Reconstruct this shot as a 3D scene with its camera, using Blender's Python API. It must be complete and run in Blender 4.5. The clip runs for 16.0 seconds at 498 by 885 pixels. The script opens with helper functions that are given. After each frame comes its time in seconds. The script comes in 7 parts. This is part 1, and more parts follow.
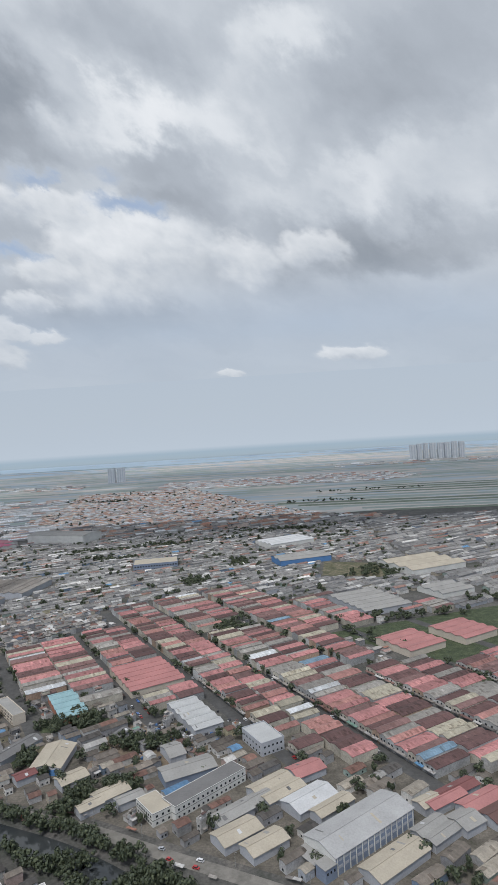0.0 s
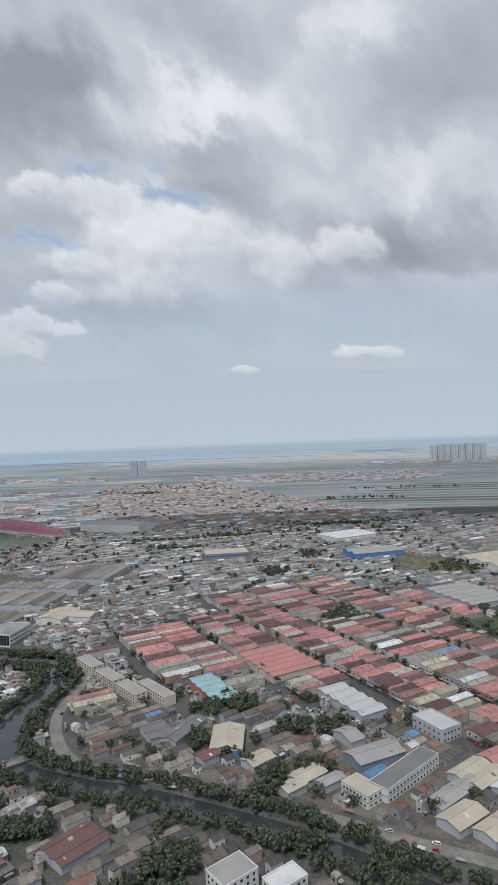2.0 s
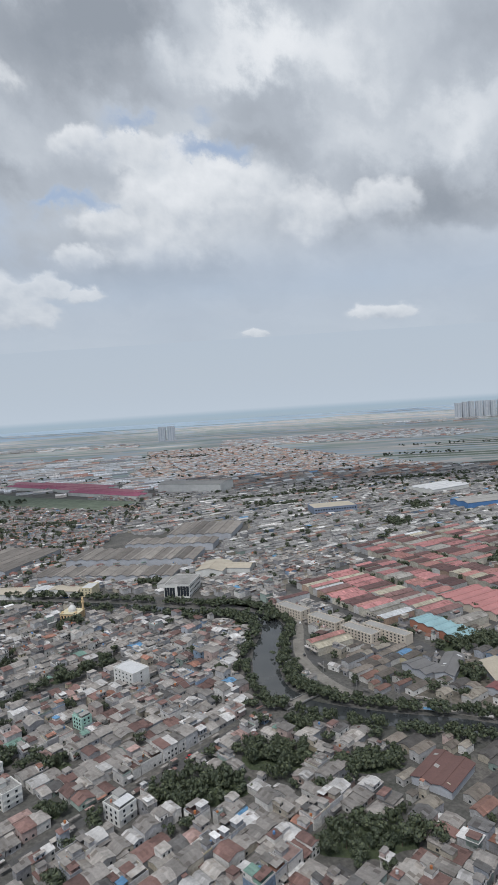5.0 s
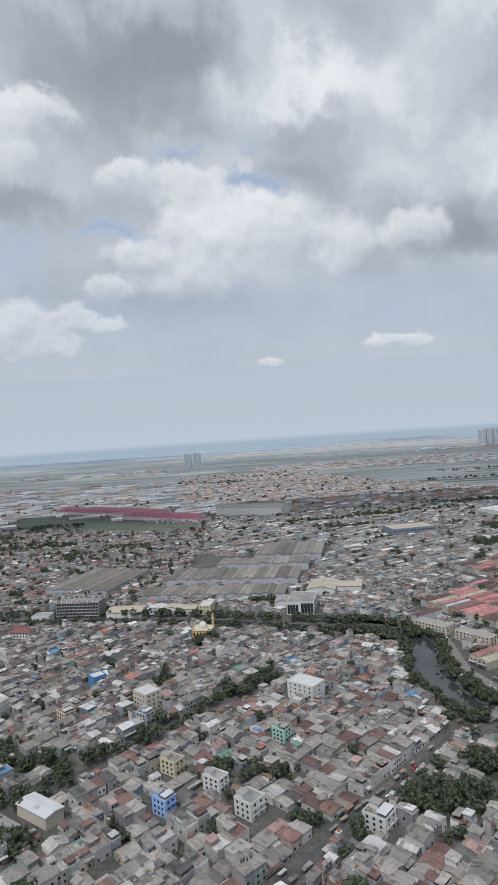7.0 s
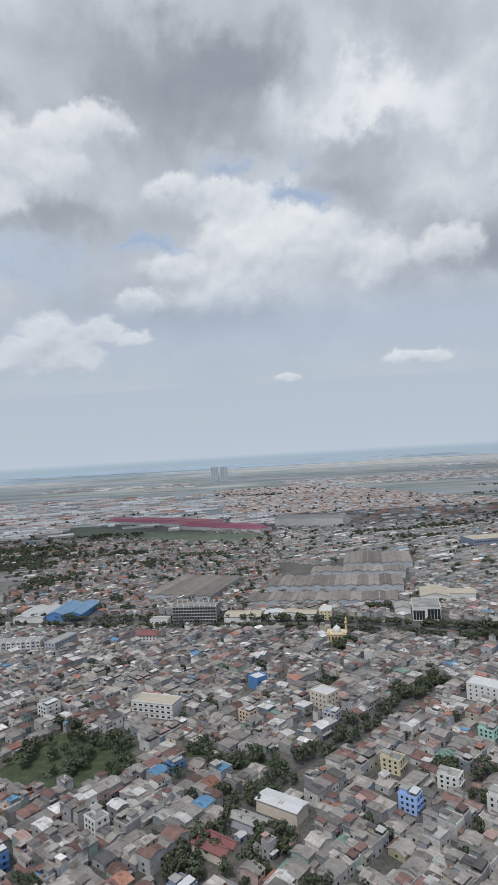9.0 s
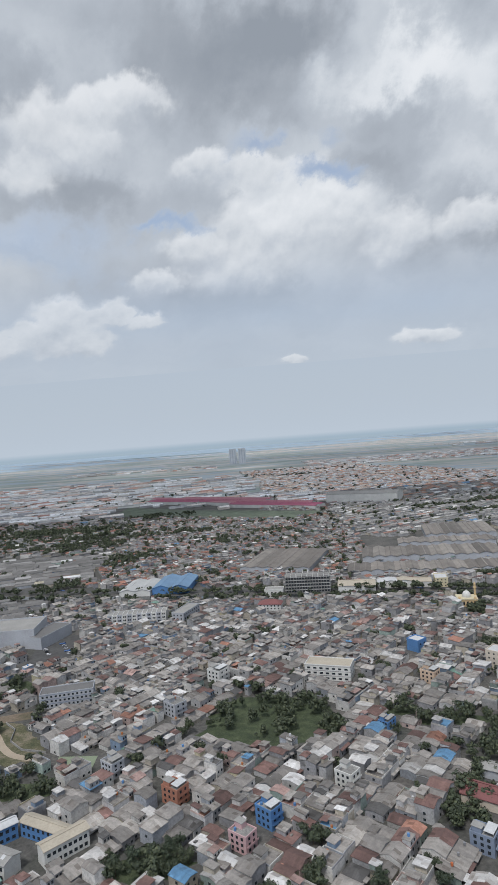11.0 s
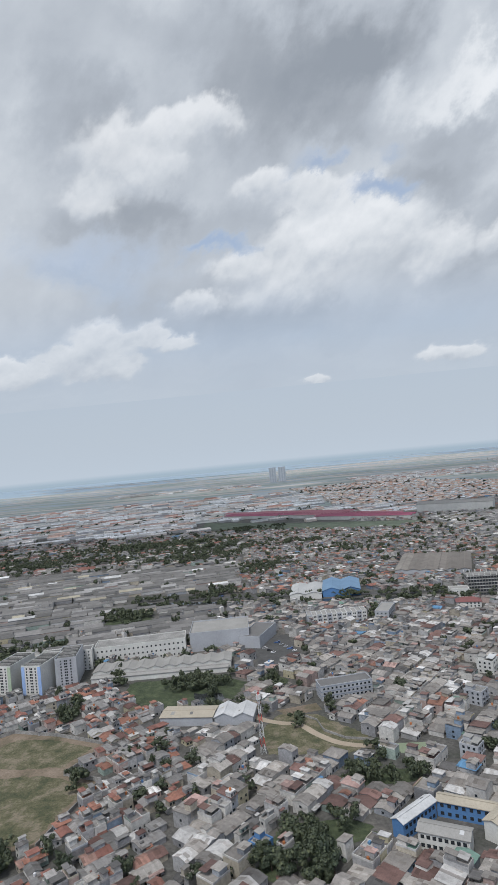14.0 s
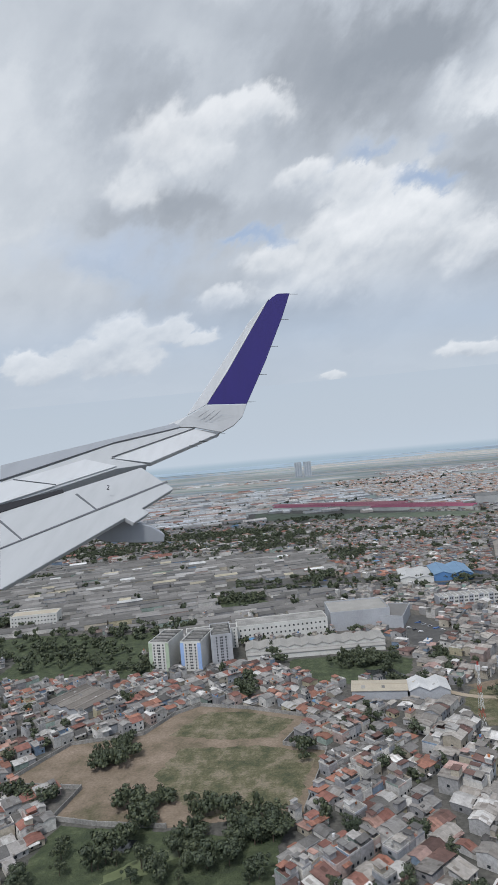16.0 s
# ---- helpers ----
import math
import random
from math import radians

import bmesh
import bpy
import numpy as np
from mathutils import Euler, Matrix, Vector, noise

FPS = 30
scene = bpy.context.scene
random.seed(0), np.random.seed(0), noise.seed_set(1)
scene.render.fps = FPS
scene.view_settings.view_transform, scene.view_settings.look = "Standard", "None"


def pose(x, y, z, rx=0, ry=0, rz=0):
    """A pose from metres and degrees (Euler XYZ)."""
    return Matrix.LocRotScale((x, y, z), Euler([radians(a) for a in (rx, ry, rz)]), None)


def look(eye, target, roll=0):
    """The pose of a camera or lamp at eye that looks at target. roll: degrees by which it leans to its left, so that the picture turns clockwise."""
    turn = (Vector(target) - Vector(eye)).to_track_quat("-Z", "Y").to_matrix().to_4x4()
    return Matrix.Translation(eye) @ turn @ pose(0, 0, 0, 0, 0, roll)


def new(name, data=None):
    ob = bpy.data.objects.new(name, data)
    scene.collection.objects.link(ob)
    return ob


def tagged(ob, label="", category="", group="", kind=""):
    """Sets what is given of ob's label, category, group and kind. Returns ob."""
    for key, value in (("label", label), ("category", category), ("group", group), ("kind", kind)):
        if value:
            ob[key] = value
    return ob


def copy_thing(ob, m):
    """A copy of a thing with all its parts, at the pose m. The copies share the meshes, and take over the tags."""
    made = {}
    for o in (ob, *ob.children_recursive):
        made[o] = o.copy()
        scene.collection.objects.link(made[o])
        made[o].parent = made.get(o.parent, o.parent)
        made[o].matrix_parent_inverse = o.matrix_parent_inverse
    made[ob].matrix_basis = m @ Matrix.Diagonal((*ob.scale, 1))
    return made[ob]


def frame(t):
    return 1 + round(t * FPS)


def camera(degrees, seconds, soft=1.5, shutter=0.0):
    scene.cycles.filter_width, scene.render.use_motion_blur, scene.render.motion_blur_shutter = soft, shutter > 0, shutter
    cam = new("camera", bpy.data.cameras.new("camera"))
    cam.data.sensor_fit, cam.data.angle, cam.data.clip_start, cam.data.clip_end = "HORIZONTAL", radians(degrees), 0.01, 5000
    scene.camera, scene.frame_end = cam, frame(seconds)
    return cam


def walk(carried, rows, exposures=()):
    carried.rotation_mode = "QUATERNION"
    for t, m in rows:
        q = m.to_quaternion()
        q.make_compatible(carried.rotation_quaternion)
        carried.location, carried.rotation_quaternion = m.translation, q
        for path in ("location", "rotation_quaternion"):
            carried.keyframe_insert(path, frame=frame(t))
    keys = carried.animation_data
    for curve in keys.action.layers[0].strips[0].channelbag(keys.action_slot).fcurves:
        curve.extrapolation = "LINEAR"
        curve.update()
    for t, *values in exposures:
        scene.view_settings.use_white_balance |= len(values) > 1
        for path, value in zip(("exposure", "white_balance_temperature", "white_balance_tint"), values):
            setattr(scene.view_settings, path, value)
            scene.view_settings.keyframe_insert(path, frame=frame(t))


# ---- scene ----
cam = camera(45.0, 16.0, soft=0.9)
METRES, EYE, TILT, LEAN, TURN = 600.0, 131.0, -0.30, 3.55, 0.0
ROWS = [
    (0.0, 0.0, 0.0, 0.0, 0.0, -0.0, 0.0),
    (0.5, -0.0315, 0.0007, -0.0031, 0.02, 0.3, -0.28),
    (1.0, -0.063, 0.0017, -0.0063, 0.04, 0.27, -0.68),
    (1.5, -0.0943, 0.0031, -0.0097, 0.16, -0.09, -1.06),
    (2.0, -0.1257, 0.0044, -0.013, 0.26, -0.22, -1.42),
    (2.5, -0.157, 0.0055, -0.0163, 0.28, -0.15, -1.7),
    (3.0, -0.1882, 0.0064, -0.02, 0.29, -0.19, -1.89),
    (5.5, -0.3441, 0.0176, -0.0416, -0.02, -3.79, 0.41),
    (6.0, -0.3749, 0.0172, -0.0451, 0.15, -2.99, 0.2),
    (6.5, -0.4058, 0.0159, -0.0483, 0.36, -1.66, 0.2),
    (7.0, -0.4367, 0.0147, -0.0516, 0.58, -0.65, 0.3),
    (7.5, -0.4678, 0.014, -0.0549, 0.78, 0.02, 0.34),
    (8.0, -0.499, 0.0137, -0.0579, 0.94, 0.52, 0.15),
    (8.5, -0.5301, 0.0137, -0.0614, 1.11, 0.81, -0.13),
    (9.0, -0.5612, 0.014, -0.0651, 1.25, 0.87, -0.2),
    (11.5, -0.7166, 0.0178, -0.0843, 1.01, -0.83, 0.97),
    (12.0, -0.7477, 0.0177, -0.088, 1.04, -0.41, 1.01),
    (12.5, -0.7786, 0.0175, -0.0916, 1.11, -0.01, 1.11),
    (13.0, -0.8093, 0.0175, -0.0955, 1.3, 0.11, 1.34),
    (13.5, -0.84, 0.017, -0.0991, 1.61, 0.64, 1.62),
    (14.0, -0.8707, 0.0163, -0.1026, 1.98, 1.54, 1.83),
    (14.5, -0.9012, 0.0152, -0.106, 2.36, 2.29, 1.94),
    (15.0, -0.9316, 0.0147, -0.1093, 2.7, 2.75, 1.95),
    (15.5, -0.962, 0.0151, -0.1127, 2.73, 2.41, 1.82),
    (16.0, -0.9924, 0.0165, -0.1162, 2.55, 1.3, 1.57),
]
walk(cam, [(t, pose(0, 0, EYE, TILT, LEAN, TURN) @ pose(METRES * x, METRES * y, METRES * z, 90 + pitch, roll, yaw)) for t, x, y, z, yaw, pitch, roll in ROWS],
     [(0.0, 0.0, 6330, 10), (12.0, 0.0, 6330, 10), (16.0, 0.09, 6330, 10)])

# ---------------------------------------------------------------- world and sun
SUN_ELEV, SUN_AZ = 58.0, 200.0   # degrees; azimuth clockwise from +y


def node_set(tree):
    """A short hand for making nodes: N('ShaderNodeX', input=value or socket)."""
    def N(kind, props=None, **ins):
        n = tree.nodes.new(kind)
        for k, v in (props or {}).items():
            if k == "operation":
                n.operation = v
            elif k == "blend_type":
                n.blend_type = v
            elif k == "data_type":
                n.data_type = v
            elif k == "noise_dimensions":
                n.noise_dimensions = v
            elif k == "interpolation_type":
                n.interpolation_type = v
            elif k == "feature":
                n.feature = v
        for k, v in ins.items():
            s = n.inputs[int(k[1:])] if k[0] == "i" and k[1:].isdigit() else n.inputs[k.replace("_", " ")]
            if isinstance(v, bpy.types.NodeSocket):
                tree.links.new(v, s)
            else:
                s.default_value = v
        return n
    return N


def ramp(N, fac, stops, mode="LINEAR"):
    n = N("ShaderNodeValToRGB", i0=fac)
    n.color_ramp.interpolation = mode
    e = n.color_ramp.elements
    while len(e) < len(stops):
        e.new(0.5)
    for el, (p, c) in zip(e, stops):
        el.position = p
        el.color = (*c, 1) if len(c) == 3 else c
    return n.outputs[0]


def math_(N, op, a, b=0.0, c=0.0):
    return N("ShaderNodeMath", {"operation": op}, i0=a, i1=b, i2=c).outputs[0]


def mixc(N, fac, a, b, mode="MIX"):
    n = N("ShaderNodeMix", {"data_type": "RGBA", "blend_type": mode})
    tree = n.id_data
    for s, v in ((n.inputs[0], fac), (n.inputs[6], a), (n.inputs[7], b)):
        if isinstance(v, bpy.types.NodeSocket):
            tree.links.new(v, s)
        else:
            s.default_value = (*v, 1) if isinstance(v, tuple) and len(v) == 3 else v
    return n.outputs[2]


world = bpy.data.worlds.new("overcast_sky")
scene.world = world
world.use_nodes = True
wt = world.node_tree
wt.nodes.clear()
N = node_set(wt)
direction = N("ShaderNodeTexCoord").outputs["Generated"]
xyz = N("ShaderNodeSeparateXYZ", i0=direction)
sky = N("ShaderNodeTexSky")
sky.sky_type, sky.sun_disc = "NISHITA", False
sky.sun_elevation, sky.sun_rotation = radians(SUN_ELEV), radians(SUN_AZ)
sky.air_density, sky.dust_density = 1.0, 2.0
# grey cloud cover and haze over the blue sky, by height above the horizon; sea below it
cover = ramp(N, math_(N, "MULTIPLY_ADD", xyz.outputs[2], 0.5, 0.5),
             [(0.0, (0.20, 0.22, 0.24)), (0.486, (0.27, 0.29, 0.31)), (0.4872, (0.36, 0.44, 0.50)), (0.491, (0.37, 0.46, 0.53)),
              (0.4952, (0.34, 0.445, 0.55)), (0.4957, (0.50, 0.565, 0.635)), (0.53, (0.475, 0.535, 0.605)), (0.60, (0.44, 0.49, 0.56)), (0.75, (0.50, 0.54, 0.60)), (1.0, (0.62, 0.65, 0.69))])
blue = mixc(N, 1.0, sky.outputs[0], (0.17, 0.17, 0.17), "MULTIPLY")
cov = ramp(N, xyz.outputs[2], [(0.0, (1, 1, 1)), (0.15, (0.92, 0.92, 0.92)), (0.3, (0.4, 0.4, 0.4)), (0.55, (0.4, 0.4, 0.4)), (0.75, (0.9, 0.9, 0.9))])
wout = N("ShaderNodeOutputWorld", Surface=N("ShaderNodeBackground", Color=mixc(N, cov, blue, cover), Strength=1.0).outputs[0])

sun = new("sun", bpy.data.lights.new("sun", "SUN"))
sun.data.energy, sun.data.angle, sun.data.color = 2.38, radians(10), (1.0, 0.985, 0.965)
az, el = radians(SUN_AZ), radians(SUN_ELEV)
sun.matrix_world = look((0, 0, 400), Vector((0, 0, 400)) - Vector((math.sin(az) * math.cos(el), math.cos(az) * math.cos(el), math.sin(el))))

# ---------------------------------------------------------------- materials


def material(name, rough=0.8, metal=0.0):
    m = bpy.data.materials.new(name)
    m.use_nodes = True
    m.node_tree.nodes.clear()
    N = node_set(m.node_tree)
    b = N("ShaderNodeBsdfPrincipled", Roughness=rough, Metallic=metal)
    N("ShaderNodeOutputMaterial", Surface=b.outputs[0])
    return m, N, b


def link(N, b, name, sock):
    b.id_data.links.new(sock, b.inputs[name])


def bump(N, b, height, strength=0.4, distance=0.05):
    link(N, b, "Normal", N("ShaderNodeBump", Strength=strength, Distance=distance, Height=height).outputs[0])


def where(N):
    return N("ShaderNodeNewGeometry").outputs["Position"]


def noise_(N, scale, detail=4.0, vec=None, rough=0.55):
    return N("ShaderNodeTexNoise", Vector=vec if vec is not None else where(N), Scale=scale, Detail=detail, Roughness=rough).outputs[0]


def choice(N, stops, island):
    """One of the colours, by chance: one for each object, or for each loose piece of a joined mesh."""
    fac = N("ShaderNodeNewGeometry").outputs["Random Per Island"] if island else N("ShaderNodeObjectInfo").outputs["Random"]
    total, at, out = sum(w for w, c in stops), 0.0, []
    for w, c in stops:
        out.append((at / total, c))
        at += w
    return ramp(N, fac, out, "CONSTANT"), fac


def aged(N, col, amount=0.45, big=0.12, small=1.2):
    """Stains and bleaching at two scales over a colour."""
    a = ramp(N, noise_(N, big, 3), [(0.3, (1 - amount * 0.8,) * 3), (0.7, (1 + amount * 0.25,) * 3)])
    b = ramp(N, noise_(N, small, 5, rough=0.7), [(0.3, (1 - amount,) * 3), (0.6, (1.0,) * 3)])
    return mixc(N, 1.0, mixc(N, 1.0, col, a, "MULTIPLY"), b, "MULTIPLY")


def varied(name, stops, island, rough=0.85, amount=0.45, ribs=0.0, small=1.2):
    m, N, b = material(name, rough)
    col, fac = choice(N, stops, island)
    shade = ramp(N, math_(N, "FRACT", math_(N, "MULTIPLY", fac, 37.7)), [(0.0, (0.72,) * 3), (1.0, (1.18,) * 3)])
    col = mixc(N, 1.0, col, shade, "MULTIPLY")
    if ribs:
        u = N("ShaderNodeSeparateXYZ", i0=N("ShaderNodeTexCoord").outputs["UV"]).outputs[0]
        sheets = N("ShaderNodeTexWhiteNoise", {"noise_dimensions": "2D"}, Vector=N("ShaderNodeCombineXYZ", i0=math_(N, "FLOOR", math_(N, "MULTIPLY", u, 1.3)), i1=fac).outputs[0]).outputs[0]
        col = mixc(N, 1.0, col, ramp(N, sheets, [(0.0, (0.90,) * 3), (0.85, (1.04,) * 3), (1.0, (1.15,) * 3)]), "MULTIPLY")
        # replaced sheets, paler or rustier than their neighbours
        uu = N("ShaderNodeSeparateXYZ", i0=N("ShaderNodeTexCoord").outputs["UV"])
        cell = N("ShaderNodeCombineXYZ", i0=math_(N, "FLOOR", math_(N, "MULTIPLY", uu.outputs[0], 0.9)), i1=math_(N, "FLOOR", math_(N, "MULTIPLY", uu.outputs[1], 0.55)), i2=math_(N, "MULTIPLY", fac, 91.0)).outputs[0]
        patch = N("ShaderNodeTexWhiteNoise", {"noise_dimensions": "3D"}, Vector=cell).outputs[0]
        col = mixc(N, 1.0, col, ramp(N, patch, [(0.0, (0.62, 0.59, 0.57)), (0.07, (0.85, 0.83, 0.81)), (0.18, (1.0,) * 3), (0.9, (1.1, 1.1, 1.1)), (0.985, (1.35, 1.35, 1.35))], "CONSTANT"), "MULTIPLY")
    link(N, b, "Base Color", aged(N, col, amount, small=small))
    if ribs:
        tc = N("ShaderNodeTexCoord").outputs["UV"]
        h = math_(N, "SINE", math_(N, "MULTIPLY", N("ShaderNodeSeparateXYZ", i0=tc).outputs[0], ribs))
        bump(N, b, math_(N, "ADD", h, math_(N, "MULTIPLY", noise_(N, 2.0), 0.5)), 0.2, 0.04)
    else:
        bump(N, b, noise_(N, 3.0, 5), 0.5, 0.08)
    return m


def plain(name, col, rough=0.8, metal=0.0, amount=0.2, small=1.5):
    m, N, b = material(name, rough, metal)
    link(N, b, "Base Color", aged(N, col, amount, small=small))
    bump(N, b, noise_(N, 6.0, 4), 0.25, 0.03)
    return m


GREY, DARK, LIGHT, TERRA, BROWN, BLUE, CREAM, PINK, MAROON, GREEN = (
    (0.26, 0.25, 0.235), (0.10, 0.10, 0.10), (0.52, 0.53, 0.53), (0.33, 0.15, 0.10), (0.15, 0.085, 0.07),
    (0.13, 0.26, 0.42), (0.42, 0.38, 0.29), (0.44, 0.20, 0.19), (0.125, 0.068, 0.063), (0.12, 0.30, 0.22))
PAL_SOUTH = [(27, (0.285, 0.268, 0.25)), (17, (0.215, 0.203, 0.19)), (15, (0.36, 0.34, 0.315)), (6, (0.12, 0.117, 0.115)), (7, (0.49, 0.485, 0.475)), (4.5, (0.66, 0.66, 0.655)), (9, (0.20, 0.12, 0.105)), (6, (0.14, 0.085, 0.075)), (2, (0.32, 0.165, 0.12)), (2.5, (0.36, 0.25, 0.225)), (0.8, (0.13, 0.29, 0.48)), (0.6, (0.17, 0.28, 0.235))]
PAL_WEST = [(22, (0.27, 0.265, 0.26)), (14, (0.20, 0.197, 0.193)), (8, (0.34, 0.33, 0.32)), (5, (0.11, 0.108, 0.106)), (6, (0.52, 0.52, 0.51)), (3, (0.66, 0.66, 0.65)), (10, (0.33, 0.16, 0.115)), (9, (0.26, 0.12, 0.095)), (6, (0.15, 0.082, 0.07)), (4, (0.38, 0.24, 0.20)), (0.8, BLUE)]
PAL_CLAY = [(8, (0.33, 0.145, 0.10)), (7, (0.25, 0.118, 0.09)), (4, BROWN), (3, (0.31, 0.17, 0.13))]
PAL_RED = [(27, PINK), (13, (0.37, 0.185, 0.16)), (20, MAROON), (11, (0.20, 0.115, 0.105)), (13, (0.30, 0.28, 0.25)), (9, CREAM), (3, LIGHT), (2, (0.22, 0.33, 0.42))]
# far roofs paled: haze and missing sun are put into these two palettes
PAL_FAR_HAZED = [(14, GREY), (12, (0.30, 0.17, 0.12)), (10, (0.34, 0.28, 0.24)), (8, LIGHT), (5, (0.16, 0.15, 0.15)), (3, TERRA), (0.5, BLUE)]
PAL_LIGHT_HAZED = [(9, (0.70, 0.65, 0.61)), (5, (0.60, 0.44, 0.37)), (14, (0.8, 0.8, 0.8)), (5, (0.52, 0.50, 0.48)), (3, (0.32, 0.32, 0.33)), (4, (0.50, 0.28, 0.22))]
PAL_FACTORY = [(10, (0.27, 0.245, 0.22)), (8, (0.22, 0.20, 0.18)), (5, (0.32, 0.295, 0.265)), (2, (0.18, 0.165, 0.15))]
PAL_BROWN = [(10, (0.20, 0.17, 0.14)), (9, (0.13, 0.11, 0.092)), (7, (0.085, 0.077, 0.07)), (5, (0.30, 0.265, 0.215)), (4, (0.20, 0.11, 0.085)), (2, (0.48, 0.46, 0.43)), (0.6, BLUE)]
# shed greys raised for the farther rows, their haze put into the colour
PAL_SHED_HAZED = [(20, (0.25, 0.24, 0.23)), (14, (0.18, 0.175, 0.17)), (11, (0.31, 0.30, 0.28)), (5, (0.44, 0.43, 0.41)), (3, (0.60, 0.58, 0.55)), (4, (0.30, 0.18, 0.145)), (0.25, BLUE)]
# pale and orange roofs with the settlement's sunlight put into the colour
PAL_ORANGE_SUNLIT = [(7, (0.62, 0.38, 0.28)), (9, (0.74, 0.58, 0.48)), (9, (0.8, 0.76, 0.72)), (4, (0.5, 0.3, 0.22)), (3, (0.5, 0.47, 0.44)), (3, (0.84, 0.84, 0.84))]
PAL_MIXED = [(8, (0.37, 0.24, 0.21)), (6, (0.20, 0.11, 0.10)), (8, (0.42, 0.38, 0.33)), (8, (0.30, 0.28, 0.26)), (5, (0.50, 0.47, 0.43)), (3, (0.40, 0.20, 0.17))]
PAL_SHED = [(20, (0.18, 0.172, 0.163)), (16, (0.135, 0.13, 0.123)), (9, (0.23, 0.22, 0.21)), (2.5, (0.34, 0.33, 0.32)), (1.2, (0.58, 0.58, 0.57)), (0.8, CREAM)]
# far walls lightened in colour to offset the shade on and between them
PAL_WALL_LIFTED = [(5, (0.74, 0.72, 0.69)), (4, (0.66, 0.58, 0.51)), (2, (0.5, 0.49, 0.48))]
PAL_WALL = [(18, (0.46, 0.465, 0.47)), (10, (0.33, 0.335, 0.35)), (22, (0.66, 0.655, 0.63)), (5, (0.36, 0.39, 0.43)), (7, (0.50, 0.46, 0.38)), (3, (0.48, 0.38, 0.35)), (2, (0.34, 0.43, 0.39)), (2, (0.25, 0.34, 0.46)), (1, (0.52, 0.48, 0.34))]
PAL_WALLRED = [(12, (0.50, 0.46, 0.38)), (6, (0.42, 0.42, 0.41)), (4, (0.55, 0.53, 0.5)), (2, (0.42, 0.30, 0.22))]


def scaled(pal, k, warm=0.0):
    return [(w, (min(0.84, r * k * (1 + warm)), min(0.84, g_ * k), min(0.84, b_ * k * (1 - warm)))) for w, (r, g_, b_) in pal]


PAL_SHED_HAZED, PAL_FACTORY = scaled(PAL_SHED_HAZED, 1.02), scaled(PAL_FACTORY, 0.87, 0.02)
PAL_WALL, PAL_SOUTH, PAL_WEST = scaled(PAL_WALL, 0.93, 0.03), scaled(PAL_SOUTH, 0.98, 0.025), scaled(PAL_WEST, 0.9, 0.03)
# far palettes multiplied up in place of haze and sunlight
PAL_FAR_HAZED, PAL_LIGHT_HAZED, PAL_ORANGE_SUNLIT = scaled(PAL_FAR_HAZED, 1.1), scaled(PAL_LIGHT_HAZED, 1.2), scaled(PAL_ORANGE_SUNLIT, 1.2)
M = {}
for key, pal, rib in (("south", PAL_SOUTH, 0), ("west", PAL_WEST, 0), ("red", PAL_RED, 0), ("far", PAL_FAR_HAZED, 0), ("shed", PAL_SHED, 0), ("light", PAL_LIGHT_HAZED, 0), ("orange", PAL_ORANGE_SUNLIT, 0), ("pale", PAL_SHED_HAZED, 0), ("brown", PAL_BROWN, 0), ("factory", PAL_FACTORY, 0), ("clay", PAL_CLAY, 0), ("mixed", PAL_MIXED, 0)):
    M["roof_" + key] = varied("weathered_roof_" + key, pal, True, amount=0.3, ribs=0 if key == "shed" else 18.0)
    M["roof1_" + key] = varied("weathered_roof_sheet_" + key, pal, False, amount=0.3, ribs=0 if key == "factory" else 18.0)
M["wall"] = varied("painted_render_walls", PAL_WALL, True, amount=0.4)
M["walllight"] = varied("lifted_pale_walls", PAL_WALL_LIFTED, True, amount=0.2)
M["wall1"] = varied("painted_render_wall", PAL_WALL, False, amount=0.4)
M["wallred"] = varied("shop_walls", PAL_WALLRED, True, amount=0.4)
M["wallred1"] = varied("shop_wall", PAL_WALLRED, False, amount=0.4)
M["glass"] = plain("dark_window_glass", (0.03, 0.035, 0.04), 0.15, amount=0.1)
M["white"] = plain("white_paint", (0.68, 0.68, 0.66), 0.6)
M["concrete"] = plain("stained_concrete", (0.33, 0.32, 0.30), 0.9, amount=0.5)
M["asphalt"] = plain("worn_asphalt", (0.085, 0.083, 0.08), 0.9, amount=0.35, small=0.5)
M["dust"] = plain("dusty_road", (0.215, 0.2, 0.175), 0.95, amount=0.35, small=0.4)
M["steel"] = plain("galvanised_steel", (0.35, 0.35, 0.36), 0.45, 0.6)
M["bark"] = plain("bark", (0.10, 0.075, 0.055), 0.95)

m, N, b = material("leaves", 0.7)
r = N("ShaderNodeNewGeometry").outputs["Random Per Island"]
o = N("ShaderNodeObjectInfo").outputs["Random"]
leafc = mixc(N, 1.0, ramp(N, r, [(0.0, (0.028, 0.039, 0.026)), (0.6, (0.046, 0.062, 0.037)), (1.0, (0.078, 0.095, 0.052))]),
             ramp(N, o, [(0.0, (0.8, 0.85, 0.8)), (1.0, (1.25, 1.15, 1.0))]), "MULTIPLY")
link(N, b, "Base Color", leafc)
M["leaf"] = m

m, N, b = material("ground_of_town", 0.95)
# packed earth, concrete yards and weeds between the houses
g = ramp(N, noise_(N, 0.05, 6, rough=0.65), [(0.25, (0.044, 0.051, 0.035)), (0.42, (0.075, 0.074, 0.065)), (0.55, (0.105, 0.099, 0.09)), (0.75, (0.17, 0.152, 0.13))])
link(N, b, "Base Color", mixc(N, 1.0, g, ramp(N, noise_(N, 0.8, 5), [(0.3, (0.6,) * 3), (0.7, (1.15,) * 3)]), "MULTIPLY"))
M["ground"] = m

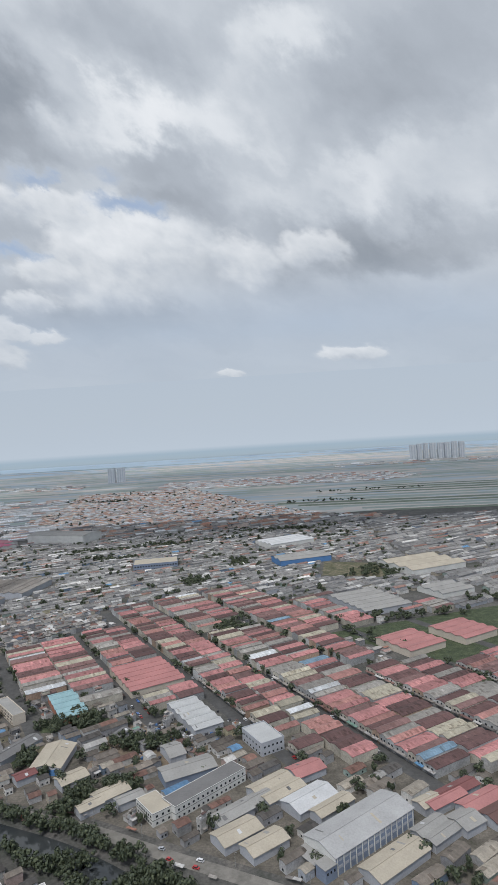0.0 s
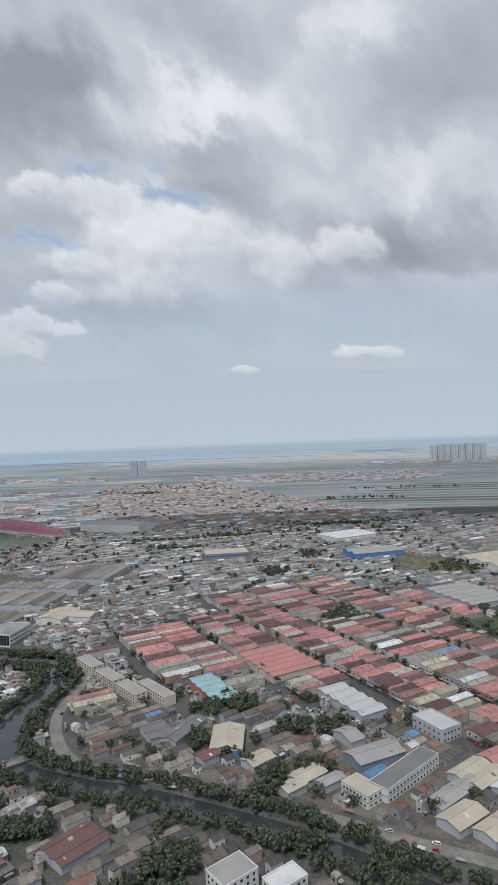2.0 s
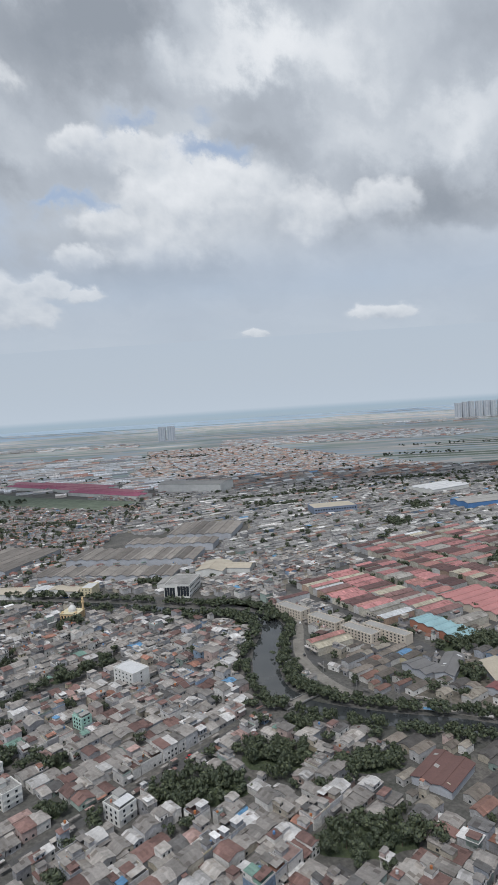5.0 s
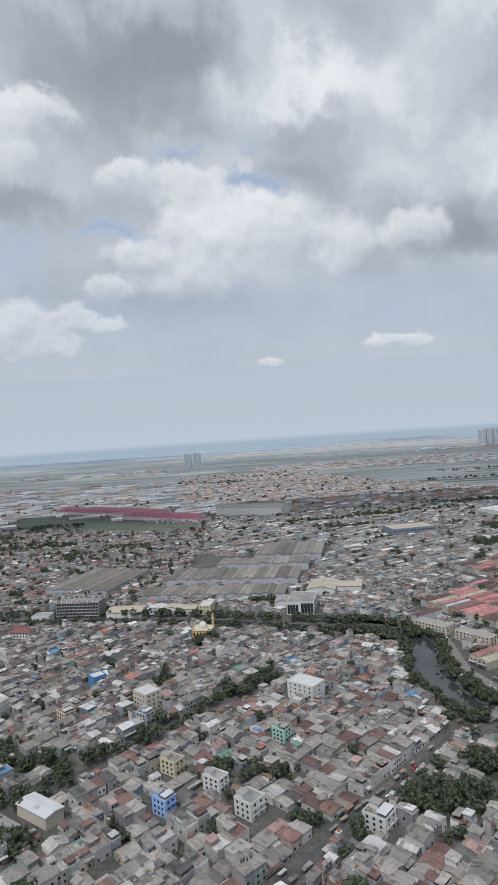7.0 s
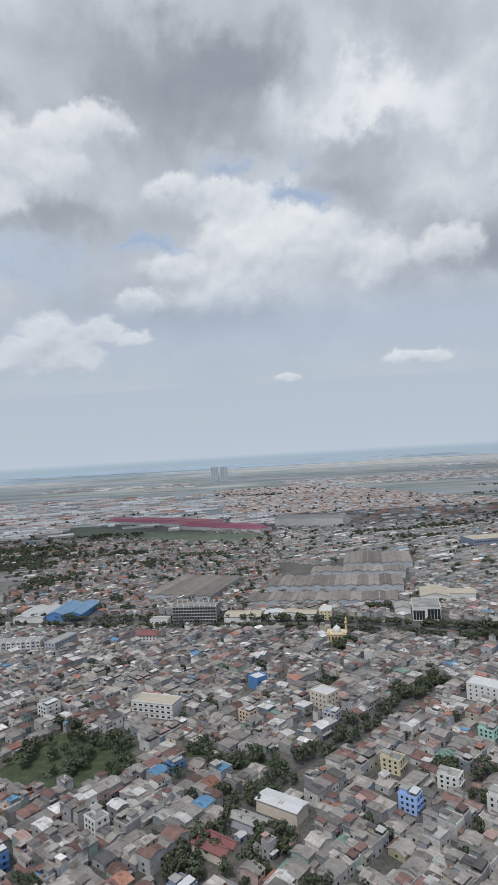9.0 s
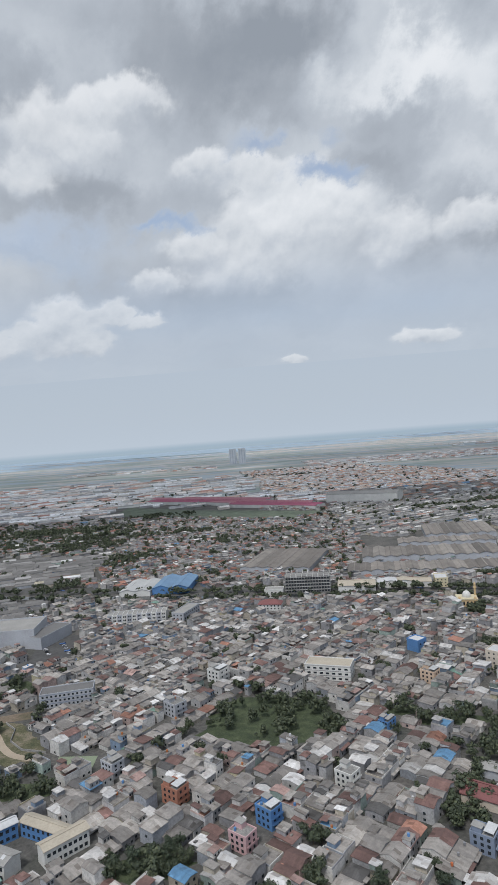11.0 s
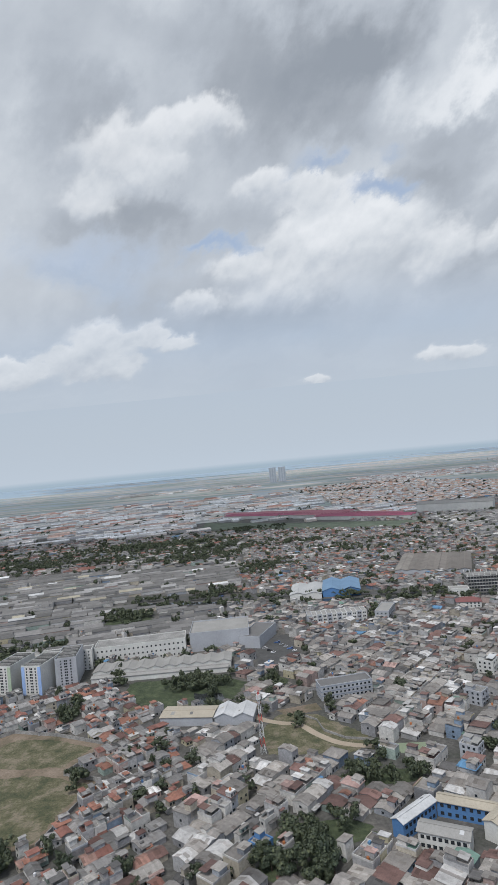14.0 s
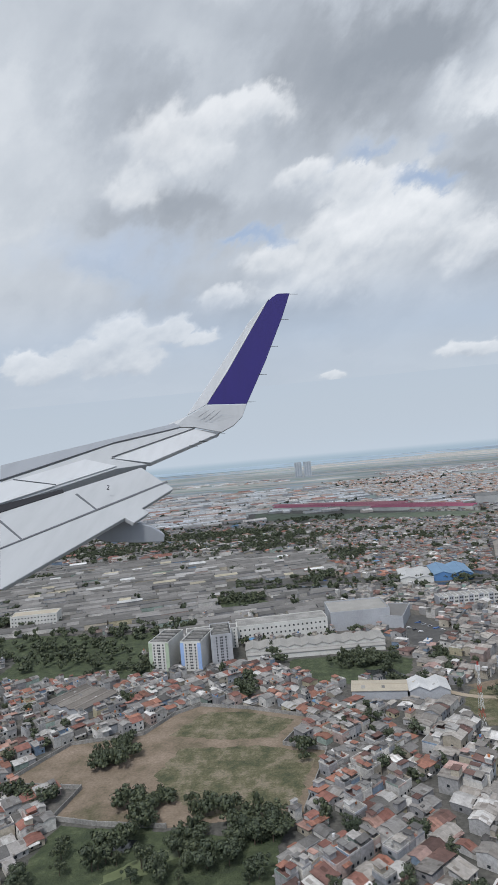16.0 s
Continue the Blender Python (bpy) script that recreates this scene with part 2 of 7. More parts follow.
m, N, b = material("rough_grass", 0.95)
g = ramp(N, noise_(N, 0.13, 8, rough=0.72), [(0.3, (0.035, 0.042, 0.02)), (0.42, (0.07, 0.075, 0.036)), (0.5, (0.115, 0.108, 0.058)), (0.6, (0.20, 0.168, 0.118))])
link(N, b, "Base Color", mixc(N, 1.0, g, ramp(N, noise_(N, 1.5, 5), [(0.3, (0.6,) * 3), (0.7, (1.15,) * 3)]), "MULTIPLY"))
bump(N, b, noise_(N, 1.5, 6), 0.8, 0.3)
M["grass"] = m

m, N, b = material("bare_earth", 0.95)
g = ramp(N, noise_(N, 0.07, 7, rough=0.65), [(0.33, (0.085, 0.08, 0.042)), (0.48, (0.175, 0.135, 0.095)), (0.7, (0.275, 0.215, 0.165))])
link(N, b, "Base Color", mixc(N, 1.0, g, ramp(N, noise_(N, 1.2, 5), [(0.3, (0.7,) * 3), (0.7, (1.1,) * 3)]), "MULTIPLY"))
bump(N, b, noise_(N, 1.2, 6), 0.6, 0.2)
M["earth"] = m

m, N, b = material("dusty_yard", 0.95)
g = ramp(N, noise_(N, 0.11, 8, rough=0.7), [(0.3, (0.05, 0.055, 0.033)), (0.42, (0.095, 0.085, 0.068)), (0.55, (0.15, 0.132, 0.108)), (0.7, (0.21, 0.188, 0.158))])
link(N, b, "Base Color", mixc(N, 1.0, g, ramp(N, noise_(N, 1.2, 5), [(0.3, (0.65,) * 3), (0.7, (1.1,) * 3)]), "MULTIPLY"))
M["yard"] = m

m, N, b = material("thicket_green", 0.95)
g = ramp(N, noise_(N, 0.25, 7, rough=0.7), [(0.3, (0.022, 0.032, 0.016)), (0.52, (0.05, 0.066, 0.03)), (0.72, (0.10, 0.118, 0.06))])
link(N, b, "Base Color", g)
bump(N, b, noise_(N, 1.6, 6), 1.0, 0.5)
M["thicket"] = m
M["algae"] = plain("algae_water", (0.14, 0.165, 0.08), 0.5, amount=0.3, small=0.3)
M["meadow"] = plain("meadow_green", (0.13, 0.16, 0.11), 0.95, amount=0.4, small=0.05)
# far strips lightened: haze and the sun the deck blocks, put into colour
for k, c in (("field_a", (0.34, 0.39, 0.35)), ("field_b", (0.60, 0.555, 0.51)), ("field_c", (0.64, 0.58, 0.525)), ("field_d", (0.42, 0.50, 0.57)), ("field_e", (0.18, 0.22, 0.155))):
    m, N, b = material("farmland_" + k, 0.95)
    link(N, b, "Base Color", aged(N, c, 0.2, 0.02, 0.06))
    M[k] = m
M["tower_white"] = plain("tower_paint", (0.74, 0.76, 0.79), 0.8, amount=0.15)
M["tower_dark"] = plain("tower_windows", (0.56, 0.59, 0.64), 0.6, amount=0.1)
M["scrap"] = varied("scrap", [(3, (0.6, 0.6, 0.6)), (3, (0.06, 0.06, 0.07)), (2, (0.3, 0.28, 0.25)), (1, (0.1, 0.2, 0.4))], True)

m, N, b = material("dark_river_water", 0.06)
link(N, b, "Base Color", ramp(N, noise_(N, 0.1, 3), [(0.35, (0.03, 0.034, 0.036)), (0.7, (0.05, 0.053, 0.052))]))
bump(N, b, noise_(N, 0.8, 3), 0.05, 0.05)
M["water"] = m

m, N, b = material("sea_water", 0.45)
link(N, b, "Base Color", ramp(N, noise_(N, 0.0012, 4), [(0.3, (0.33, 0.43, 0.49)), (0.7, (0.40, 0.49, 0.55))]))
M["sea"] = m

# field tones raised and cooled; distance haze is put into the base colour
m, N, b = material("hazed_far_fields", 0.95)
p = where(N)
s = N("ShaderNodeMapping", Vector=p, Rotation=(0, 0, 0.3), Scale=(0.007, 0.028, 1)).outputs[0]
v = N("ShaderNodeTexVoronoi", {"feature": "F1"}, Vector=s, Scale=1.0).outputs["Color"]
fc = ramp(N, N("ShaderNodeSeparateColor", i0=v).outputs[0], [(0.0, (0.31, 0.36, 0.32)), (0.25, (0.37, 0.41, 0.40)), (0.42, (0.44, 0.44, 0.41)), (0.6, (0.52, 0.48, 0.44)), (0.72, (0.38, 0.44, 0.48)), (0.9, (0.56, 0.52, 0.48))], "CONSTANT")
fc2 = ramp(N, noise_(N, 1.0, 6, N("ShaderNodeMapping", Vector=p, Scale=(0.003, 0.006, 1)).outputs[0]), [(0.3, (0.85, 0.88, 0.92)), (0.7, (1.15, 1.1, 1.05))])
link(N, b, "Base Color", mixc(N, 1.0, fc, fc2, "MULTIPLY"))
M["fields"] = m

# ---------------------------------------------------------------- mesh making


class Geo:
    """Boxes, roofs and sheets gathered into one mesh."""

    def __init__(self):
        self.v, self.f, self.m, self.uv = [], [], [], []

    def add(self, pts, faces, at=(0, 0, 0, 0), mat=0):
        n, (ox, oy, oz, a) = len(self.v), at
        c, s = math.cos(a), math.sin(a)
        self.v += [(ox + c * x - s * y, oy + s * x + c * y, oz + z) for x, y, z in pts]
        self.f += [tuple(n + i for i in q) for q in faces]
        self.m += [mat] * len(faces)
        self.uv += [[(pts[i][0], pts[i][1]) for i in q] for q in faces]

    def box(self, x0, x1, y0, y1, z0, z1, at=(0, 0, 0, 0), mat=0):
        self.add([(x0, y0, z0), (x1, y0, z0), (x1, y1, z0), (x0, y1, z0), (x0, y0, z1), (x1, y0, z1), (x1, y1, z1), (x0, y1, z1)],
                 [(0, 3, 2, 1), (4, 5, 6, 7), (0, 1, 5, 4), (1, 2, 6, 5), (2, 3, 7, 6), (3, 0, 4, 7)], at, mat)

    def walls(self, w, d, h, rise, at, mat=0):
        """Walls with gable ends; the ridge runs along x."""
        x, y = w / 2, d / 2
        self.add([(-x, -y, 0), (x, -y, 0), (x, y, 0), (-x, y, 0), (-x, -y, h), (x, -y, h), (x, y, h), (-x, y, h), (-x, 0, h + rise), (x, 0, h + rise)],
                 [(0, 1, 5, 4), (2, 3, 7, 6), (1, 2, 6, 9, 5), (3, 0, 4, 8, 7), (4, 5, 9, 8), (6, 7, 8, 9)], at, mat)

    def gable(self, w, d, h, rise, over, at, mat=0, thick=0.15):
        """A folded roof of two slopes with thickness; the ridge runs along x."""
        x, y = w / 2 + over, d / 2 + over
        drop = rise * over / (d / 2)
        lo, hi, t = h - drop + 0.02, h + rise + 0.02, thick
        self.add([(-x, -y, lo), (x, -y, lo), (-x, 0, hi), (x, 0, hi), (-x, y, lo), (x, y, lo),
                  (-x, -y, lo + t), (x, -y, lo + t), (-x, 0, hi + t), (x, 0, hi + t), (-x, y, lo + t), (x, y, lo + t)],
                 [(0, 2, 3, 1), (2, 4, 5, 3), (6, 7, 9, 8), (8, 9, 11, 10), (0, 1, 7, 6), (4, 10, 11, 5), (0, 6, 8, 2), (2, 8, 10, 4), (1, 3, 9, 7), (3, 5, 11, 9)], at, mat)

    def hip(self, w, d, h, rise, over, at, mat=0, thick=0.15):
        x, y, r = w / 2 + over, d / 2 + over, max(0.05, (w - d) / 2)
        lo, hi = h - 0.1, h + rise
        self.add([(-x, -y, lo), (x, -y, lo), (x, y, lo), (-x, y, lo), (-x, -y, lo + thick), (x, -y, lo + thick), (x, y, lo + thick), (-x, y, lo + thick), (-r, 0, hi), (r, 0, hi)],
                 [(0, 3, 2, 1), (0, 1, 5, 4), (1, 2, 6, 5), (2, 3, 7, 6), (3, 0, 4, 7), (4, 5, 9, 8), (5, 6, 9), (6, 7, 8, 9), (7, 4, 8)], at, mat)

    def mono(self, w, d, h, rise, over, at, mat=0, thick=0.12):
        """A single slope, high at +y."""
        x, y = w / 2 + over, d / 2 + over
        self.add([(-x, -y, h), (x, -y, h), (x, y, h + rise), (-x, y, h + rise), (-x, -y, h + thick), (x, -y, h + thick), (x, y, h + rise + thick), (-x, y, h + rise + thick)],
                 [(0, 3, 2, 1), (4, 5, 6, 7), (0, 1, 5, 4), (1, 2, 6, 5), (2, 3, 7, 6), (3, 0, 4, 7)], at, mat)

    def mesh(self, name, mats):
        me = bpy.data.meshes.new(name)
        me.from_pydata(self.v, [], self.f)
        for k in mats:
            me.materials.append(M[k])
        me.polygons.foreach_set("material_index", self.m)
        layer = me.uv_layers.new(name="plan")
        layer.data.foreach_set("uv", [c for q in self.uv for p in q for c in p])
        me.update()
        return me

    def put(self, name, mats, parent=None, label=""):
        ob = new(name, self.mesh(name, mats))
        if parent:
            ob.parent = parent
        return tagged(ob, label)


def empty(name, x=0, y=0, z=0, a=0.0):
    e = new(name)
    e.empty_display_size = 0.5
    e.matrix_world = Matrix.Translation((x, y, z)) @ Matrix.Rotation(a, 4, "Z")
    return e


def ribbon(g, pts, width, z, mat=0):
    """A flat strip of even width along a line of points."""
    P = [Vector(p) for p in pts]
    row = []
    for i, p in enumerate(P):
        d = (P[min(i + 1, len(P) - 1)] - P[max(i - 1, 0)]).normalized()
        n = Vector((-d.y, d.x)) * (width[i] if isinstance(width, (list, tuple)) else width) / 2
        row += [(p.x + n.x, p.y + n.y, z), (p.x - n.x, p.y - n.y, z)]
    g.add(row, [(2 * i, 2 * i + 1, 2 * i + 3, 2 * i + 2) for i in range(len(P) - 1)], mat=mat)


def smooth(pts, n=5):
    """Points along a Catmull-Rom curve through pts."""
    P, out = [Vector(p) for p in pts], []
    for i in range(len(P) - 1):
        a, b, c, d = P[max(i - 1, 0)], P[i], P[i + 1], P[min(i + 2, len(P) - 1)]
        for k in range(n):
            t = k / n
            out.append(0.5 * ((2 * b) + (c - a) * t + (2 * a - 5 * b + 4 * c - d) * t * t + (3 * b - a - 3 * c + d) * t ** 3))
    return [tuple(p) for p in out + [P[-1]]]


# ---------------------------------------------------------------- plan: what ground is taken
GX, GY, CELL = -1300.0, 80.0, 2.0
taken = np.zeros((1250, 1100), bool)


def block(x, y, r=0.0):
    i0, i1 = int((x - r - GX) / CELL), int((x + r - GX) / CELL)
    j0, j1 = int((y - r - GY) / CELL), int((y + r - GY) / CELL)
    taken[max(i0, 0):max(i1 + 1, 0), max(j0, 0):max(j1 + 1, 0)] = True


def free(x, y):
    i, j = int((x - GX) / CELL), int((y - GY) / CELL)
    return not (0 <= i < taken.shape[0] and 0 <= j < taken.shape[1]) or not taken[i, j]


def block_line(pts, width):
    for (x0, y0), (x1, y1) in zip(pts, pts[1:]):
        n = max(1, int(math.hypot(x1 - x0, y1 - y0) / 1.5))
        for k in range(n + 1):
            block(x0 + (x1 - x0) * k / n, y0 + (y1 - y0) * k / n, width / 2)


def block_rect(x, y, w, d, a):
    c, s = math.cos(a), math.sin(a)
    for i in np.arange(-w / 2, w / 2 + 1, 1.5):
        for j in np.arange(-d / 2, d / 2 + 1, 1.5):
            block(x + c * i - s * j, y + s * i + c * j)


def inside(x, y, poly):
    r = False
    for (x0, y0), (x1, y1) in zip(poly, poly[1:] + poly[:1]):
        if (y0 > y) != (y1 > y) and x < (x1 - x0) * (y - y0) / (y1 - y0) + x0:
            r = not r
    return r


def block_poly(poly):
    xs, ys = [p[0] for p in poly], [p[1] for p in poly]
    for x in np.arange(min(xs), max(xs), 1.8):
        for y in np.arange(min(ys), max(ys), 1.8):
            if inside(x, y, poly):
                block(x, y)


def clear(x, y, w, d, a):
    c, s = math.cos(a), math.sin(a)
    return all(free(x + c * i * w / 2 - s * j * d / 2, y + s * i * w / 2 + c * j * d / 2) for i in (-1, 0, 1) for j in (-1, 0, 1))

# ---------------------------------------------------------------- ground, river, roads
COAST = [(-9000, 3900), (-3200, 3300), (-1700, 3150), (-900, 3300), (-360, 3420), (-100, 3560), (200, 3700), (420, 3950), (620, 3900), (760, 3620), (1000, 3560), (1350, 3350), (2200, 3000), (9000, 2600)]
g = Geo()
g.add([(-9000, -2000, 0), (9000, -2000, 0), (9000, 1000, 0), (-9000, 1000, 0)], [(0, 1, 2, 3)])
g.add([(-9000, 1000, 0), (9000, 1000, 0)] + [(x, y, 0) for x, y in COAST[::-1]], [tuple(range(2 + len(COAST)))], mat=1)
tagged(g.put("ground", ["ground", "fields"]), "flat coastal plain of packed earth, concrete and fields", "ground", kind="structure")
g = Geo()
g.add([(x, y, -0.4) for x, y in COAST] + [(9000, 16000, -0.4), (-9000, 16000, -0.4)], [tuple(range(2 + len(COAST)))])
tagged(g.put("water", ["sea"]), "calm pale blue sea beyond the coast", "sea", kind="structure")

RIVER = smooth([(-640, 458), (-540, 432), (-445, 411), (-368, 397), (-298, 382), (-232, 358), (-200, 349), (-184, 325), (-189, 292), (-187, 258), (-175, 240), (-148, 227), (-122, 219), (-95, 207), (-70, 195), (-46, 179), (-20, 160), (20, 132)])
RW = [7 if p[1] > 345 else 12 if p[1] > 240 else 9.5 for p in RIVER]
g = Geo()
ribbon(g, RIVER, RW, 0.06)
tagged(g.put("river", ["water"]), "dark still river winding between tree-lined banks", "river", kind="structure")
block_line(RIVER, 15)
NROAD = smooth([(-215, 372), (-185, 352), (-171, 330), (-172, 283), (-155, 246), (-127, 232), (-94, 219), (-64, 207), (-34, 191), (-8, 178), (30, 158)])
SROAD = smooth([(-179, 240), (-188, 239), (-211, 215), (-227, 198), (-241, 185), (-275, 150), (-300, 125)])
CROAD = smooth([(-640, 478), (-540, 449), (-445, 426), (-368, 411), (-298, 396), (-225, 376), (-185, 352)])
g = Geo()
ribbon(g, NROAD, 5.2, 0.05)
tagged(g.put("road", ["dust"]), "dusty concrete road along the river bank", "road", kind="structure")
g = Geo()
ribbon(g, SROAD, 3.6, 0.05)
tagged(g.put("road", ["asphalt"]), "narrow market street between low houses", "road", kind="structure")
LANE = smooth([(-372, 168), (-356, 186), (-338, 214), (-312, 240), (-278, 275), (-262, 290)])
g = Geo()
ribbon(g, LANE, 2.6, 0.05)
tagged(g.put("road", ["asphalt"]), "tree-lined lane between the houses", "road", kind="structure")
block_line(LANE, 4.0)
g = Geo()
ribbon(g, CROAD, 7, 0.05)
tagged(g.put("road", ["asphalt"]), "asphalt road along the canal", "road", kind="structure")
block_line(NROAD, 6)
block_line(SROAD, 2.4)
block_line(CROAD, 9)

# ---------------------------------------------------------------- clouds
m = bpy.data.materials.new("cloud_deck")
m.use_nodes = True
m.node_tree.nodes.clear()
N = node_set(m.node_tree)
p = where(N)
sep = N("ShaderNodeSeparateXYZ", i0=p)
# heaps of cloud keep their proportions towards the horizon: the far ones stand behind one another
px_, py_ = math_(N, "ADD", math_(N, "MULTIPLY", sep.outputs[0], 0.001), 0.3), math_(N, "MULTIPLY", sep.outputs[1], 0.001)
bearing = math_(N, "ARCTAN2", px_, py_)
reach = math_(N, "SQRT", math_(N, "ADD", math_(N, "MULTIPLY", px_, px_), math_(N, "MULTIPLY", py_, py_)))
flat = N("ShaderNodeCombineXYZ", i0=bearing, i1=math_(N, "POWER", math_(N, "DIVIDE", 0.52, reach), 0.6)).outputs[0]
wob = N("ShaderNodeTexNoise", Vector=flat, Scale=7.0, Detail=7.0, Roughness=0.62).outputs[1]
warp = N("ShaderNodeVectorMath", {"operation": "MULTIPLY_ADD"}, i0=N("ShaderNodeVectorMath", {"operation": "SUBTRACT"}, i0=wob, i1=(0.5, 0.5, 0.5)).outputs[0], i1=(0.22, 0.22, 0.0), i2=flat).outputs[0]


def lobe(x, y, rx, ry):
    """1 at the middle of a soft ellipse on the deck (kilometres), 0 outside it."""
    r = math.hypot(x + 0.3, y)
    cx, cy, sx, sy = math.atan2(x + 0.3, y), (0.52 / r) ** 0.6, rx / y, 0.6 * (0.52 / r) ** 0.6 * ry / r
    d = N("ShaderNodeVectorMath", {"operation": "MULTIPLY"}, i0=N("ShaderNodeVectorMath", {"operation": "SUBTRACT"}, i0=warp, i1=(cx, cy, 0.0)).outputs[0], i1=(0.72 / sx, 0.72 / sy, 0.0)).outputs[0]
    return N("ShaderNodeMapRange", {"interpolation_type": "SMOOTHSTEP"}, Value=N("ShaderNodeVectorMath", {"operation": "LENGTH"}, i0=d).outputs[1], i1=1.0, i2=0.0, i3=0.0, i4=1.0).outputs[0]


def billows(vec, scale=3.6):
    return N("ShaderNodeTexNoise", Vector=vec, Scale=scale, Detail=8.0, Roughness=0.47).outputs[0]


fine = billows(warp)
under = billows(N("ShaderNodeVectorMath", {"operation": "ADD"}, i0=warp, i1=(0.0, -0.05, 0.0)).outputs[0])
wisps = billows(flat, 13.0)
DECK_LIGHT = [(-0.44, 0.86, 0.2, 0.13, -0.1), (-0.704, 0.988, 0.153, 0.09, -0.14), (-0.517, 0.79, 0.17, 0.07, -0.12), (-0.85, 1.39, 0.16, 0.17, -0.1), (-0.391, 0.9, 0.175, 0.116, -0.22), (-0.281, 0.843, 0.106, 0.072, -0.16), (-0.793, 1.271, 0.125, 0.129, -0.14), (-0.117, 0.861, 0.09, 0.104, 0.2), (0.075, 0.777, 0.059, 0.054, 0.18), (-0.035, 1.004, 0.075, 0.091, 0.2), (-0.136, 0.941, 0.061, 0.056, 0.15), (-0.241, 0.829, 0.053, 0.056, 0.15), (-0.105, 0.805, 0.089, 0.082, -0.18), (-0.237, 1.057, 0.115, 0.091, -0.17), (-0.132, 1.332, 0.135, 0.129, -0.17), (0.217, 1.237, 0.19, 0.125, 0.17), (0.253, 0.907, 0.131, 0.136, -0.13), (0.485, 1.727, 0.342, 0.218, -0.2), (-0.547, 2.362, 0.352, 0.646, -0.12), (-0.272, 1.534, 0.111, 0.15, 0.12), (-0.13, 1.079, 0.103, 0.122, -0.17), (0.275, 1.559, 0.093, 0.352, -0.15), (-0.401, 2.423, 0.394, 0.521, -0.14), (-0.207, 2.77, 0.495, 0.507, -0.17), (-0.633, 1.303, 0.158, 0.101, -0.1), (-0.205, 0.985, 0.085, 0.17, 0.24), (-0.14, 1.42, 0.08, 0.13, 0.12), (-0.915, 0.894, 0.064, 0.083, 0.1), (-0.264, 0.976, 0.055, 0.112, 0.15)]
DECK_GAP = [(-0.232, 1.359, 0.097, 0.093, 0.95), (-0.397, 1.147, 0.064, 0.062, 0.45), (-0.588, 1.482, 0.081, 0.097, 0.5), (-0.375, 1.184, 0.046, 0.052, 0.5), (-0.245, 1.158, 0.045, 0.056, 0.5), (-0.991, 1.613, 0.329, 0.324, 0.4), (-0.928, 1.632, 0.212, 0.279, 0.15), (-0.56, 1.488, 0.084, 0.083, 0.4)]
# relief as if lit from above is put into the deck's tone
tone = math_(N, "MULTIPLY_ADD", math_(N, "SUBTRACT", under, fine), 0.55, math_(N, "MULTIPLY_ADD", fine, 0.55, 0.21))
tone = math_(N, "MULTIPLY_ADD", math_(N, "SUBTRACT", wisps, 0.5), 0.22, tone)
for x, y, rx, ry, k in DECK_LIGHT:
    tone = math_(N, "MULTIPLY_ADD", lobe(x, y, rx * 1.25, ry * 1.25), k, tone)
cloud = ramp(N, tone, [(0.12, (0.30, 0.33, 0.37)), (0.28, (0.37, 0.40, 0.44)), (0.40, (0.45, 0.485, 0.53)), (0.52, (0.56, 0.595, 0.635)), (0.66, (0.72, 0.745, 0.77)), (0.84, (0.86, 0.87, 0.88))])
gap = 0.0
for x, y, rx, ry, k in DECK_GAP:
    gap = math_(N, "MULTIPLY_ADD", lobe(x, y, rx * 1.15, ry * 1.15), k, gap)
far = N("ShaderNodeMapRange", {"interpolation_type": "SMOOTHSTEP"}, Value=sep.outputs[1], i1=1700.0, i2=3000.0, i3=0.0, i4=1.0).outputs[0]
hole = N("ShaderNodeMapRange", {"interpolation_type": "SMOOTHSTEP"}, Value=math_(N, "MULTIPLY_ADD", math_(N, "SUBTRACT", wisps, 0.5), 0.9, math_(N, "ADD", gap, math_(N, "MULTIPLY", far, 0.22))), i1=0.12, i2=0.75, i3=0.0, i4=1.0).outputs[0]
# a thin even veil shows where the heaps leave off
streaks = N("ShaderNodeTexNoise", Vector=N("ShaderNodeVectorMath", {"operation": "MULTIPLY"}, i0=warp, i1=(1.6, 9.0, 1.0)).outputs[0], Scale=2.2, Detail=6.0, Roughness=0.5).outputs[0]
veil = ramp(N, math_(N, "MULTIPLY_ADD", math_(N, "SUBTRACT", streaks, 0.5), 1.1, math_(N, "MULTIPLY", fine, 1.0)), [(0.2, (0.43, 0.485, 0.56)), (0.8, (0.60, 0.645, 0.70))])
cloud = mixc(N, math_(N, "MAXIMUM", hole, math_(N, "MULTIPLY", far, 0.6)), cloud, veil)
thick = math_(N, "MULTIPLY_ADD", hole, -0.42, 0.97)
thick = math_(N, "MULTIPLY_ADD", far, -0.6, thick)
thick = math_(N, "SUBTRACT", thick, math_(N, "MULTIPLY", math_(N, "MAXIMUM", math_(N, "SUBTRACT", gap, 0.6), 0.0), 1.1))
# white heaps, crisp sunlit tops and soft shaded grey feet put into the glow
HIGH_HEAPS = [(-0.74, 1.07, 0.098, 0.17), (-0.857, 1.231, 0.061, 0.104), (-0.602, 0.972, 0.082, 0.072), (-0.339, 1.7, 0.181, 0.382), (-0.225, 1.563, 0.169, 0.274), (-0.43, 1.311, 0.065, 0.111), (-0.304, 1.3, 0.069, 0.109), (-0.562, 1.753, 0.091, 0.2), (-0.731, 2.187, 0.096, 0.23), (-0.448, 2.066, 0.197, 0.332), (0.026, 1.812, 0.119, 0.34), (-0.5, 1.246, 0.055, 0.09), (-0.377, 1.266, 0.061, 0.092), (-0.254, 1.563, 0.192, 0.239), (0.224, 1.748, 0.103, 0.242)]
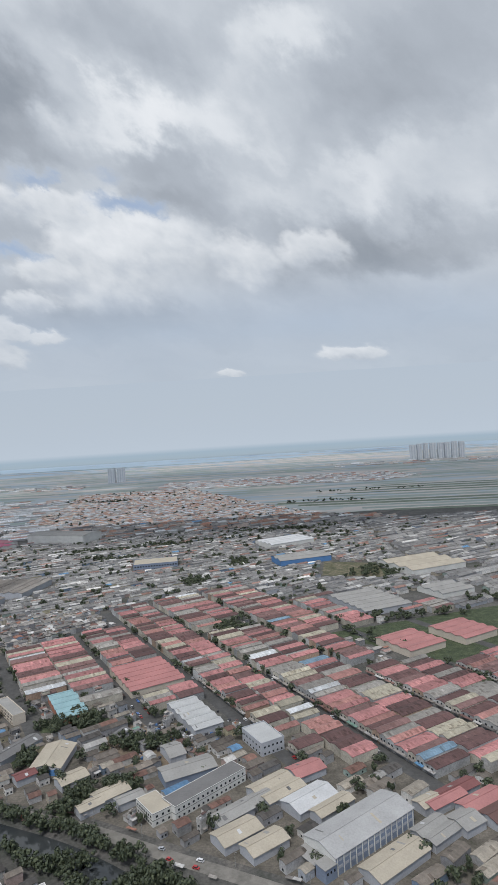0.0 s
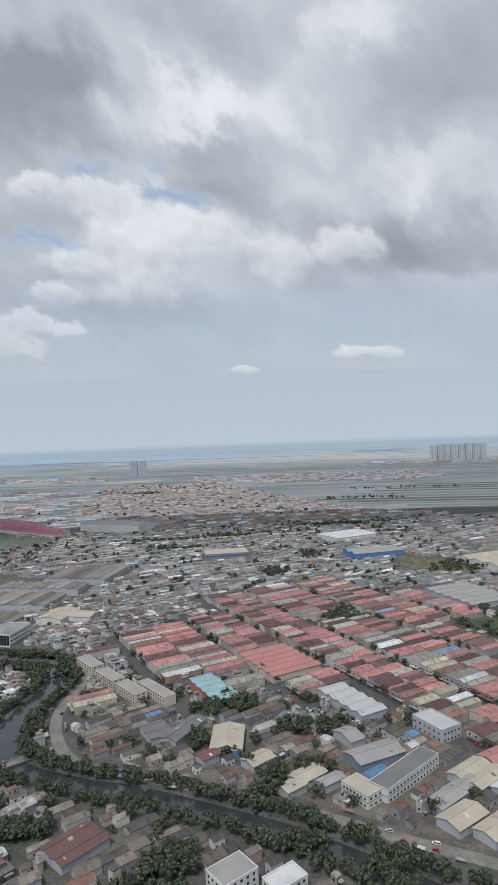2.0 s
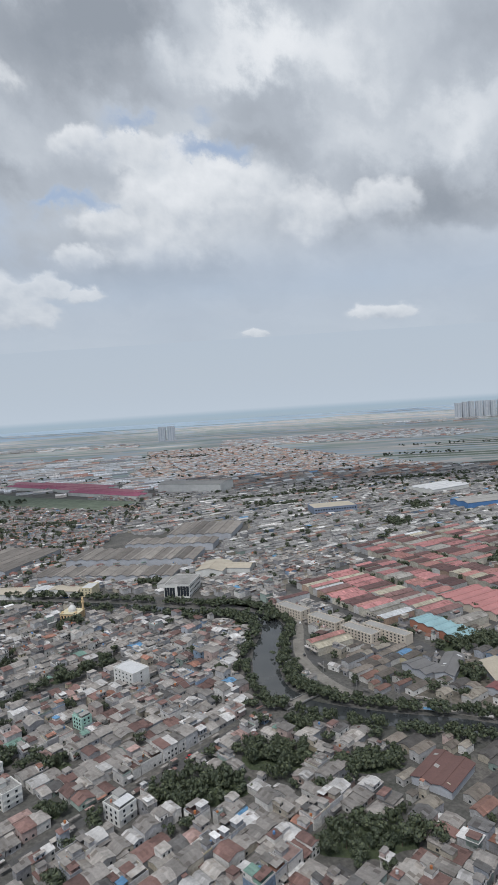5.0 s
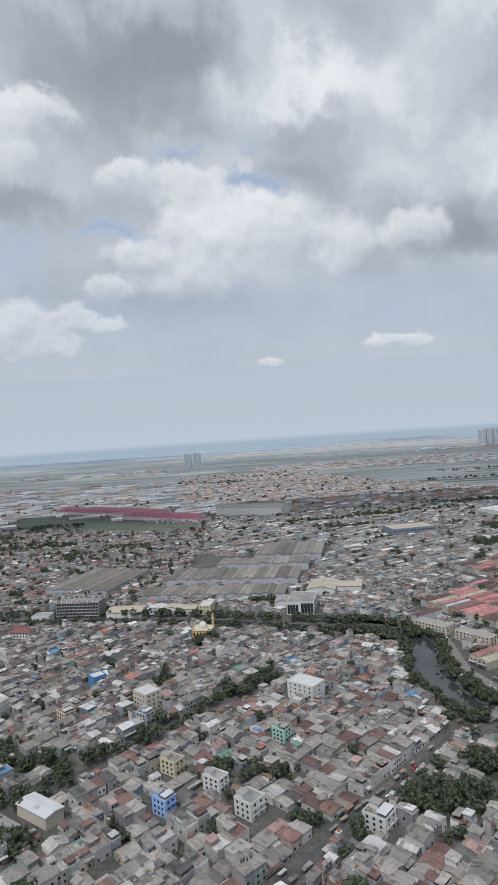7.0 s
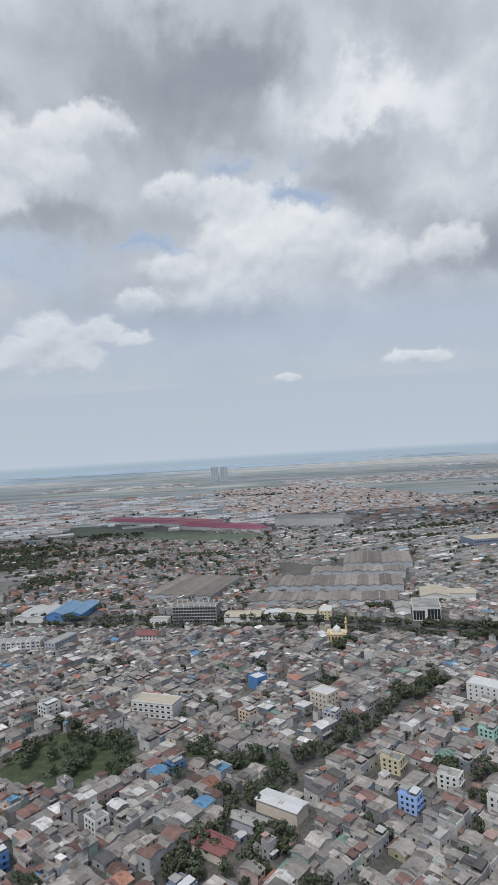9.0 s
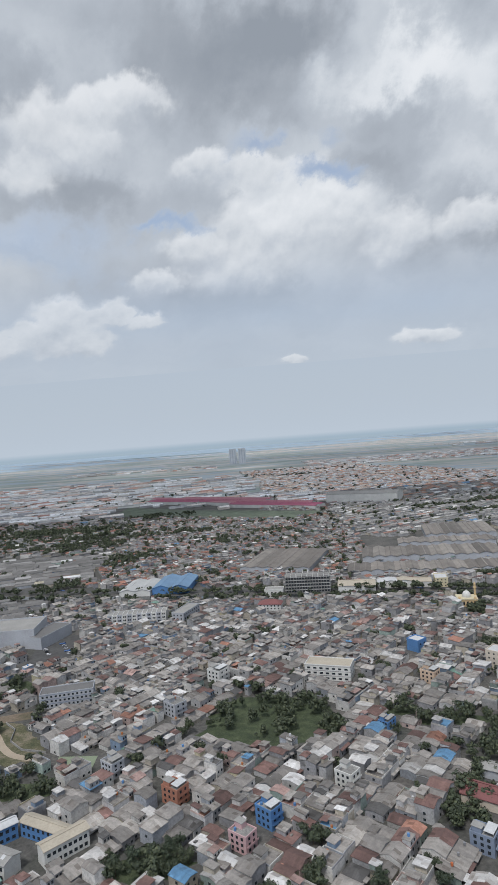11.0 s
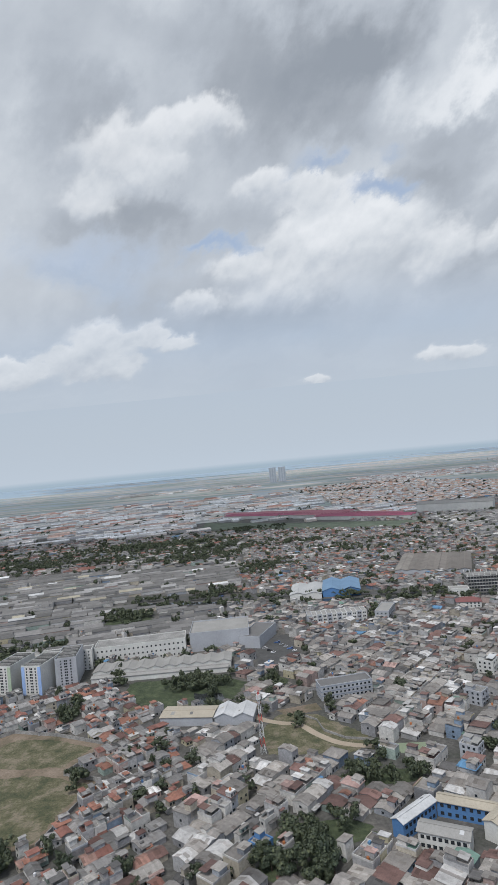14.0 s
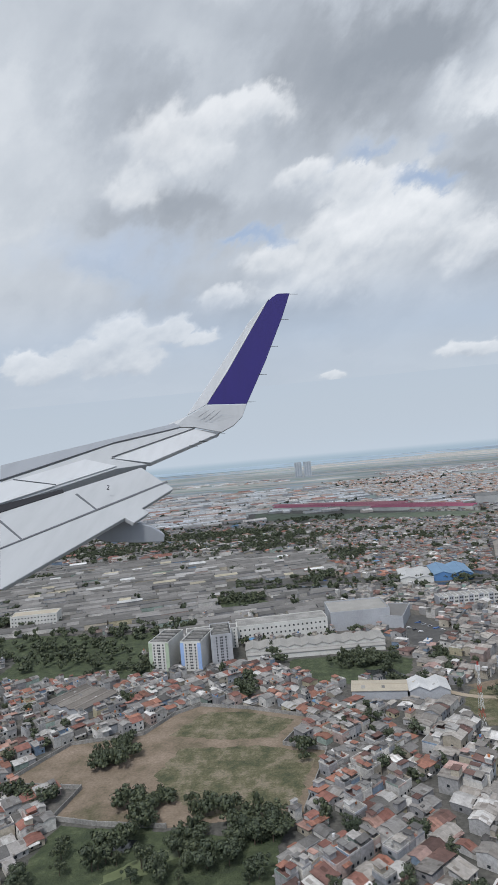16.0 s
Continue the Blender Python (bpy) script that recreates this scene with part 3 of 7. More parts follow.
LOW_HEAPS = [(-1.453, 3.296, 0.3, 0.6), (-1.968, 3.462, 0.19, 0.45), (-1.188, 2.605, 0.211, 0.429), (-1.007, 2.57, 0.108, 0.273), (-1.481, 2.89, 0.141, 0.409), (-1.873, 3.014, 0.114, 0.448), (-0.929, 2.809, 0.125, 0.299), (-1.765, 3.194, 0.123, 0.428)] + [(0.747, 3.955, 0.224, 0.537), (-0.112, 4.885, 0.127, 0.534), (0.652, 4.007, 0.081, 0.245)]
frayed = N("ShaderNodeVectorMath", {"operation": "MULTIPLY_ADD"}, i0=N("ShaderNodeVectorMath", {"operation": "SUBTRACT"}, i0=N("ShaderNodeTexNoise", Vector=flat, Scale=15.0, Detail=7.0, Roughness=0.58).outputs[1], i1=(0.5, 0.5, 0.5)).outputs[0], i1=(0.085, 0.075, 0.0), i2=flat).outputs[0]
crisp = N("ShaderNodeTexNoise", Vector=flat, Scale=19.0, Detail=9.0, Roughness=0.55).outputs[0]
crisp_under = N("ShaderNodeTexNoise", Vector=N("ShaderNodeVectorMath", {"operation": "ADD"}, i0=flat, i1=(0.004, -0.014, 0.0)).outputs[0], Scale=19.0, Detail=6.0, Roughness=0.5).outputs[0]
body, tops, total = 0.0, 0.0, 0.001
for x, y, rx, ry in HIGH_HEAPS + LOW_HEAPS:
    r = math.hypot(x + 0.3, y)
    cx, cy, sx, sy = math.atan2(x + 0.3, y), (0.52 / r) ** 0.6, rx / y, 0.6 * (0.52 / r) ** 0.6 * ry / r
    d = N("ShaderNodeVectorMath", {"operation": "MULTIPLY"}, i0=N("ShaderNodeVectorMath", {"operation": "SUBTRACT"}, i0=frayed, i1=(cx, cy, 0.0)).outputs[0], i1=(0.7 / sx, 0.7 / sy, 0.0)).outputs[0]
    e = math_(N, "MAXIMUM", math_(N, "SUBTRACT", 1.0, N("ShaderNodeVectorMath", {"operation": "LENGTH"}, i0=d).outputs[1]), 0.0)
    body = math_(N, "MAXIMUM", body, e)
    tops = math_(N, "MULTIPLY_ADD", e, N("ShaderNodeSeparateXYZ", i0=d).outputs[1], tops)
    total = math_(N, "ADD", total, e)
tops = math_(N, "DIVIDE", tops, total)
foot = math_(N, "MULTIPLY_ADD", math_(N, "MAXIMUM", math_(N, "MULTIPLY", tops, -1.0), 0.0), 0.8, 0.5)
heap = N("ShaderNodeMapRange", {"interpolation_type": "SMOOTHSTEP"}, Value=math_(N, "MULTIPLY_ADD", math_(N, "SUBTRACT", crisp, 0.5), 0.75, body), i1=0.14, i2=foot, i3=0.0, i4=0.8).outputs[0]
heap = math_(N, "MULTIPLY", heap, math_(N, "GREATER_THAN", body, 0.0))
heap = math_(N, "MULTIPLY", heap, math_(N, "SUBTRACT", 1.0, math_(N, "MINIMUM", math_(N, "MULTIPLY", math_(N, "MAXIMUM", math_(N, "SUBTRACT", gap, 0.3), 0.0), 1.8), 1.0)))
heap_tone = math_(N, "MULTIPLY_ADD", tops, 0.42, math_(N, "MULTIPLY_ADD", math_(N, "SUBTRACT", crisp_under, crisp), 0.8, math_(N, "MULTIPLY_ADD", fine, 0.6, 0.33)))
heap_col = ramp(N, heap_tone, [(0.2, (0.42, 0.455, 0.505)), (0.42, (0.55, 0.585, 0.63)), (0.6, (0.68, 0.705, 0.73)), (0.9, (0.84, 0.85, 0.86))])
cloud = mixc(N, heap, cloud, heap_col)
thick = math_(N, "MAXIMUM", thick, heap)
shader = N("ShaderNodeMixShader", i0=thick, i1=N("ShaderNodeBsdfTransparent").outputs[0], i2=N("ShaderNodeEmission", Color=cloud, Strength=1.0).outputs[0])
N("ShaderNodeOutputMaterial", Surface=shader.outputs[0])
m.cycles.emission_sampling = "NONE"
M["cloud"] = m
g = Geo()
for i in range(10):
    x = -6000 + 1200 * i
    g.add([(x, 440, 650), (x + 1200, 440, 650), (x + 1200, 4950, 650), (x, 4950, 650)], [(0, 3, 2, 1)])
tagged(g.put("backdrop", ["cloud"]), "broken grey and white cloud deck under the sky", "clouds", kind="structure")

# ---------------------------------------------------------------- trees


def crown_points(rng, n, r, h, lobes):
    """Places of leaf clumps over a few uneven lobes."""
    L = [(rng.gauss(0, 0.42) * r, rng.gauss(0, 0.42) * r, h * rng.uniform(0.45, 0.92), r * rng.uniform(0.22, 0.62)) for _ in range(lobes)]
    for _ in range(n):
        x, y, z, q = L[rng.randrange(lobes)]
        d = Vector((rng.gauss(0, 1), rng.gauss(0, 1), rng.gauss(0.15, 0.8))).normalized()
        k = q * rng.uniform(0.3, 1.25)
        yield x + d.x * k, y + d.y * k, max(h * 0.25, z + d.z * k * 0.8), d


def leaf(g, rng, x, y, z, d, s, at=(0, 0, 0, 0)):
    """A small bent clump of foliage: two leaning faces sharing an edge."""
    t = d.cross(Vector((rng.gauss(0, 1), rng.gauss(0, 1), rng.gauss(0, 1)))).normalized()
    u = d.cross(t) + d * rng.uniform(-0.4, 0.4)
    c = Vector((x, y, z))
    a, b, e, f = c + t * s, c - t * s, c + u * s * 0.9 - d * s * 0.4, c - u * s * 0.9 - d * s * 0.4
    g.add([tuple(a), tuple(e), tuple(b), tuple(f)], [(0, 1, 2), (0, 2, 3)], at)


def tree(name, seed, r, h, n):
    rng = random.Random(seed)
    e = empty(name, 0, 0, -500)
    g = Geo()
    for i in range(4):
        a = rng.uniform(0, 6.28)
        top = (math.cos(a) * r * 0.4 * (i > 0), math.sin(a) * r * 0.4 * (i > 0), h * 0.62)
        k, b = (0.28 if i == 0 else 0.13) * h / 8, 0.0 if i == 0 else h * 0.3
        g.add([(k, 0, b), (0, k, b), (-k, 0, b), (0, -k, b), (top[0] + k * 0.4, top[1], top[2]), (top[0], top[1] + k * 0.4, top[2]), (top[0] - k * 0.4, top[1], top[2]), (top[0], top[1] - k * 0.4, top[2])],
              [(0, 1, 5, 4), (1, 2, 6, 5), (2, 3, 7, 6), (3, 0, 4, 7)])
    g.put("trunk", ["bark"], e)
    g = Geo()
    for x, y, z, d in crown_points(rng, n, r, h, 12):
        leaf(g, rng, x, y, z, d, r * rng.uniform(0.05, 0.115))
    g.put("crown", ["leaf"], e)
    return tagged(e, "broad leafy tree with a dense dark green crown", "tree", "town trees")


TREES = [tree("tree", 10 + i, *q) for i, q in enumerate([(2.4, 5.0, 1500), (3.1, 5.6, 1900), (1.8, 4.0, 1100), (2.7, 4.4, 1500), (1.5, 4.6, 900), (3.6, 6.2, 2300)])]
tree_spots, far_tree_spots = [], []
rt = random.Random(5)
for i, p in enumerate(RIVER[:-1]):
    q = RIVER[i + 1]
    d = (Vector(q) - Vector(p)).normalized()
    for side in (-1, 1):
        near = (d.y * side > 0.2) if p[1] > 235 else (d.x * side < 0)   # the bank that the town lies on
        for k in range((2 if near else 4) if 240 < p[1] < 345 else (2 if near else 3) if p[1] < 345 else 6):
            o = rt.uniform(7.2, 11.0) if p[1] > 240 else rt.uniform(5.8, 9.5) if p[1] < 345 else rt.uniform(2.5, 8.5)
            f = rt.random()
            tree_spots.append((p[0] + (q[0] - p[0]) * f - d.y * o * side, p[1] + (q[1] - p[1]) * f + d.x * o * side))


for p, q in zip(LANE, LANE[1:]):
    d = (Vector(q) - Vector(p)).normalized()
    for k in range(3):
        f, o = rt.random(), rt.choice((-1, 1)) * rt.uniform(1.6, 3.0)
        tree_spots.append((p[0] + (q[0] - p[0]) * f - d.y * o, p[1] + (q[1] - p[1]) * f + d.x * o))


def wood(x, y, rx, ry, n):
    """A far patch of trees."""
    for _ in range(int(n * 0.6)):
        a, k = rt.uniform(0, 6.283), rt.random() ** 0.6
        far_tree_spots.append((x + rx * k * math.cos(a), y + ry * k * math.sin(a)))
    block_poly([(x + rx * 0.5 * math.cos(a), y + ry * 0.5 * math.sin(a)) for a in np.arange(0, 6.28, 0.5)])


def grove(x, y, rx, ry, n):
    g = Geo()
    g.add([(x + rx * 1.02 * math.cos(a) * rt.uniform(0.8, 1.1), y + ry * 1.02 * math.sin(a) * rt.uniform(0.8, 1.1), 0.025) for a in np.arange(0, 6.28, 0.25)], [tuple(range(26))])
    tagged(g.put("thicket_ground", ["thicket"]), "dark green undergrowth below the trees", "undergrowth", kind="structure")
    for _ in range(int(n * 1.3)):
        a, k = rt.uniform(0, 6.283), math.sqrt(rt.random())
        tree_spots.append((x + rx * k * math.cos(a), y + ry * k * math.sin(a)))
    block_poly([(x + rx * math.cos(a), y + ry * math.sin(a)) for a in np.arange(0, 6.28, 0.5)])


grove(-100, 285, 9, 6, 10)
grove(-55, 262, 14, 7, 20)
grove(-70, 228, 6, 4, 7)
grove(-212, 190, 15, 8, 32)
grove(-188, 205, 11, 8, 25)
grove(-165, 165, 14, 7, 22)
grove(-110, 168, 12, 8, 20)
grove(-418, 236, 25, 15, 26)
grove(-264, 416, 10, 4, 12)
grove(-500, 198, 14, 5, 15)
grove(-520, 172, 14, 6, 11)
grove(-450, 160, 12, 5, 12)
grove(-345, 170, 3, 3, 3)
grove(-612, 168, 8, 8, 15)
grove(-645, 182, 9, 4, 10)
grove(-661, 213, 7, 5, 8)
grove(-572, 285, 12, 8, 17)
grove(-712, 322, 32, 26, 30)
grove(-750, 350, 40, 20, 34)
grove(-300, 345, 6, 8, 10)
grove(-350, 225, 14, 4, 10)
grove(110, 560, 26, 20, 37)
wood(-620, 640, 60, 26, 260)
wood(-760, 670, 90, 28, 320)
wood(-540, 560, 34, 30, 160)
wood(-500, 690, 50, 16, 120)
wood(-640, 760, 70, 18, 150)
wood(-850, 560, 50, 14, 90)
wood(-410, 660, 30, 10, 60)
wood(-20, 640, 14, 26, 60)
wood(-60, 560, 16, 20, 60)
wood(-20, 420, 14, 26, 70)
wood(100, 420, 50, 8, 70)
wood(190, 450, 40, 12, 60)
wood(-170, 700, 40, 12, 70)
wood(-200, 760, 60, 10, 70)
wood(40, 850, 80, 12, 90)
wood(-640, 420, 20, 10, 50)
wood(-575, 470, 22, 12, 50)
wood(-700, 745, 100, 40, 420)
wood(-600, 690, 70, 30, 240)
wood(-840, 700, 80, 40, 240)
wood(-560, 850, 50, 18, 90)
wood(-340, 1440, 50, 22, 60)
wood(-460, 620, 26, 20, 80)
wood(-120, 780, 40, 14, 60)
wood(-680, 360, 26, 14, 60)
wood(-790, 400, 40, 12, 80)
for u in (44, 94, 129, 157, 163, 201, 207, 244, 250):
    for k in range(16):
        v = rt.uniform(-440, -200)
        far_tree_spots.append((u * 0.873 + v * 0.488, u * 0.488 - v * 0.873))
# clumps of trees in yards, on plots and beside the water
EAST_CLUMPS = [(-84, 287, 12, 10, 24), (-92, 297, 6, 6, 9), (-57, 230, 10, 5, 20), (-76, 216, 5, 3, 8), (-157, 198, 13, 6, 40), (-177, 223, 6, 6, 16), (-41, 177, 8, 5, 26), (-105, 182, 8, 8, 40), (-65, 188, 9, 4, 16), (-105, 256, 6, 7, 10), (-91, 242, 3, 5, 5), (-195, 336, 19, 10, 26)]
WEST_CLUMPS = [(-523, 158, 5, 7, 13), (-534, 159, 7, 5, 12), (-620, 265, 5, 12, 14), (-562, 281, 10, 17, 24), (-608, 306, 4, 11, 6), (-532, 281, 7, 12, 12), (-673, 298, 15, 17, 26), (-710, 325, 14, 22, 24), (-644, 173, 5, 5, 10), (-658, 221, 5, 8, 9), (-629, 412, 20, 21, 40), (-524, 239, 2, 6, 4)]
TOWN_CLUMPS = [(-396, 224, 6, 10, 8), (-368, 235, 9, 5, 8), (-263, 209, 6, 4, 9), (-283, 213, 4, 4, 6), (-283, 276, 6, 6, 6), (-344, 184, 4, 5, 8), (-257, 184, 4, 4, 6)]
for x, y, rx, ry, n in EAST_CLUMPS + WEST_CLUMPS + TOWN_CLUMPS:
    grove(x, y, rx * 0.8, ry * 0.7, int(n * 0.55) + 1)
# bushes and trees about the open lot and the marsh below it
for _ in range(34):
    tree_spots.append((rt.uniform(-672, -606), rt.uniform(148, 170)))
for _ in range(16):
    tree_spots.append((rt.gauss(-662, 3.0), rt.gauss(207, 2.0)))
for x, y, n in ((-625, 178, 10), (-641, 183, 6), (-600, 205, 4), (-688, 190, 8), (-700, 170, 10)):
    for _ in range(n):
        tree_spots.append((rt.gauss(x, 4.0), rt.gauss(y, 2.0)))
# tree lines along the near dykes of the plain
for x, y, L, n in ((-500, 1500, 260, 30), (120, 1380, 280, 30), (60, 1190, 160, 30)):
    for _ in range(n):
        k = rt.random()
        far_tree_spots.append((x + L * k, y - L * k * 0.12 + rt.gauss(0, 6)))

# ---------------------------------------------------------------- halls and landmark buildings


def hall(name, label, x, y, w, d, a, h, rise, roof, wall, bays=1, extra=None, category="warehouse", step=0.0):
    """A long shed: walls, one or more gable roofs side by side, doors and windows of its own."""
    a = radians(a)
    block_rect(x, y, w + 1, d + 1, a)
    e = tagged(empty(name, x, y, 0, a), label, category)
    bd, h0 = d / bays, h
    for i in range(bays):
        yc = -d / 2 + bd * (i + 0.5)
        g = Geo()
        h = h0 + (step if i % 3 == 1 else 0)
        g.walls(w, bd, h, rise, (0, yc, 0, 0))
        g.put("wall", [wall], e)
        g = Geo()
        g.gable(w, bd, h, rise, 0.35, (0, yc, 0, 0), thick=0.2)
        r = g.put("roof", [roof], e)
        g = Geo()
        g.box(-w / 2, w / 2, -0.3, 0.3, h + rise + 0.12, h + rise + 0.32, (0, yc, 0, 0))
        g.put("ridge_cap", [roof], r)
        rv = random.Random(int(x * 7 + y * 3) + i)
        for k in range(min(3, int(w / 7)) if y < 300 else 0):   # skylights and patched sheets
            sx, q, s = rv.uniform(-0.42, 0.42) * w, rv.uniform(0.15, 0.8), rv.choice((-1, 1))
            y0, y1 = s * bd * rv.uniform(0.06, 0.2), s * bd * rv.uniform(0.28, 0.46)
            z = lambda yy: h + rise * (1 - abs(yy) / (bd / 2)) + 0.2
            g = Geo()
            g.add([(sx - q, yc + y0, z(y0)), (sx + q, yc + y0, z(y0)), (sx + q, yc + y1, z(y1)), (sx - q, yc + y1, z(y1)), (sx - q, yc + y0, z(y0) + 0.07), (sx + q, yc + y0, z(y0) + 0.07), (sx + q, yc + y1, z(y1) + 0.07), (sx - q, yc + y1, z(y1) + 0.07)],
                  [(0, 3, 2, 1), (4, 5, 6, 7), (0, 1, 5, 4), (1, 2, 6, 5), (2, 3, 7, 6), (3, 0, 4, 7)])
            g.put("roof_sheet", [rv.choice((roof, "roof_grey", "roof_white", "roof_dark", "roof_cream"))], r)
    if extra:
        extra(e, w, d, h0)
    return e


def window_row(e, y, z, x0, x1, n, w=1.2, hh=1.3, side=-1, mat="glass"):
    """Windows with a frame along a wall that faces -y (side -1) or +y."""
    for i in range(n):
        x = x0 + (x1 - x0) * (i + 0.5) / n
        g = Geo()
        g.box(x - w / 2, x + w / 2, y - 0.06 if side < 0 else y - 0.1, y + 0.1 if side < 0 else y + 0.06, z, z + hh)
        g.put("window", [mat], e)


def window_col(e, x, z, y0, y1, n, w=1.2, hh=1.3, side=1, mat="glass"):
    """Windows along a wall that faces +x (side 1) or -x."""
    for i in range(n):
        y = y0 + (y1 - y0) * (i + 0.5) / n
        g = Geo()
        g.box(x - 0.1 if side > 0 else x - 0.06, x + 0.06 if side > 0 else x + 0.1, y - w / 2, y + w / 2, z, z + hh)
        g.put("window", [mat], e)


FLOOR = 1.85   # height of one storey in this plan


def tint(key, col, rough=0.8, metal=0.0, amount=0.18):
    M[key] = plain(key, col, rough, metal, amount)
    return key


for key, col in (("roof_clean", (0.37, 0.365, 0.355)), ("roof_cream", (0.42, 0.37, 0.29)), ("roof_grey", (0.30, 0.29, 0.27)), ("roof_pink", (0.40, 0.18, 0.168)), ("roof_white", (0.53, 0.53, 0.525)),
                 ("roof_teal", (0.26, 0.40, 0.42)), ("roof_blue", (0.15, 0.25, 0.37)), ("roof_dark", (0.16, 0.155, 0.15)), ("roof_tar", (0.06, 0.06, 0.058)), ("roof_rust", (0.13, 0.07, 0.06)),
                 ("roof_maroon", (0.20, 0.08, 0.075)), ("wall_white", (0.62, 0.61, 0.57)), ("wall_beige", (0.56, 0.49, 0.40)), ("roof_dull", (0.43, 0.43, 0.42)), ("wall_grey", (0.40, 0.41, 0.43)),
                 ("wall_bluegrey", (0.20, 0.24, 0.31)), ("wall_blue", (0.09, 0.21, 0.42)), ("wall_green", (0.42, 0.50, 0.36)), ("wall_skyblue", (0.32, 0.45, 0.72)),
                 ("gold", (0.58, 0.42, 0.23)), ("wall_yellow", (0.58, 0.51, 0.34)), ("track_earth", (0.36, 0.295, 0.22)), ("wall_peach", (0.60, 0.44, 0.32)), ("wall_pink", (0.55, 0.36, 0.36)), ("wall_mint", (0.36, 0.54, 0.46)), ("red_paint", (0.50, 0.06, 0.05)), ("court_green", (0.22, 0.26, 0.17)), ("brick_orange", (0.38, 0.17, 0.11)), ("magenta_roof", (0.33, 0.095, 0.15)), ("pink_roof", (0.40, 0.17, 0.20))):
    tint(key, col)


def local(e, x, y):
    c, s = math.cos(e.matrix_world.to_euler().z), math.sin(e.matrix_world.to_euler().z)
    return e.location.x + c * x - s * y, e.location.y + s * x + c * y


def blockhouse(name, label, x, y, w, d, a, h, wall, roof="concrete", front=(0, 0), left=(0, 0), right=(0, 0), ww=0.8, wh=0.75, category="building", parapet=0.5, bands=None):
    """A flat-roofed building: walls, roof slab, parapet and windows (storeys, number) on its sides."""
    a = radians(a)
    block_rect(x, y, w + 1, d + 1, a)
    e = tagged(empty(name, x, y, 0, a), label, category)
    g = Geo()
    g.box(-w / 2, w / 2, -d / 2, d / 2, 0, h)
    g.put("wall", [wall], e)
    g = Geo()
    g.box(-w / 2 + 0.25, w / 2 - 0.25, -d / 2 + 0.25, d / 2 - 0.25, h + 0.004, h + 0.12)
    g.put("roof", [roof], e)
    if parapet:
        g = Geo()
        for x0, x1, y0, y1 in ((-w / 2 - 0.05, w / 2 + 0.05, -d / 2 - 0.05, -d / 2 + 0.2), (-w / 2 - 0.05, w / 2 + 0.05, d / 2 - 0.2, d / 2 + 0.05), (-w / 2 - 0.05, -w / 2 + 0.2, -d / 2 + 0.2, d / 2 - 0.2), (w / 2 - 0.2, w / 2 + 0.05, -d / 2 + 0.2, d / 2 - 0.2)):
            g.box(x0, x1, y0, y1, h - 0.1, h + parapet)
        g.put("parapet", [wall], e)
    for f in range(front[0]):
        window_row(e, -d / 2, f * h / front[0] + 0.6, -w / 2 + 0.5, w / 2 - 0.5, front[1], ww, wh)
    for f in range(left[0]):
        window_col(e, -w / 2, f * h / left[0] + 0.6, -d / 2 + 0.5, d / 2 - 0.5, left[1], ww, wh, -1)
    for f in range(right[0]):
        window_col(e, w / 2, f * h / right[0] + 0.6, -d / 2 + 0.5, d / 2 - 0.5, right[1], ww, wh, 1)
    if bands:
        for z in [h * k / bands[0] for k in range(1, bands[0] + 1)]:
            g = Geo()
            g.box(-w / 2 - 0.08, w / 2 + 0.08, -d / 2 - 0.08, d / 2 + 0.08, z - 0.12, z + 0.06)
            g.put("ledge", [bands[1]], e)
    return e


# ---- along the river road, east
def big_extra(e, w, d, h):
    for i in range(14):
        x = -w / 2 + 0.6 + (w - 1.2) * i / 13
        g = Geo()
        g.box(x - 0.16, x + 0.16, -d / 2 - 0.22, -d / 2 + 0.02, 0, h)
        g.put("column", ["wall_white"], e)
    for i in range(13):
        x = -w / 2 + 0.6 + (w - 1.2) * (i + 0.5) / 13
        for z in (2.0, 4.1):
            g = Geo()
            g.box(x - 0.8, x + 0.8, -d / 2 - 0.05, -d / 2 + 0.02, z, z + 0.9)
            g.put("window", ["wall_grey"], e)
    g = Geo()
    g.add([(-w / 2 - 0.06, -d / 2, 3.2), (-w / 2 - 0.06, -d / 2, h), (-w / 2 - 0.06, 0, h + 1.7), (-w / 2 - 0.06, d / 2, h), (-w / 2 - 0.06, d / 2, 3.2)], [(4, 3, 2, 1, 0)])
    g.put("gable_panel", ["wall_white"], e)
    g = Geo()
    g.mono(9, 4.5, 3.0, 0.5, 0, (-w / 2 - 2.25, 2, 0, -math.pi / 2))
    g.put("canopy", ["roof_grey"], e)
    g = Geo()
    g.box(-w / 2 - 4.5, -w / 2, -d / 2 - 0.3, -d / 2 + 4, 0, 4.2)
    g.put("office", ["wall_bluegrey"], e)
    g = Geo()
    g.box(-w / 2 - 4.8, -w / 2, -d / 2 - 0.6, -d / 2 + 4.3, 4.2, 4.4)
    g.put("office_roof", ["roof_grey"], e)
    for k in range(3):
        g = Geo()
        g.box(-w / 2 - 4.0 + k * 1.4, -w / 2 - 3.4 + k * 1.4, -d / 2 - 0.36, -d / 2 - 0.3, 2.4, 3.1)
        g.put("window", ["glass"], e)


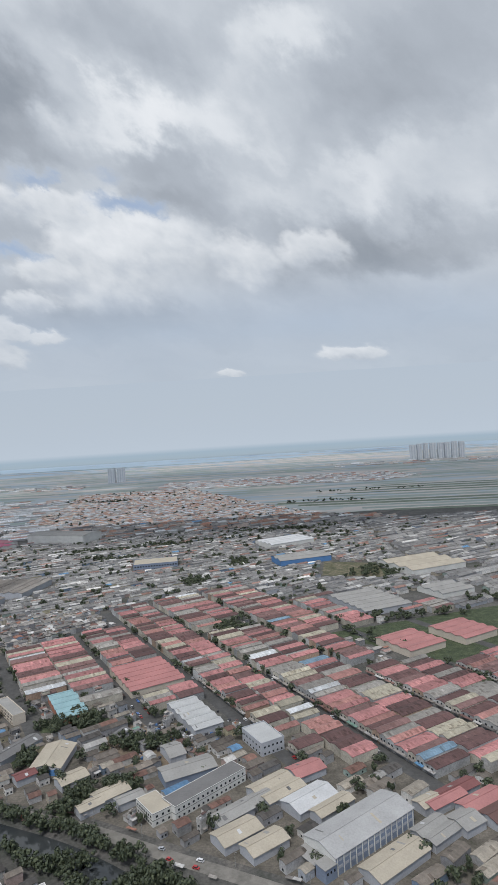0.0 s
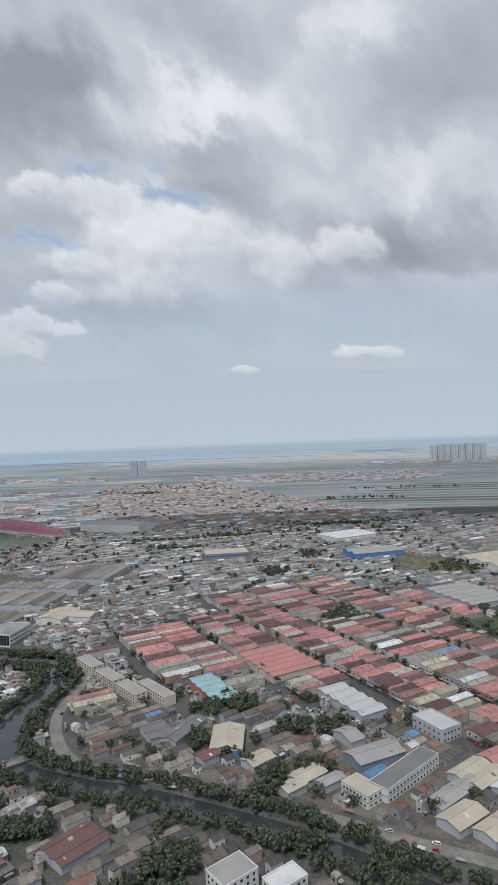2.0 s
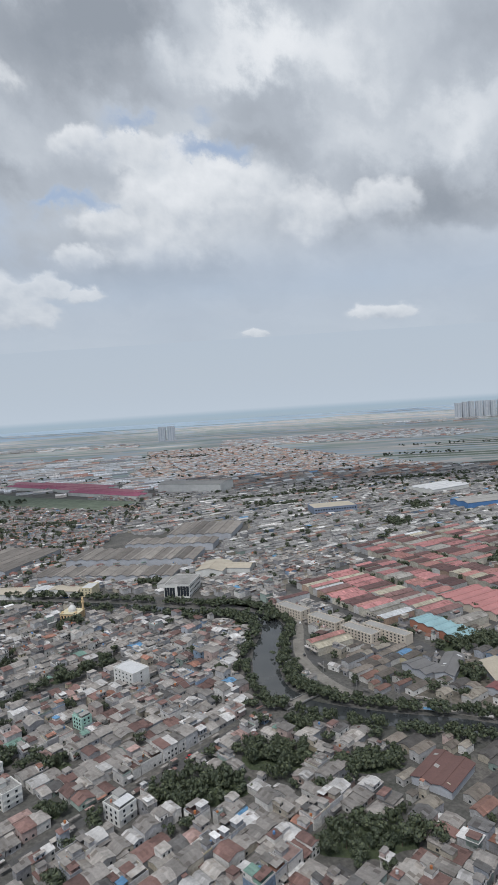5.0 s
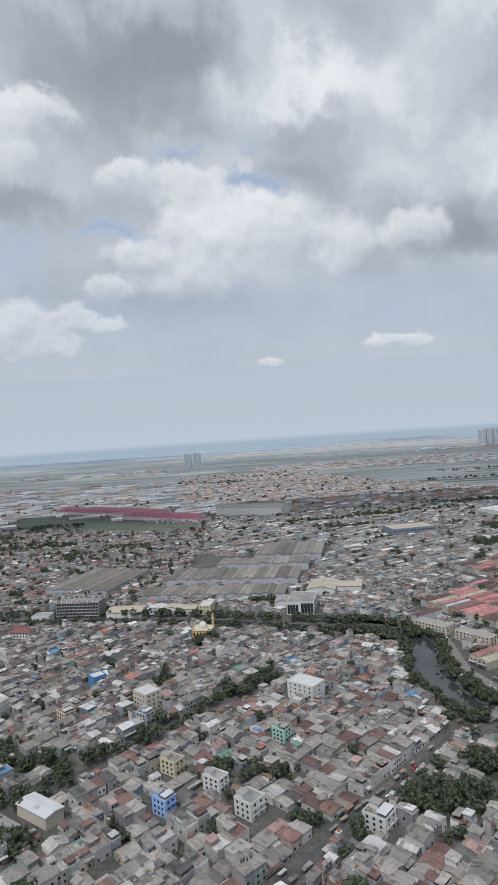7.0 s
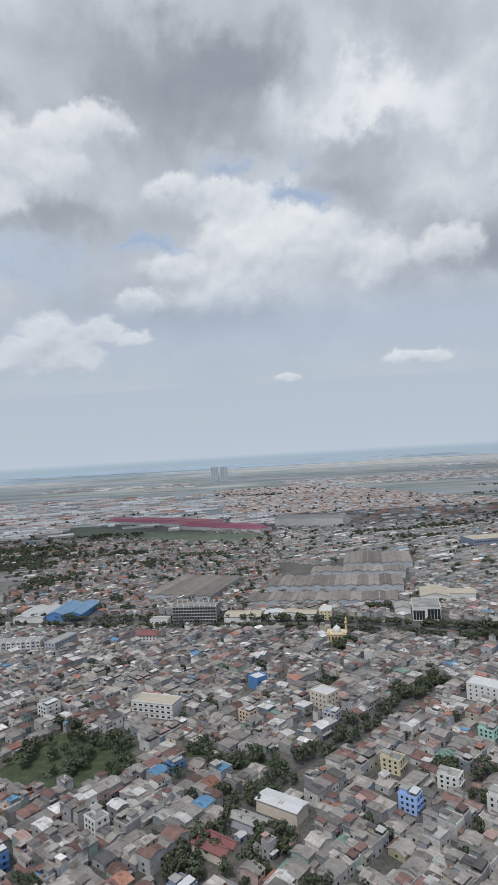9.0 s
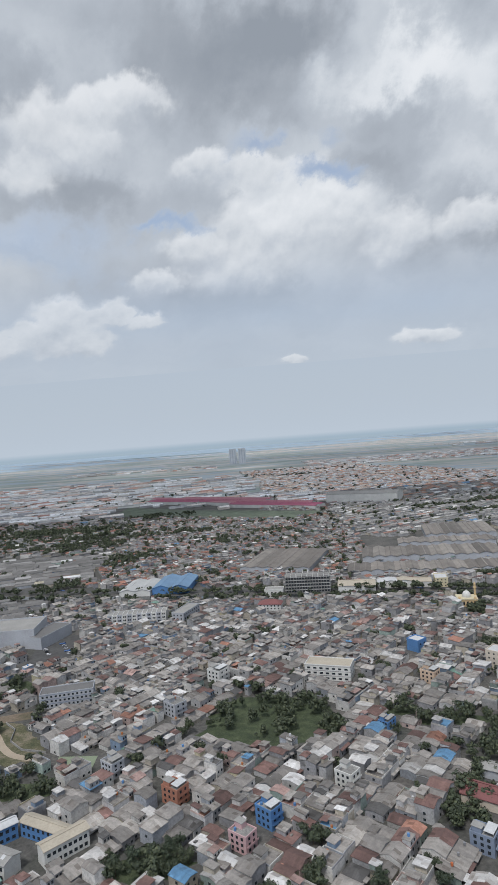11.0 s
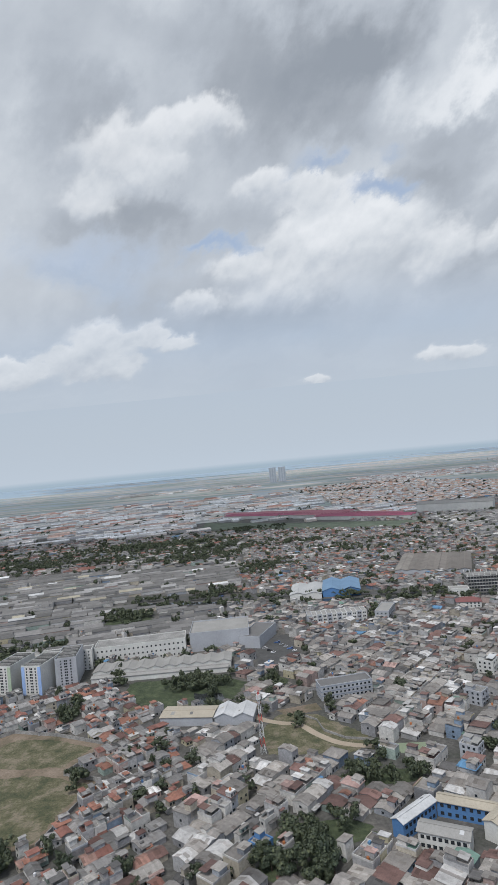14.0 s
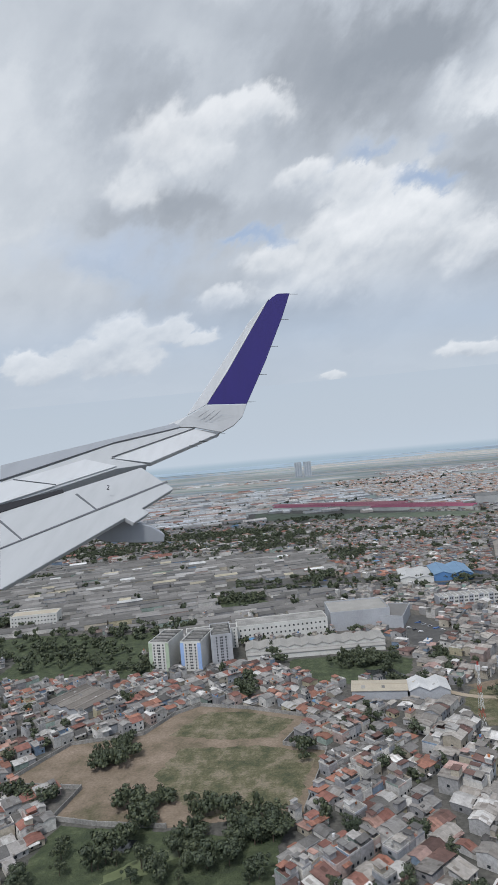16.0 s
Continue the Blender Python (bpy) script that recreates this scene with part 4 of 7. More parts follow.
hall("warehouse", "tall grey steel warehouse with blue-grey panelled walls and white columns", 28.2, 193.6, 36, 14, 36.5, 5.6, 1.7, "roof_clean", "wall_bluegrey", extra=big_extra)
blockhouse("office_building", "cream two-storey office block with dark window frames", -41.6, 212.8, 8, 12.4, 37, 4.6, "wall_white", "roof_cream", front=(2, 3), left=(2, 7), bands=(2, "roof_dark"), parapet=0.12)
blockhouse("office_building", "long cream two-storey office block under a dark roof", -24.1, 222.3, 33, 8, 42.5, 5.0, "wall_white", "roof_dark", front=(2, 15), bands=(2, "roof_dark"), parapet=0.12)


def blue_front(e, w, d, h):
    g = Geo()
    g.box(-w / 2 - 0.1, -w / 2 + 0.02, -d / 2, d / 2, 0, h * 0.8)
    g.put("front_wall", ["wall_blue"], e)


hall("warehouse", "beige-roofed hall with a blue front wall", -90.5, 252.6, 20, 13, 88, 3.0, 1.6, "roof_cream", "wall_grey", extra=blue_front)
hall("warehouse", "grey-roofed hall with blue-grey walls beside the scrapyard", -32.3, 236.5, 21, 11, 25, 3.4, 1.2, "roof_grey", "wall_bluegrey")
YARD_SHEDS = [(2.0, 221, 17, 14, 37, "roof_cream", 2),
              (13.5, 213.2, 18, 10.5, 37, "roof_white", 1),
              (21, 208, 16, 6, 37, "roof_cream", 1),
              (-12, 197, 15, 9, 35, "roof_cream", 1),
              (-3, 191, 14, 8, 35, "roof_cream", 1),
              (-14, 207, 15, 7, 38, "roof_grey", 1),
              (-6, 214, 13, 6, 38, "roof_grey", 1),
              (36, 180, 22, 9, 36, "roof_cream", 1),
              (52, 192, 13, 10, 36, "roof_grey", 2),
              (63, 196, 9, 9, 30, "roof_grey", 1),
              (60, 208, 16, 6, 30, "roof_pink", 1),
              (66, 213, 17, 6, 30, "roof_maroon", 1),
              (72, 206, 18, 7, 30, "roof_pink", 1)]
ROAD_SHEDS = [(78, 200, 18, 8, 30, "roof_rust", 1),
              (54, 207, 9, 6, 30, "roof_cream", 1),
              (-78, 236, 11, 8, 40, "roof_cream", 1),
              (-60, 224, 13, 8, 38, "roof_cream", 1),
              (-66, 217, 9, 6, 38, "roof_cream", 1),
              (-52, 220, 10, 5, 35, "roof_grey", 1),
              (-98, 240, 8, 6, 40, "roof_maroon", 1),
              (-110, 262, 22, 8, 60, "roof_dark", 1),
              (-122, 262, 10, 14, 30, "roof_dark", 2),
              (-66, 270, 8, 5, 60, "roof_dark", 1),
              (-59, 268, 8, 4, 60, "roof_dark", 1),
              (-52, 262, 9, 4, 50, "roof_dark", 1),
              (-40, 252, 7, 12, 29, "roof_grey", 1),
              (14, 232, 13, 9, 30, "roof_pink", 1)]
for x, y, w, d, a, r, b in YARD_SHEDS + ROAD_SHEDS:
    hall("shed", "low industrial shed with a weathered %s roof" % {"roof_cream": "beige sheet", "roof_white": "pale", "roof_grey": "grey", "roof_pink": "faded red", "roof_maroon": "dark red", "roof_rust": "rusty brown", "roof_dark": "dark grey"}[r], x, y, w, d, a, 2.8, min(1.6, d / b * 0.14), r, "wall_grey", b, category="shed")
hall("warehouse", "row of white-roofed sheds behind the scrapyard", -34, 284, 14, 34, 29, 3.6, 0.9, "roof_dull", "wall_grey", 5)
blockhouse("office_building", "grey three-storey block with a white roof", -2, 257, 11, 17, 29, 5.2, "wall_grey", "roof_dull", front=(2, 5), left=(2, 6))
hall("warehouse", "wide factory with a faded red multi-gabled roof", -66, 337, 30, 40, 29, 3.8, 1.0, "roof_pink", "wall_beige", 6)
hall("warehouse", "row of teal-roofed workshops", -100, 303, 13, 32, 29, 3.6, 0.8, "roof_teal", "brick_orange", 5)
for x, y in ((90, 364), (127, 379)):
    hall("warehouse", "large workshop hall with faded red roofs and cream walls", x, y, 28, 30, 29, 4.0, 0.8, "roof_pink", "wall_beige", 4)
hall("warehouse", "huge warehouse with a beige sheet roof", 156, 573, 60, 55, 22, 5, 2.2, "roof_cream", "wall_white", 3)
hall("warehouse", "bright white-roofed warehouse among grey ones", 36, 740, 60, 40, 28, 5, 1.5, "roof_white", "wall_white", 4)
hall("warehouse", "long grey-roofed factory with a blue wall", 47, 632, 56, 30, 16, 5.5, 1.6, "roof_grey", "wall_blue", 2)
hall("warehouse", "wide grey factory with long parallel roofs", 83, 458, 40, 54, 22, 4, 1.2, "roof_grey", "wall_grey", 6)
hall("warehouse", "grey barrel-roofed hall with white walls", 149, 479, 32, 30, 24, 4, 1.4, "roof_grey", "wall_white", 3)
blockhouse("factory", "flat-roofed factory with a blue ribbon facade", -108, 645, 46, 30, 8, 7.0, "wall_bluegrey", "roof_cream", front=(2, 16), ww=1.6, wh=1.4)
hall("market_hall", "market hall under a rusty patched brown roof", -136, 190, 17, 13, 48, 2.6, 0.8, "roof_rust", "wall_grey", 2, category="hall")
blockhouse("house_block", "white three-storey house with a grey flat roof", -86, 172.5, 12, 9, 38, 5.2, "wall_white", "roof_grey", front=(3, 5), left=(3, 4))
blockhouse("house_block", "white two-storey house with blue windows", -71, 171, 11, 7, 35, 3.6, "wall_white", "roof_white", front=(2, 5), left=(2, 3))
for i, (x, y) in enumerate(((-156, 321), (-141, 303), (-172, 341))):
    blockhouse("shophouse_row", "cream three-storey shophouse row along the river road", x, y, 7, 20, 40, 4.6, "wall_beige", "roof_grey", left=(3, 9), front=(3, 2))
blockhouse("shophouse_row", "pale shophouse row with a beige end wall", -128, 301, 6, 26, 40, 4.6, "wall_beige", "roof_grey", left=(3, 11))

# ---- middle
blockhouse("apartment_house", "white four-storey block with small windows", -248.7, 269, 9, 13.6, 50, 7.0, "wall_white", "roof_white", left=(4, 5), front=(4, 1), ww=0.7, wh=0.7)
blockhouse("apartment_house", "beige four-storey block with a pale roof", -318, 268.2, 8, 9.5, 45, 7.6, "wall_beige", "roof_white", left=(4, 4), front=(4, 3), ww=0.7, wh=0.7)
e = blockhouse("office_building", "white office block with a black glass front", -240, 396, 17, 24, -12, 8.0, "wall_white", "concrete", right=(3, 9), ww=1.6, wh=0.9)
for k, (x0, x1) in enumerate(((-8.2, -1.2), (0.4, 8.2))):
    for i in range(4):
        g = Geo()
        g.box(x0 + (x1 - x0) * i / 4 + 0.1, x0 + (x1 - x0) * (i + 1) / 4 - 0.1, -12.15, -11.95, 0.8 + k * 0.4, 6.6 + k * 0.9)
        g.put("window", ["glass"], e)
e = blockhouse("office_building", "dark unfinished office block with open floors and white trim", -389, 413, 30, 12, -7, 10.5, "roof_dark", "concrete", front=(5, 16), ww=1.3, wh=1.1, bands=(5, "wall_white"))
for i in range(9):
    g = Geo()
    x = -14.5 + 29 * i / 8
    g.box(x - 0.25, x + 0.25, -6.2, -5.7, 10.5, 12.4)
    g.box(x - 0.25, x + 0.25, 5.7, 6.2, 10.5, 12.4)
    g.put("roof_post", ["wall_white"], e)
blockhouse("office_building", "white annex with a wide doorway", -412, 404, 12, 8, -7, 5, "wall_white", "roof_grey", front=(2, 4))
for x, y, w, d, a, r in ((-357, 410, 24, 15, -8, "roof_cream"), (-335, 409, 9, 16, 82, "roof_white"), (-326, 408, 9, 16, 82, "roof_cream"), (-315, 406, 12, 10, -12, "roof_cream"), (-205, 440, 22, 15, -14, "roof_cream"), (-252, 410, 14, 10, 80, "roof_grey")):
    hall("shed", "industrial shed by the canal with a beige roof", x, y, w, d, a, 3.6, 1.3, r, "wall_white", category="shed")
blockhouse("factory", "green and yellow corner building", -303, 404, 8, 12, -10, 5.6, "wall_yellow", "roof_white", front=(3, 3))
# four banks of narrow gables, one behind the other, on axes turned by ten degrees
for u0, u1, v0, v1, h, label in ((-52, 56, -48, -23, 2.8, "front bank of factory gables with grey-brown roofs"), (-42, 62, -12, 24, 5.0, "long factory of parallel grey gables with pale end walls"),
                                 (-12, 66, 36, 58, 5.4, "factory bank with dark grey gables and cream end walls"), (14, 74, 72, 126, 5.2, "far factory bank of weathered grey gables")):
    uc, vc = (u0 + u1) / 2, (v0 + v1) / 2
    hall("factory", label, -298 + 0.985 * uc + 0.174 * vc, 482 - 0.174 * uc + 0.985 * vc, v1 - v0, u1 - u0, 80, h, 1.2, "roof1_factory", "wall_grey", int((u1 - u0) / 8.3), category="factory", step=0.5)
hall("factory", "factory wing with stepped grey roofs", -400, 505, 70, 56, 72, 3.4, 1.0, "roof1_factory", "wall_grey", 6, category="factory")
hall("factory", "factory hall with a barrel roof", -222, 440, 26, 20, 76, 4.0, 2.0, "roof_cream", "wall_white", category="factory")
blockhouse("apartment_house", "cream three-storey house with balconies", -391, 271, 20, 9, -19, 6.2, "wall_white", "roof_cream", front=(3, 7), ww=1.4, bands=(3, "concrete"))
e = tagged(empty("house_block", -415, 376, 0, radians(-12)), "white house with a dark red hipped roof", "house")
block_rect(-415, 376, 17, 10, radians(-12))
g = Geo()
g.box(-7, 7, -3.6, 3.6, 0, 4)
g.put("wall", ["wall_white"], e)
g = Geo()
g.hip(14, 7.2, 4, 2.2, 0.5, (0, 0, 0, 0))
g.put("roof", ["roof_maroon"], e)
window_row(e, -3.6, 1.0, -6.5, 6.5, 6, 0.8, 0.9)
window_row(e, -3.6, 2.6, -6.5, 6.5, 6, 0.8, 0.9)
blockhouse("house_block", "bright blue cube of a house", -347, 295, 6.5, 6.5, 40, 5.2, "wall_blue", "roof_white", front=(2, 2))


def rooftop(e, w, d, h, wall, seed):
    """What stands on and before a town house: stair room, tank, sheet canopy and balconies."""
    rng = random.Random(seed)
    sx = rng.choice((-1, 1))
    g = Geo()
    g.box(-w * 0.22, w * 0.22, -d * 0.2, d * 0.2, h + 0.13, h + 1.6, (sx * w * 0.2, d * 0.22, 0, 0))
    q = g.put("stair_room", [wall], e)
    g = Geo()
    g.mono(w * 0.46, d * 0.42, h + 1.6, 0.15, 0.12, (sx * w * 0.2, d * 0.22, 0, 0))
    g.put("stair_roof", ["roof_grey"], q)
    ring = [(-sx * w * 0.25 + 0.36 * math.cos(k * 0.785), d * 0.25 + 0.36 * math.sin(k * 0.785)) for k in range(8)]
    g = Geo()
    g.add([(x, y, h + 0.13) for x, y in ring] + [(x, y, h + 0.85) for x, y in ring] + [(-sx * w * 0.25, d * 0.25, h + 1.0)], [(k, (k + 1) % 8, 8 + (k + 1) % 8, 8 + k) for k in range(8)] + [(8 + k, 8 + (k + 1) % 8, 16) for k in range(8)])
    g.put("water_tank", [rng.choice(("brick_orange", "steel", "wall_blue"))], e)
    if rng.random() < 0.6:
        g = Geo()
        g.mono(w * 0.85, d * 0.4, h + 1.15, 0.2, 0.0, (0, -d * 0.27, 0, 0))
        c = g.put("canopy", [rng.choice(("roof_white", "roof_grey", "roof_dull"))], e)
        for k in (-1, 1):
            g = Geo()
            g.box(k * w * 0.4 - 0.05, k * w * 0.4 + 0.05, -d * 0.45, -d * 0.45 + 0.1, h + 0.13, h + 1.14)
            g.put("post", ["steel"], c)
    for f in range(1, int(h / 1.6)):
        z = f * h / max(1, int(h / 1.6))
        g = Geo()
        g.box(-w * 0.46, w * 0.46, -d / 2 - 0.6, -d / 2 - 0.07, z - 0.06, z + 0.06)
        b = g.put("balcony", [wall], e)
        g = Geo()
        g.box(-w * 0.46, w * 0.46, -d / 2 - 0.6, -d / 2 - 0.53, z + 0.065, z + 0.5)
        g.put("railing", [wall], b)


TOWN_BLOCKS = [(-350.8, 259, 5, 6.5, 4.8, "wall_peach", "peach"), (-300, 216.5, 5, 7, 4.8, "wall_yellow", "pale yellow"), (-299.5, 194, 4.6, 6, 5.2, "wall_skyblue", "light blue"),
               (-261, 234, 4.6, 6, 4.6, "wall_mint", "mint green"), (-376, 224, 5.4, 4, 2.6, "wall_blue", "bright blue"), (-316.5, 254.5, 5, 6, 4.4, "wall_grey", "grey"),
               (-222.6, 188, 6, 6, 3.4, "wall_yellow", "yellow"), (-235, 181, 6.5, 7.5, 4.8, "wall_white", "white"), (-272.7, 191, 6.5, 7, 5.2, "wall_white", "white"),
               (-419, 175, 4.6, 6, 5.2, "wall_blue", "blue"), (-446.9, 188, 5, 6.5, 5.0, "brick_orange", "orange-brown"), (-426, 166, 4.6, 6, 4.6, "wall_pink", "pink"), (-537, 167, 4.6, 4.6, 2.8, "wall_blue", "bright blue"),
               (-327, 232, 5, 6, 4.8, "wall_grey", "grey"), (-284, 205, 5, 7, 4.6, "wall_white", "white"), (-365, 160, 5, 6, 4.6, "wall_bluegrey", "slate-grey"), (-470, 205, 5, 6, 4.6, "wall_grey", "grey"), (-395, 190, 5, 6, 5.0, "wall_white", "white"), (-455, 245, 6, 7, 5.0, "wall_grey", "grey"), (-440, 275, 7, 7, 5.2, "wall_white", "white")]
for i, (x, y, w, d, h, c, nm) in enumerate(TOWN_BLOCKS):
    if clear(x, y, w, d, 0.85):
        n = max(1, round(h / 1.6))
        e = blockhouse("house_block", "%s-storey %s town house with a flat roof terrace" % (("one", "two", "three")[n - 1], nm), x, y, w, d, 47 + (i * 7) % 9, h, c, "concrete", front=(n, 2), left=(n, 3), right=(n, 2), ww=0.75, wh=0.8, category="house")
        rooftop(e, w, d, h, c, i)
hall("hall", "long hall with a white roof and blue skylights", -338.9, 195.2, 15, 6.5, -35, 3.8, 0.5, "roof_white", "wall_beige", category="hall")
hall("hall", "old hall with two dark red roofs", -358, 178, 12, 7, -36, 3.0, 1.2, "roof_maroon", "wall_beige", 2, category="hall")
hall("hall", "grey-roofed hall in a walled yard", -349, 189, 13, 5, -35, 2.8, 0.7, "roof_grey", "wall_grey", category="hall")

# mosque: square hall, drum, dome and minaret
e = tagged(empty("mosque", -301.5, 359, 0, radians(-12)), "yellow mosque with a pale dome and a minaret", "mosque")
block_rect(-301.5, 359, 13, 12, 0)
g = Geo()
g.box(-5.5, 5.5, -5, 5, 0, 4)
g.put("wall", ["gold"], e)
g = Geo()
g.box(-5.8, 5.8, -5.3, 5.3, 4, 4.25)
g.put("cornice", ["wall_yellow"], e)


def turned(g, profile, x, y, n=16):
    """A round body from (radius, height) pairs."""
    ring = [(math.cos(k * 2 * math.pi / n), math.sin(k * 2 * math.pi / n)) for k in range(n)]
    pts = [(x + r * c, y + r * s, z) for r, z in profile for c, s in ring]
    g.add(pts, [(j * n + k, j * n + (k + 1) % n, (j + 1) * n + (k + 1) % n, (j + 1) * n + k) for j in range(len(profile) - 1) for k in range(n)])


for x, y, r, z in ((0, 0, 2.4, 4.25), (-4.3, -3.8, 0.8, 4.25), (4.3, -3.8, 0.8, 4.25)):
    g = Geo()
    turned(g, [(r * 0.95, z), (r * 0.95, z + r * 0.4)] + [(r * math.cos(q * 0.157), z + r * 0.4 + r * 1.1 * math.sin(q * 0.157)) for q in range(10)] + [(0.01, z + r * 1.9)], x, y)
    g.put("dome", ["wall_white" if r > 1 else "gold"], e)
g = Geo()
turned(g, [(0.7, 0), (0.65, 8.4), (1.0, 8.5), (1.0, 9.1), (0.6, 9.2), (0.55, 10.4), (0.7, 10.6), (0.01, 12.2)], 5.2, 3.4, 10)
g.put("minaret", ["gold"], e)
window_row(e, -5, 0.7, -5, 5, 5, 1.0, 2.2)

# ---- west
for x, y, w, d, a, h, wall, roof, nm in ((-496, 172.4, 14, 3.6, 40, 4.6, "wall_blue", "roof_white", "blue school wing with a white roof"), (-490.5, 163.4, 12.5, 5.2, -26, 4.4, "wall_white", "roof_grey", "white school hall with a grey roof"),
                                         (-474, 168, 12.5, 4.6, 43, 4.8, "wall_white", "roof_cream", "white two-storey school wing"), (-481, 174.5, 16, 4.2, -27, 4.2, "wall_blue", "roof_cream", "blue school wing with a beige roof")):
    e = hall("school_building", nm, x, y, w, d, a, h, 0.8, roof, wall, category="school")
    for f in range(2):
        window_row(e, -d / 2, 0.7 + f * 2.1, -w / 2 + 0.4, w / 2 - 0.4, 8, 0.9, 0.9)
blockhouse("school_building", "long grey three-storey building with maroon eaves", -503.5, 263, 22, 8, 11, 5.6, "wall_grey", "roof_dark", front=(3, 12), bands=(3, "wall_bluegrey"))
for i in range(12):
    blockhouse("row_house", "white three-storey row house with coloured trim", -511 + i * 2.9, 368 + i * 0.15, 2.85, 9, 3, 6.0, "wall_white" if i % 2 else "wall_grey", "roof_grey", front=(3, 2), ww=0.7, wh=0.9, parapet=0.3, category="house")["group"] = "row houses"
blockhouse("row_house", "grey end block of the row houses", -466, 369, 8, 20, -22, 6.0, "wall_grey", "roof_grey", right=(3, 8), front=(3, 3), category="house")
hall("warehouse", "blue-roofed hall with a zigzag gable front", -483, 446, 34, 26, 84, 4.2, 2.0, "roof_blue", "wall_blue", 2)
hall("warehouse", "white-roofed hall beside the blue one", -508, 444, 32, 22, 84, 3.6, 1.4, "roof_dull", "wall_white", 2)
blockhouse("shopping_mall", "long white mall with rows of small windows", -604, 335, 48, 14, 7, 8.6, "wall_white", "concrete", front=(3, 20), ww=0.8, wh=0.9, category="mall")
blockhouse("shopping_mall", "blank grey box of the mall", -562, 347, 32, 24, 3, 9.4, "wall_grey", "roof_grey", category="mall", parapet=0.8)
blockhouse("shopping_mall", "lower dark wing of the mall", -541, 345, 12, 26, -20, 6.0, "wall_grey", "roof_dark", category="mall")
hall("market_hall", "row of white market sheds with small rounded roofs", -588, 311, 12, 68, 92, 3.2, 1.0, "roof_grey", "wall_white", 10, category="market")
hall("market_hall", "long white shop front below the market sheds", -588, 301.5, 66, 5, 1.5, 2.4, 0.5, "roof_grey", "wall_white", category="market")
hall("hall", "low grey hall with a flat beige roof", -566.5, 249, 21, 10, -8, 3.4, 0.6, "roof_cream", "wall_grey", category="hall")
hall("hall", "twin barrel-roofed hall in pale grey", -548, 247, 11, 15, 84, 3.2, 1.6, "roof_white", "wall_grey", 2, category="hall")
for i, (x, y, a, edge) in enumerate(((-660, 303, -12, "wall_green"), (-644.5, 300, -11, "wall_skyblue"), (-634, 308, 8, "wall_grey"))):
    e = blockhouse("apartment_tower", "ten-storey apartment tower with %s edges and a dark flat roof" % {"wall_green": "pale green", "wall_skyblue": "sky blue", "wall_grey": "grey"}[edge], x, y, 10, 20, a, 13.2, "wall_white" if i < 2 else "wall_grey", "roof_tar", left=(10, 6), ww=0.6, wh=0.7, category="apartment tower", parapet=0.6)
    for x0, x1 in ((-5.1, -3.4), (3.4, 5.1)):
        g = Geo()
        g.box(x0, x1, -10.12, -9.95, 0, 13.2)
        g.put("corner_strip", [edge], e)
    for f in range(9):
        for xx in (-2.3, -0.4, 0.4, 2.3):
            g = Geo()
            g.box(xx - 0.32, xx + 0.32, -10.08, -9.95, 1.0 + f * 1.36, 1.75 + f * 1.36)
            g.put("window", ["glass"], e)
    for k in range(4):
        g = Geo()
        g.box(-4, 4, -8 + k * 5, -7.4 + k * 5, 13.32, 14.2)
        g.put("roof_wall", ["concrete"], e)
blockhouse("apartment_tower", "rear wing of the apartment towers", -640, 322, 26, 8, 8, 10, "wall_white", "roof_dark", front=(6, 12), ww=0.6, wh=0.7)
hall("shed", "long grey sheds in a row", -690, 262, 20, 22, 58, 2.2, 0.8, "roof1_factory", "wall_grey", 4, category="shed")
blockhouse("office_building", "long white building at the shed field", -765, 400, 30, 12, 6, 7, "wall_white", "roof_cream", front=(3, 14))

# lattice mast in red and white
e = tagged(empty("radio_mast", -537, 218, 0, 0.3), "red and white lattice radio mast", "mast")
for lev in range(8):
    z0, z1, r0, r1 = lev * 2.7, (lev + 1) * 2.7, 1.1 - lev * 0.1, 1.0 - lev * 0.1
    g = Geo()
    for k in range(4):
        c0, s0 = math.cos(k * math.pi / 2 + 0.785), math.sin(k * math.pi / 2 + 0.785)
        c1, s1 = math.cos((k + 1) * math.pi / 2 + 0.785), math.sin((k + 1) * math.pi / 2 + 0.785)
        for p, q in (((c0 * r0, s0 * r0, z0), (c0 * r1, s0 * r1, z1)), ((c0 * r0, s0 * r0, z0), (c1 * r1, s1 * r1, z1)), ((c0 * r1, s0 * r1, z1), (c1 * r1, s1 * r1, z1))):
            t = 0.05
            g.add([(p[0] - t, p[1], p[2]), (p[0] + t, p[1], p[2]), (p[0], p[1] + t, p[2]), (q[0] - t, q[1], q[2]), (q[0] + t, q[1], q[2]), (q[0], q[1] + t, q[2])],
                  [(0, 1, 4, 3), (1, 2, 5, 4), (2, 0, 3, 5)])
    g.put("lattice_section", ["red_paint" if lev % 3 == 1 else "white"], e)
block(-537, 218, 3)
g = Geo()
for k in range(4):
    g.box(-0.25 + 0.5 * math.cos(k * 1.57), 0.25 + 0.5 * math.cos(k * 1.57), -0.25 + 0.5 * math.sin(k * 1.57), 0.25 + 0.5 * math.sin(k * 1.57), 18.5, 20.2)
g.put("antenna", ["white"], e)

# open lots: bare earth, grass, ponds, their walls
LOT = [(-694, 201), (-687, 214), (-681, 224), (-668, 226), (-655.6, 228), (-647, 243), (-637.7, 250), (-618, 244), (-594.6, 233), (-605, 213.5), (-590.6, 207.7), (-599.6, 175), (-637, 172), (-657, 175), (-671, 179), (-667.6, 194.4)]


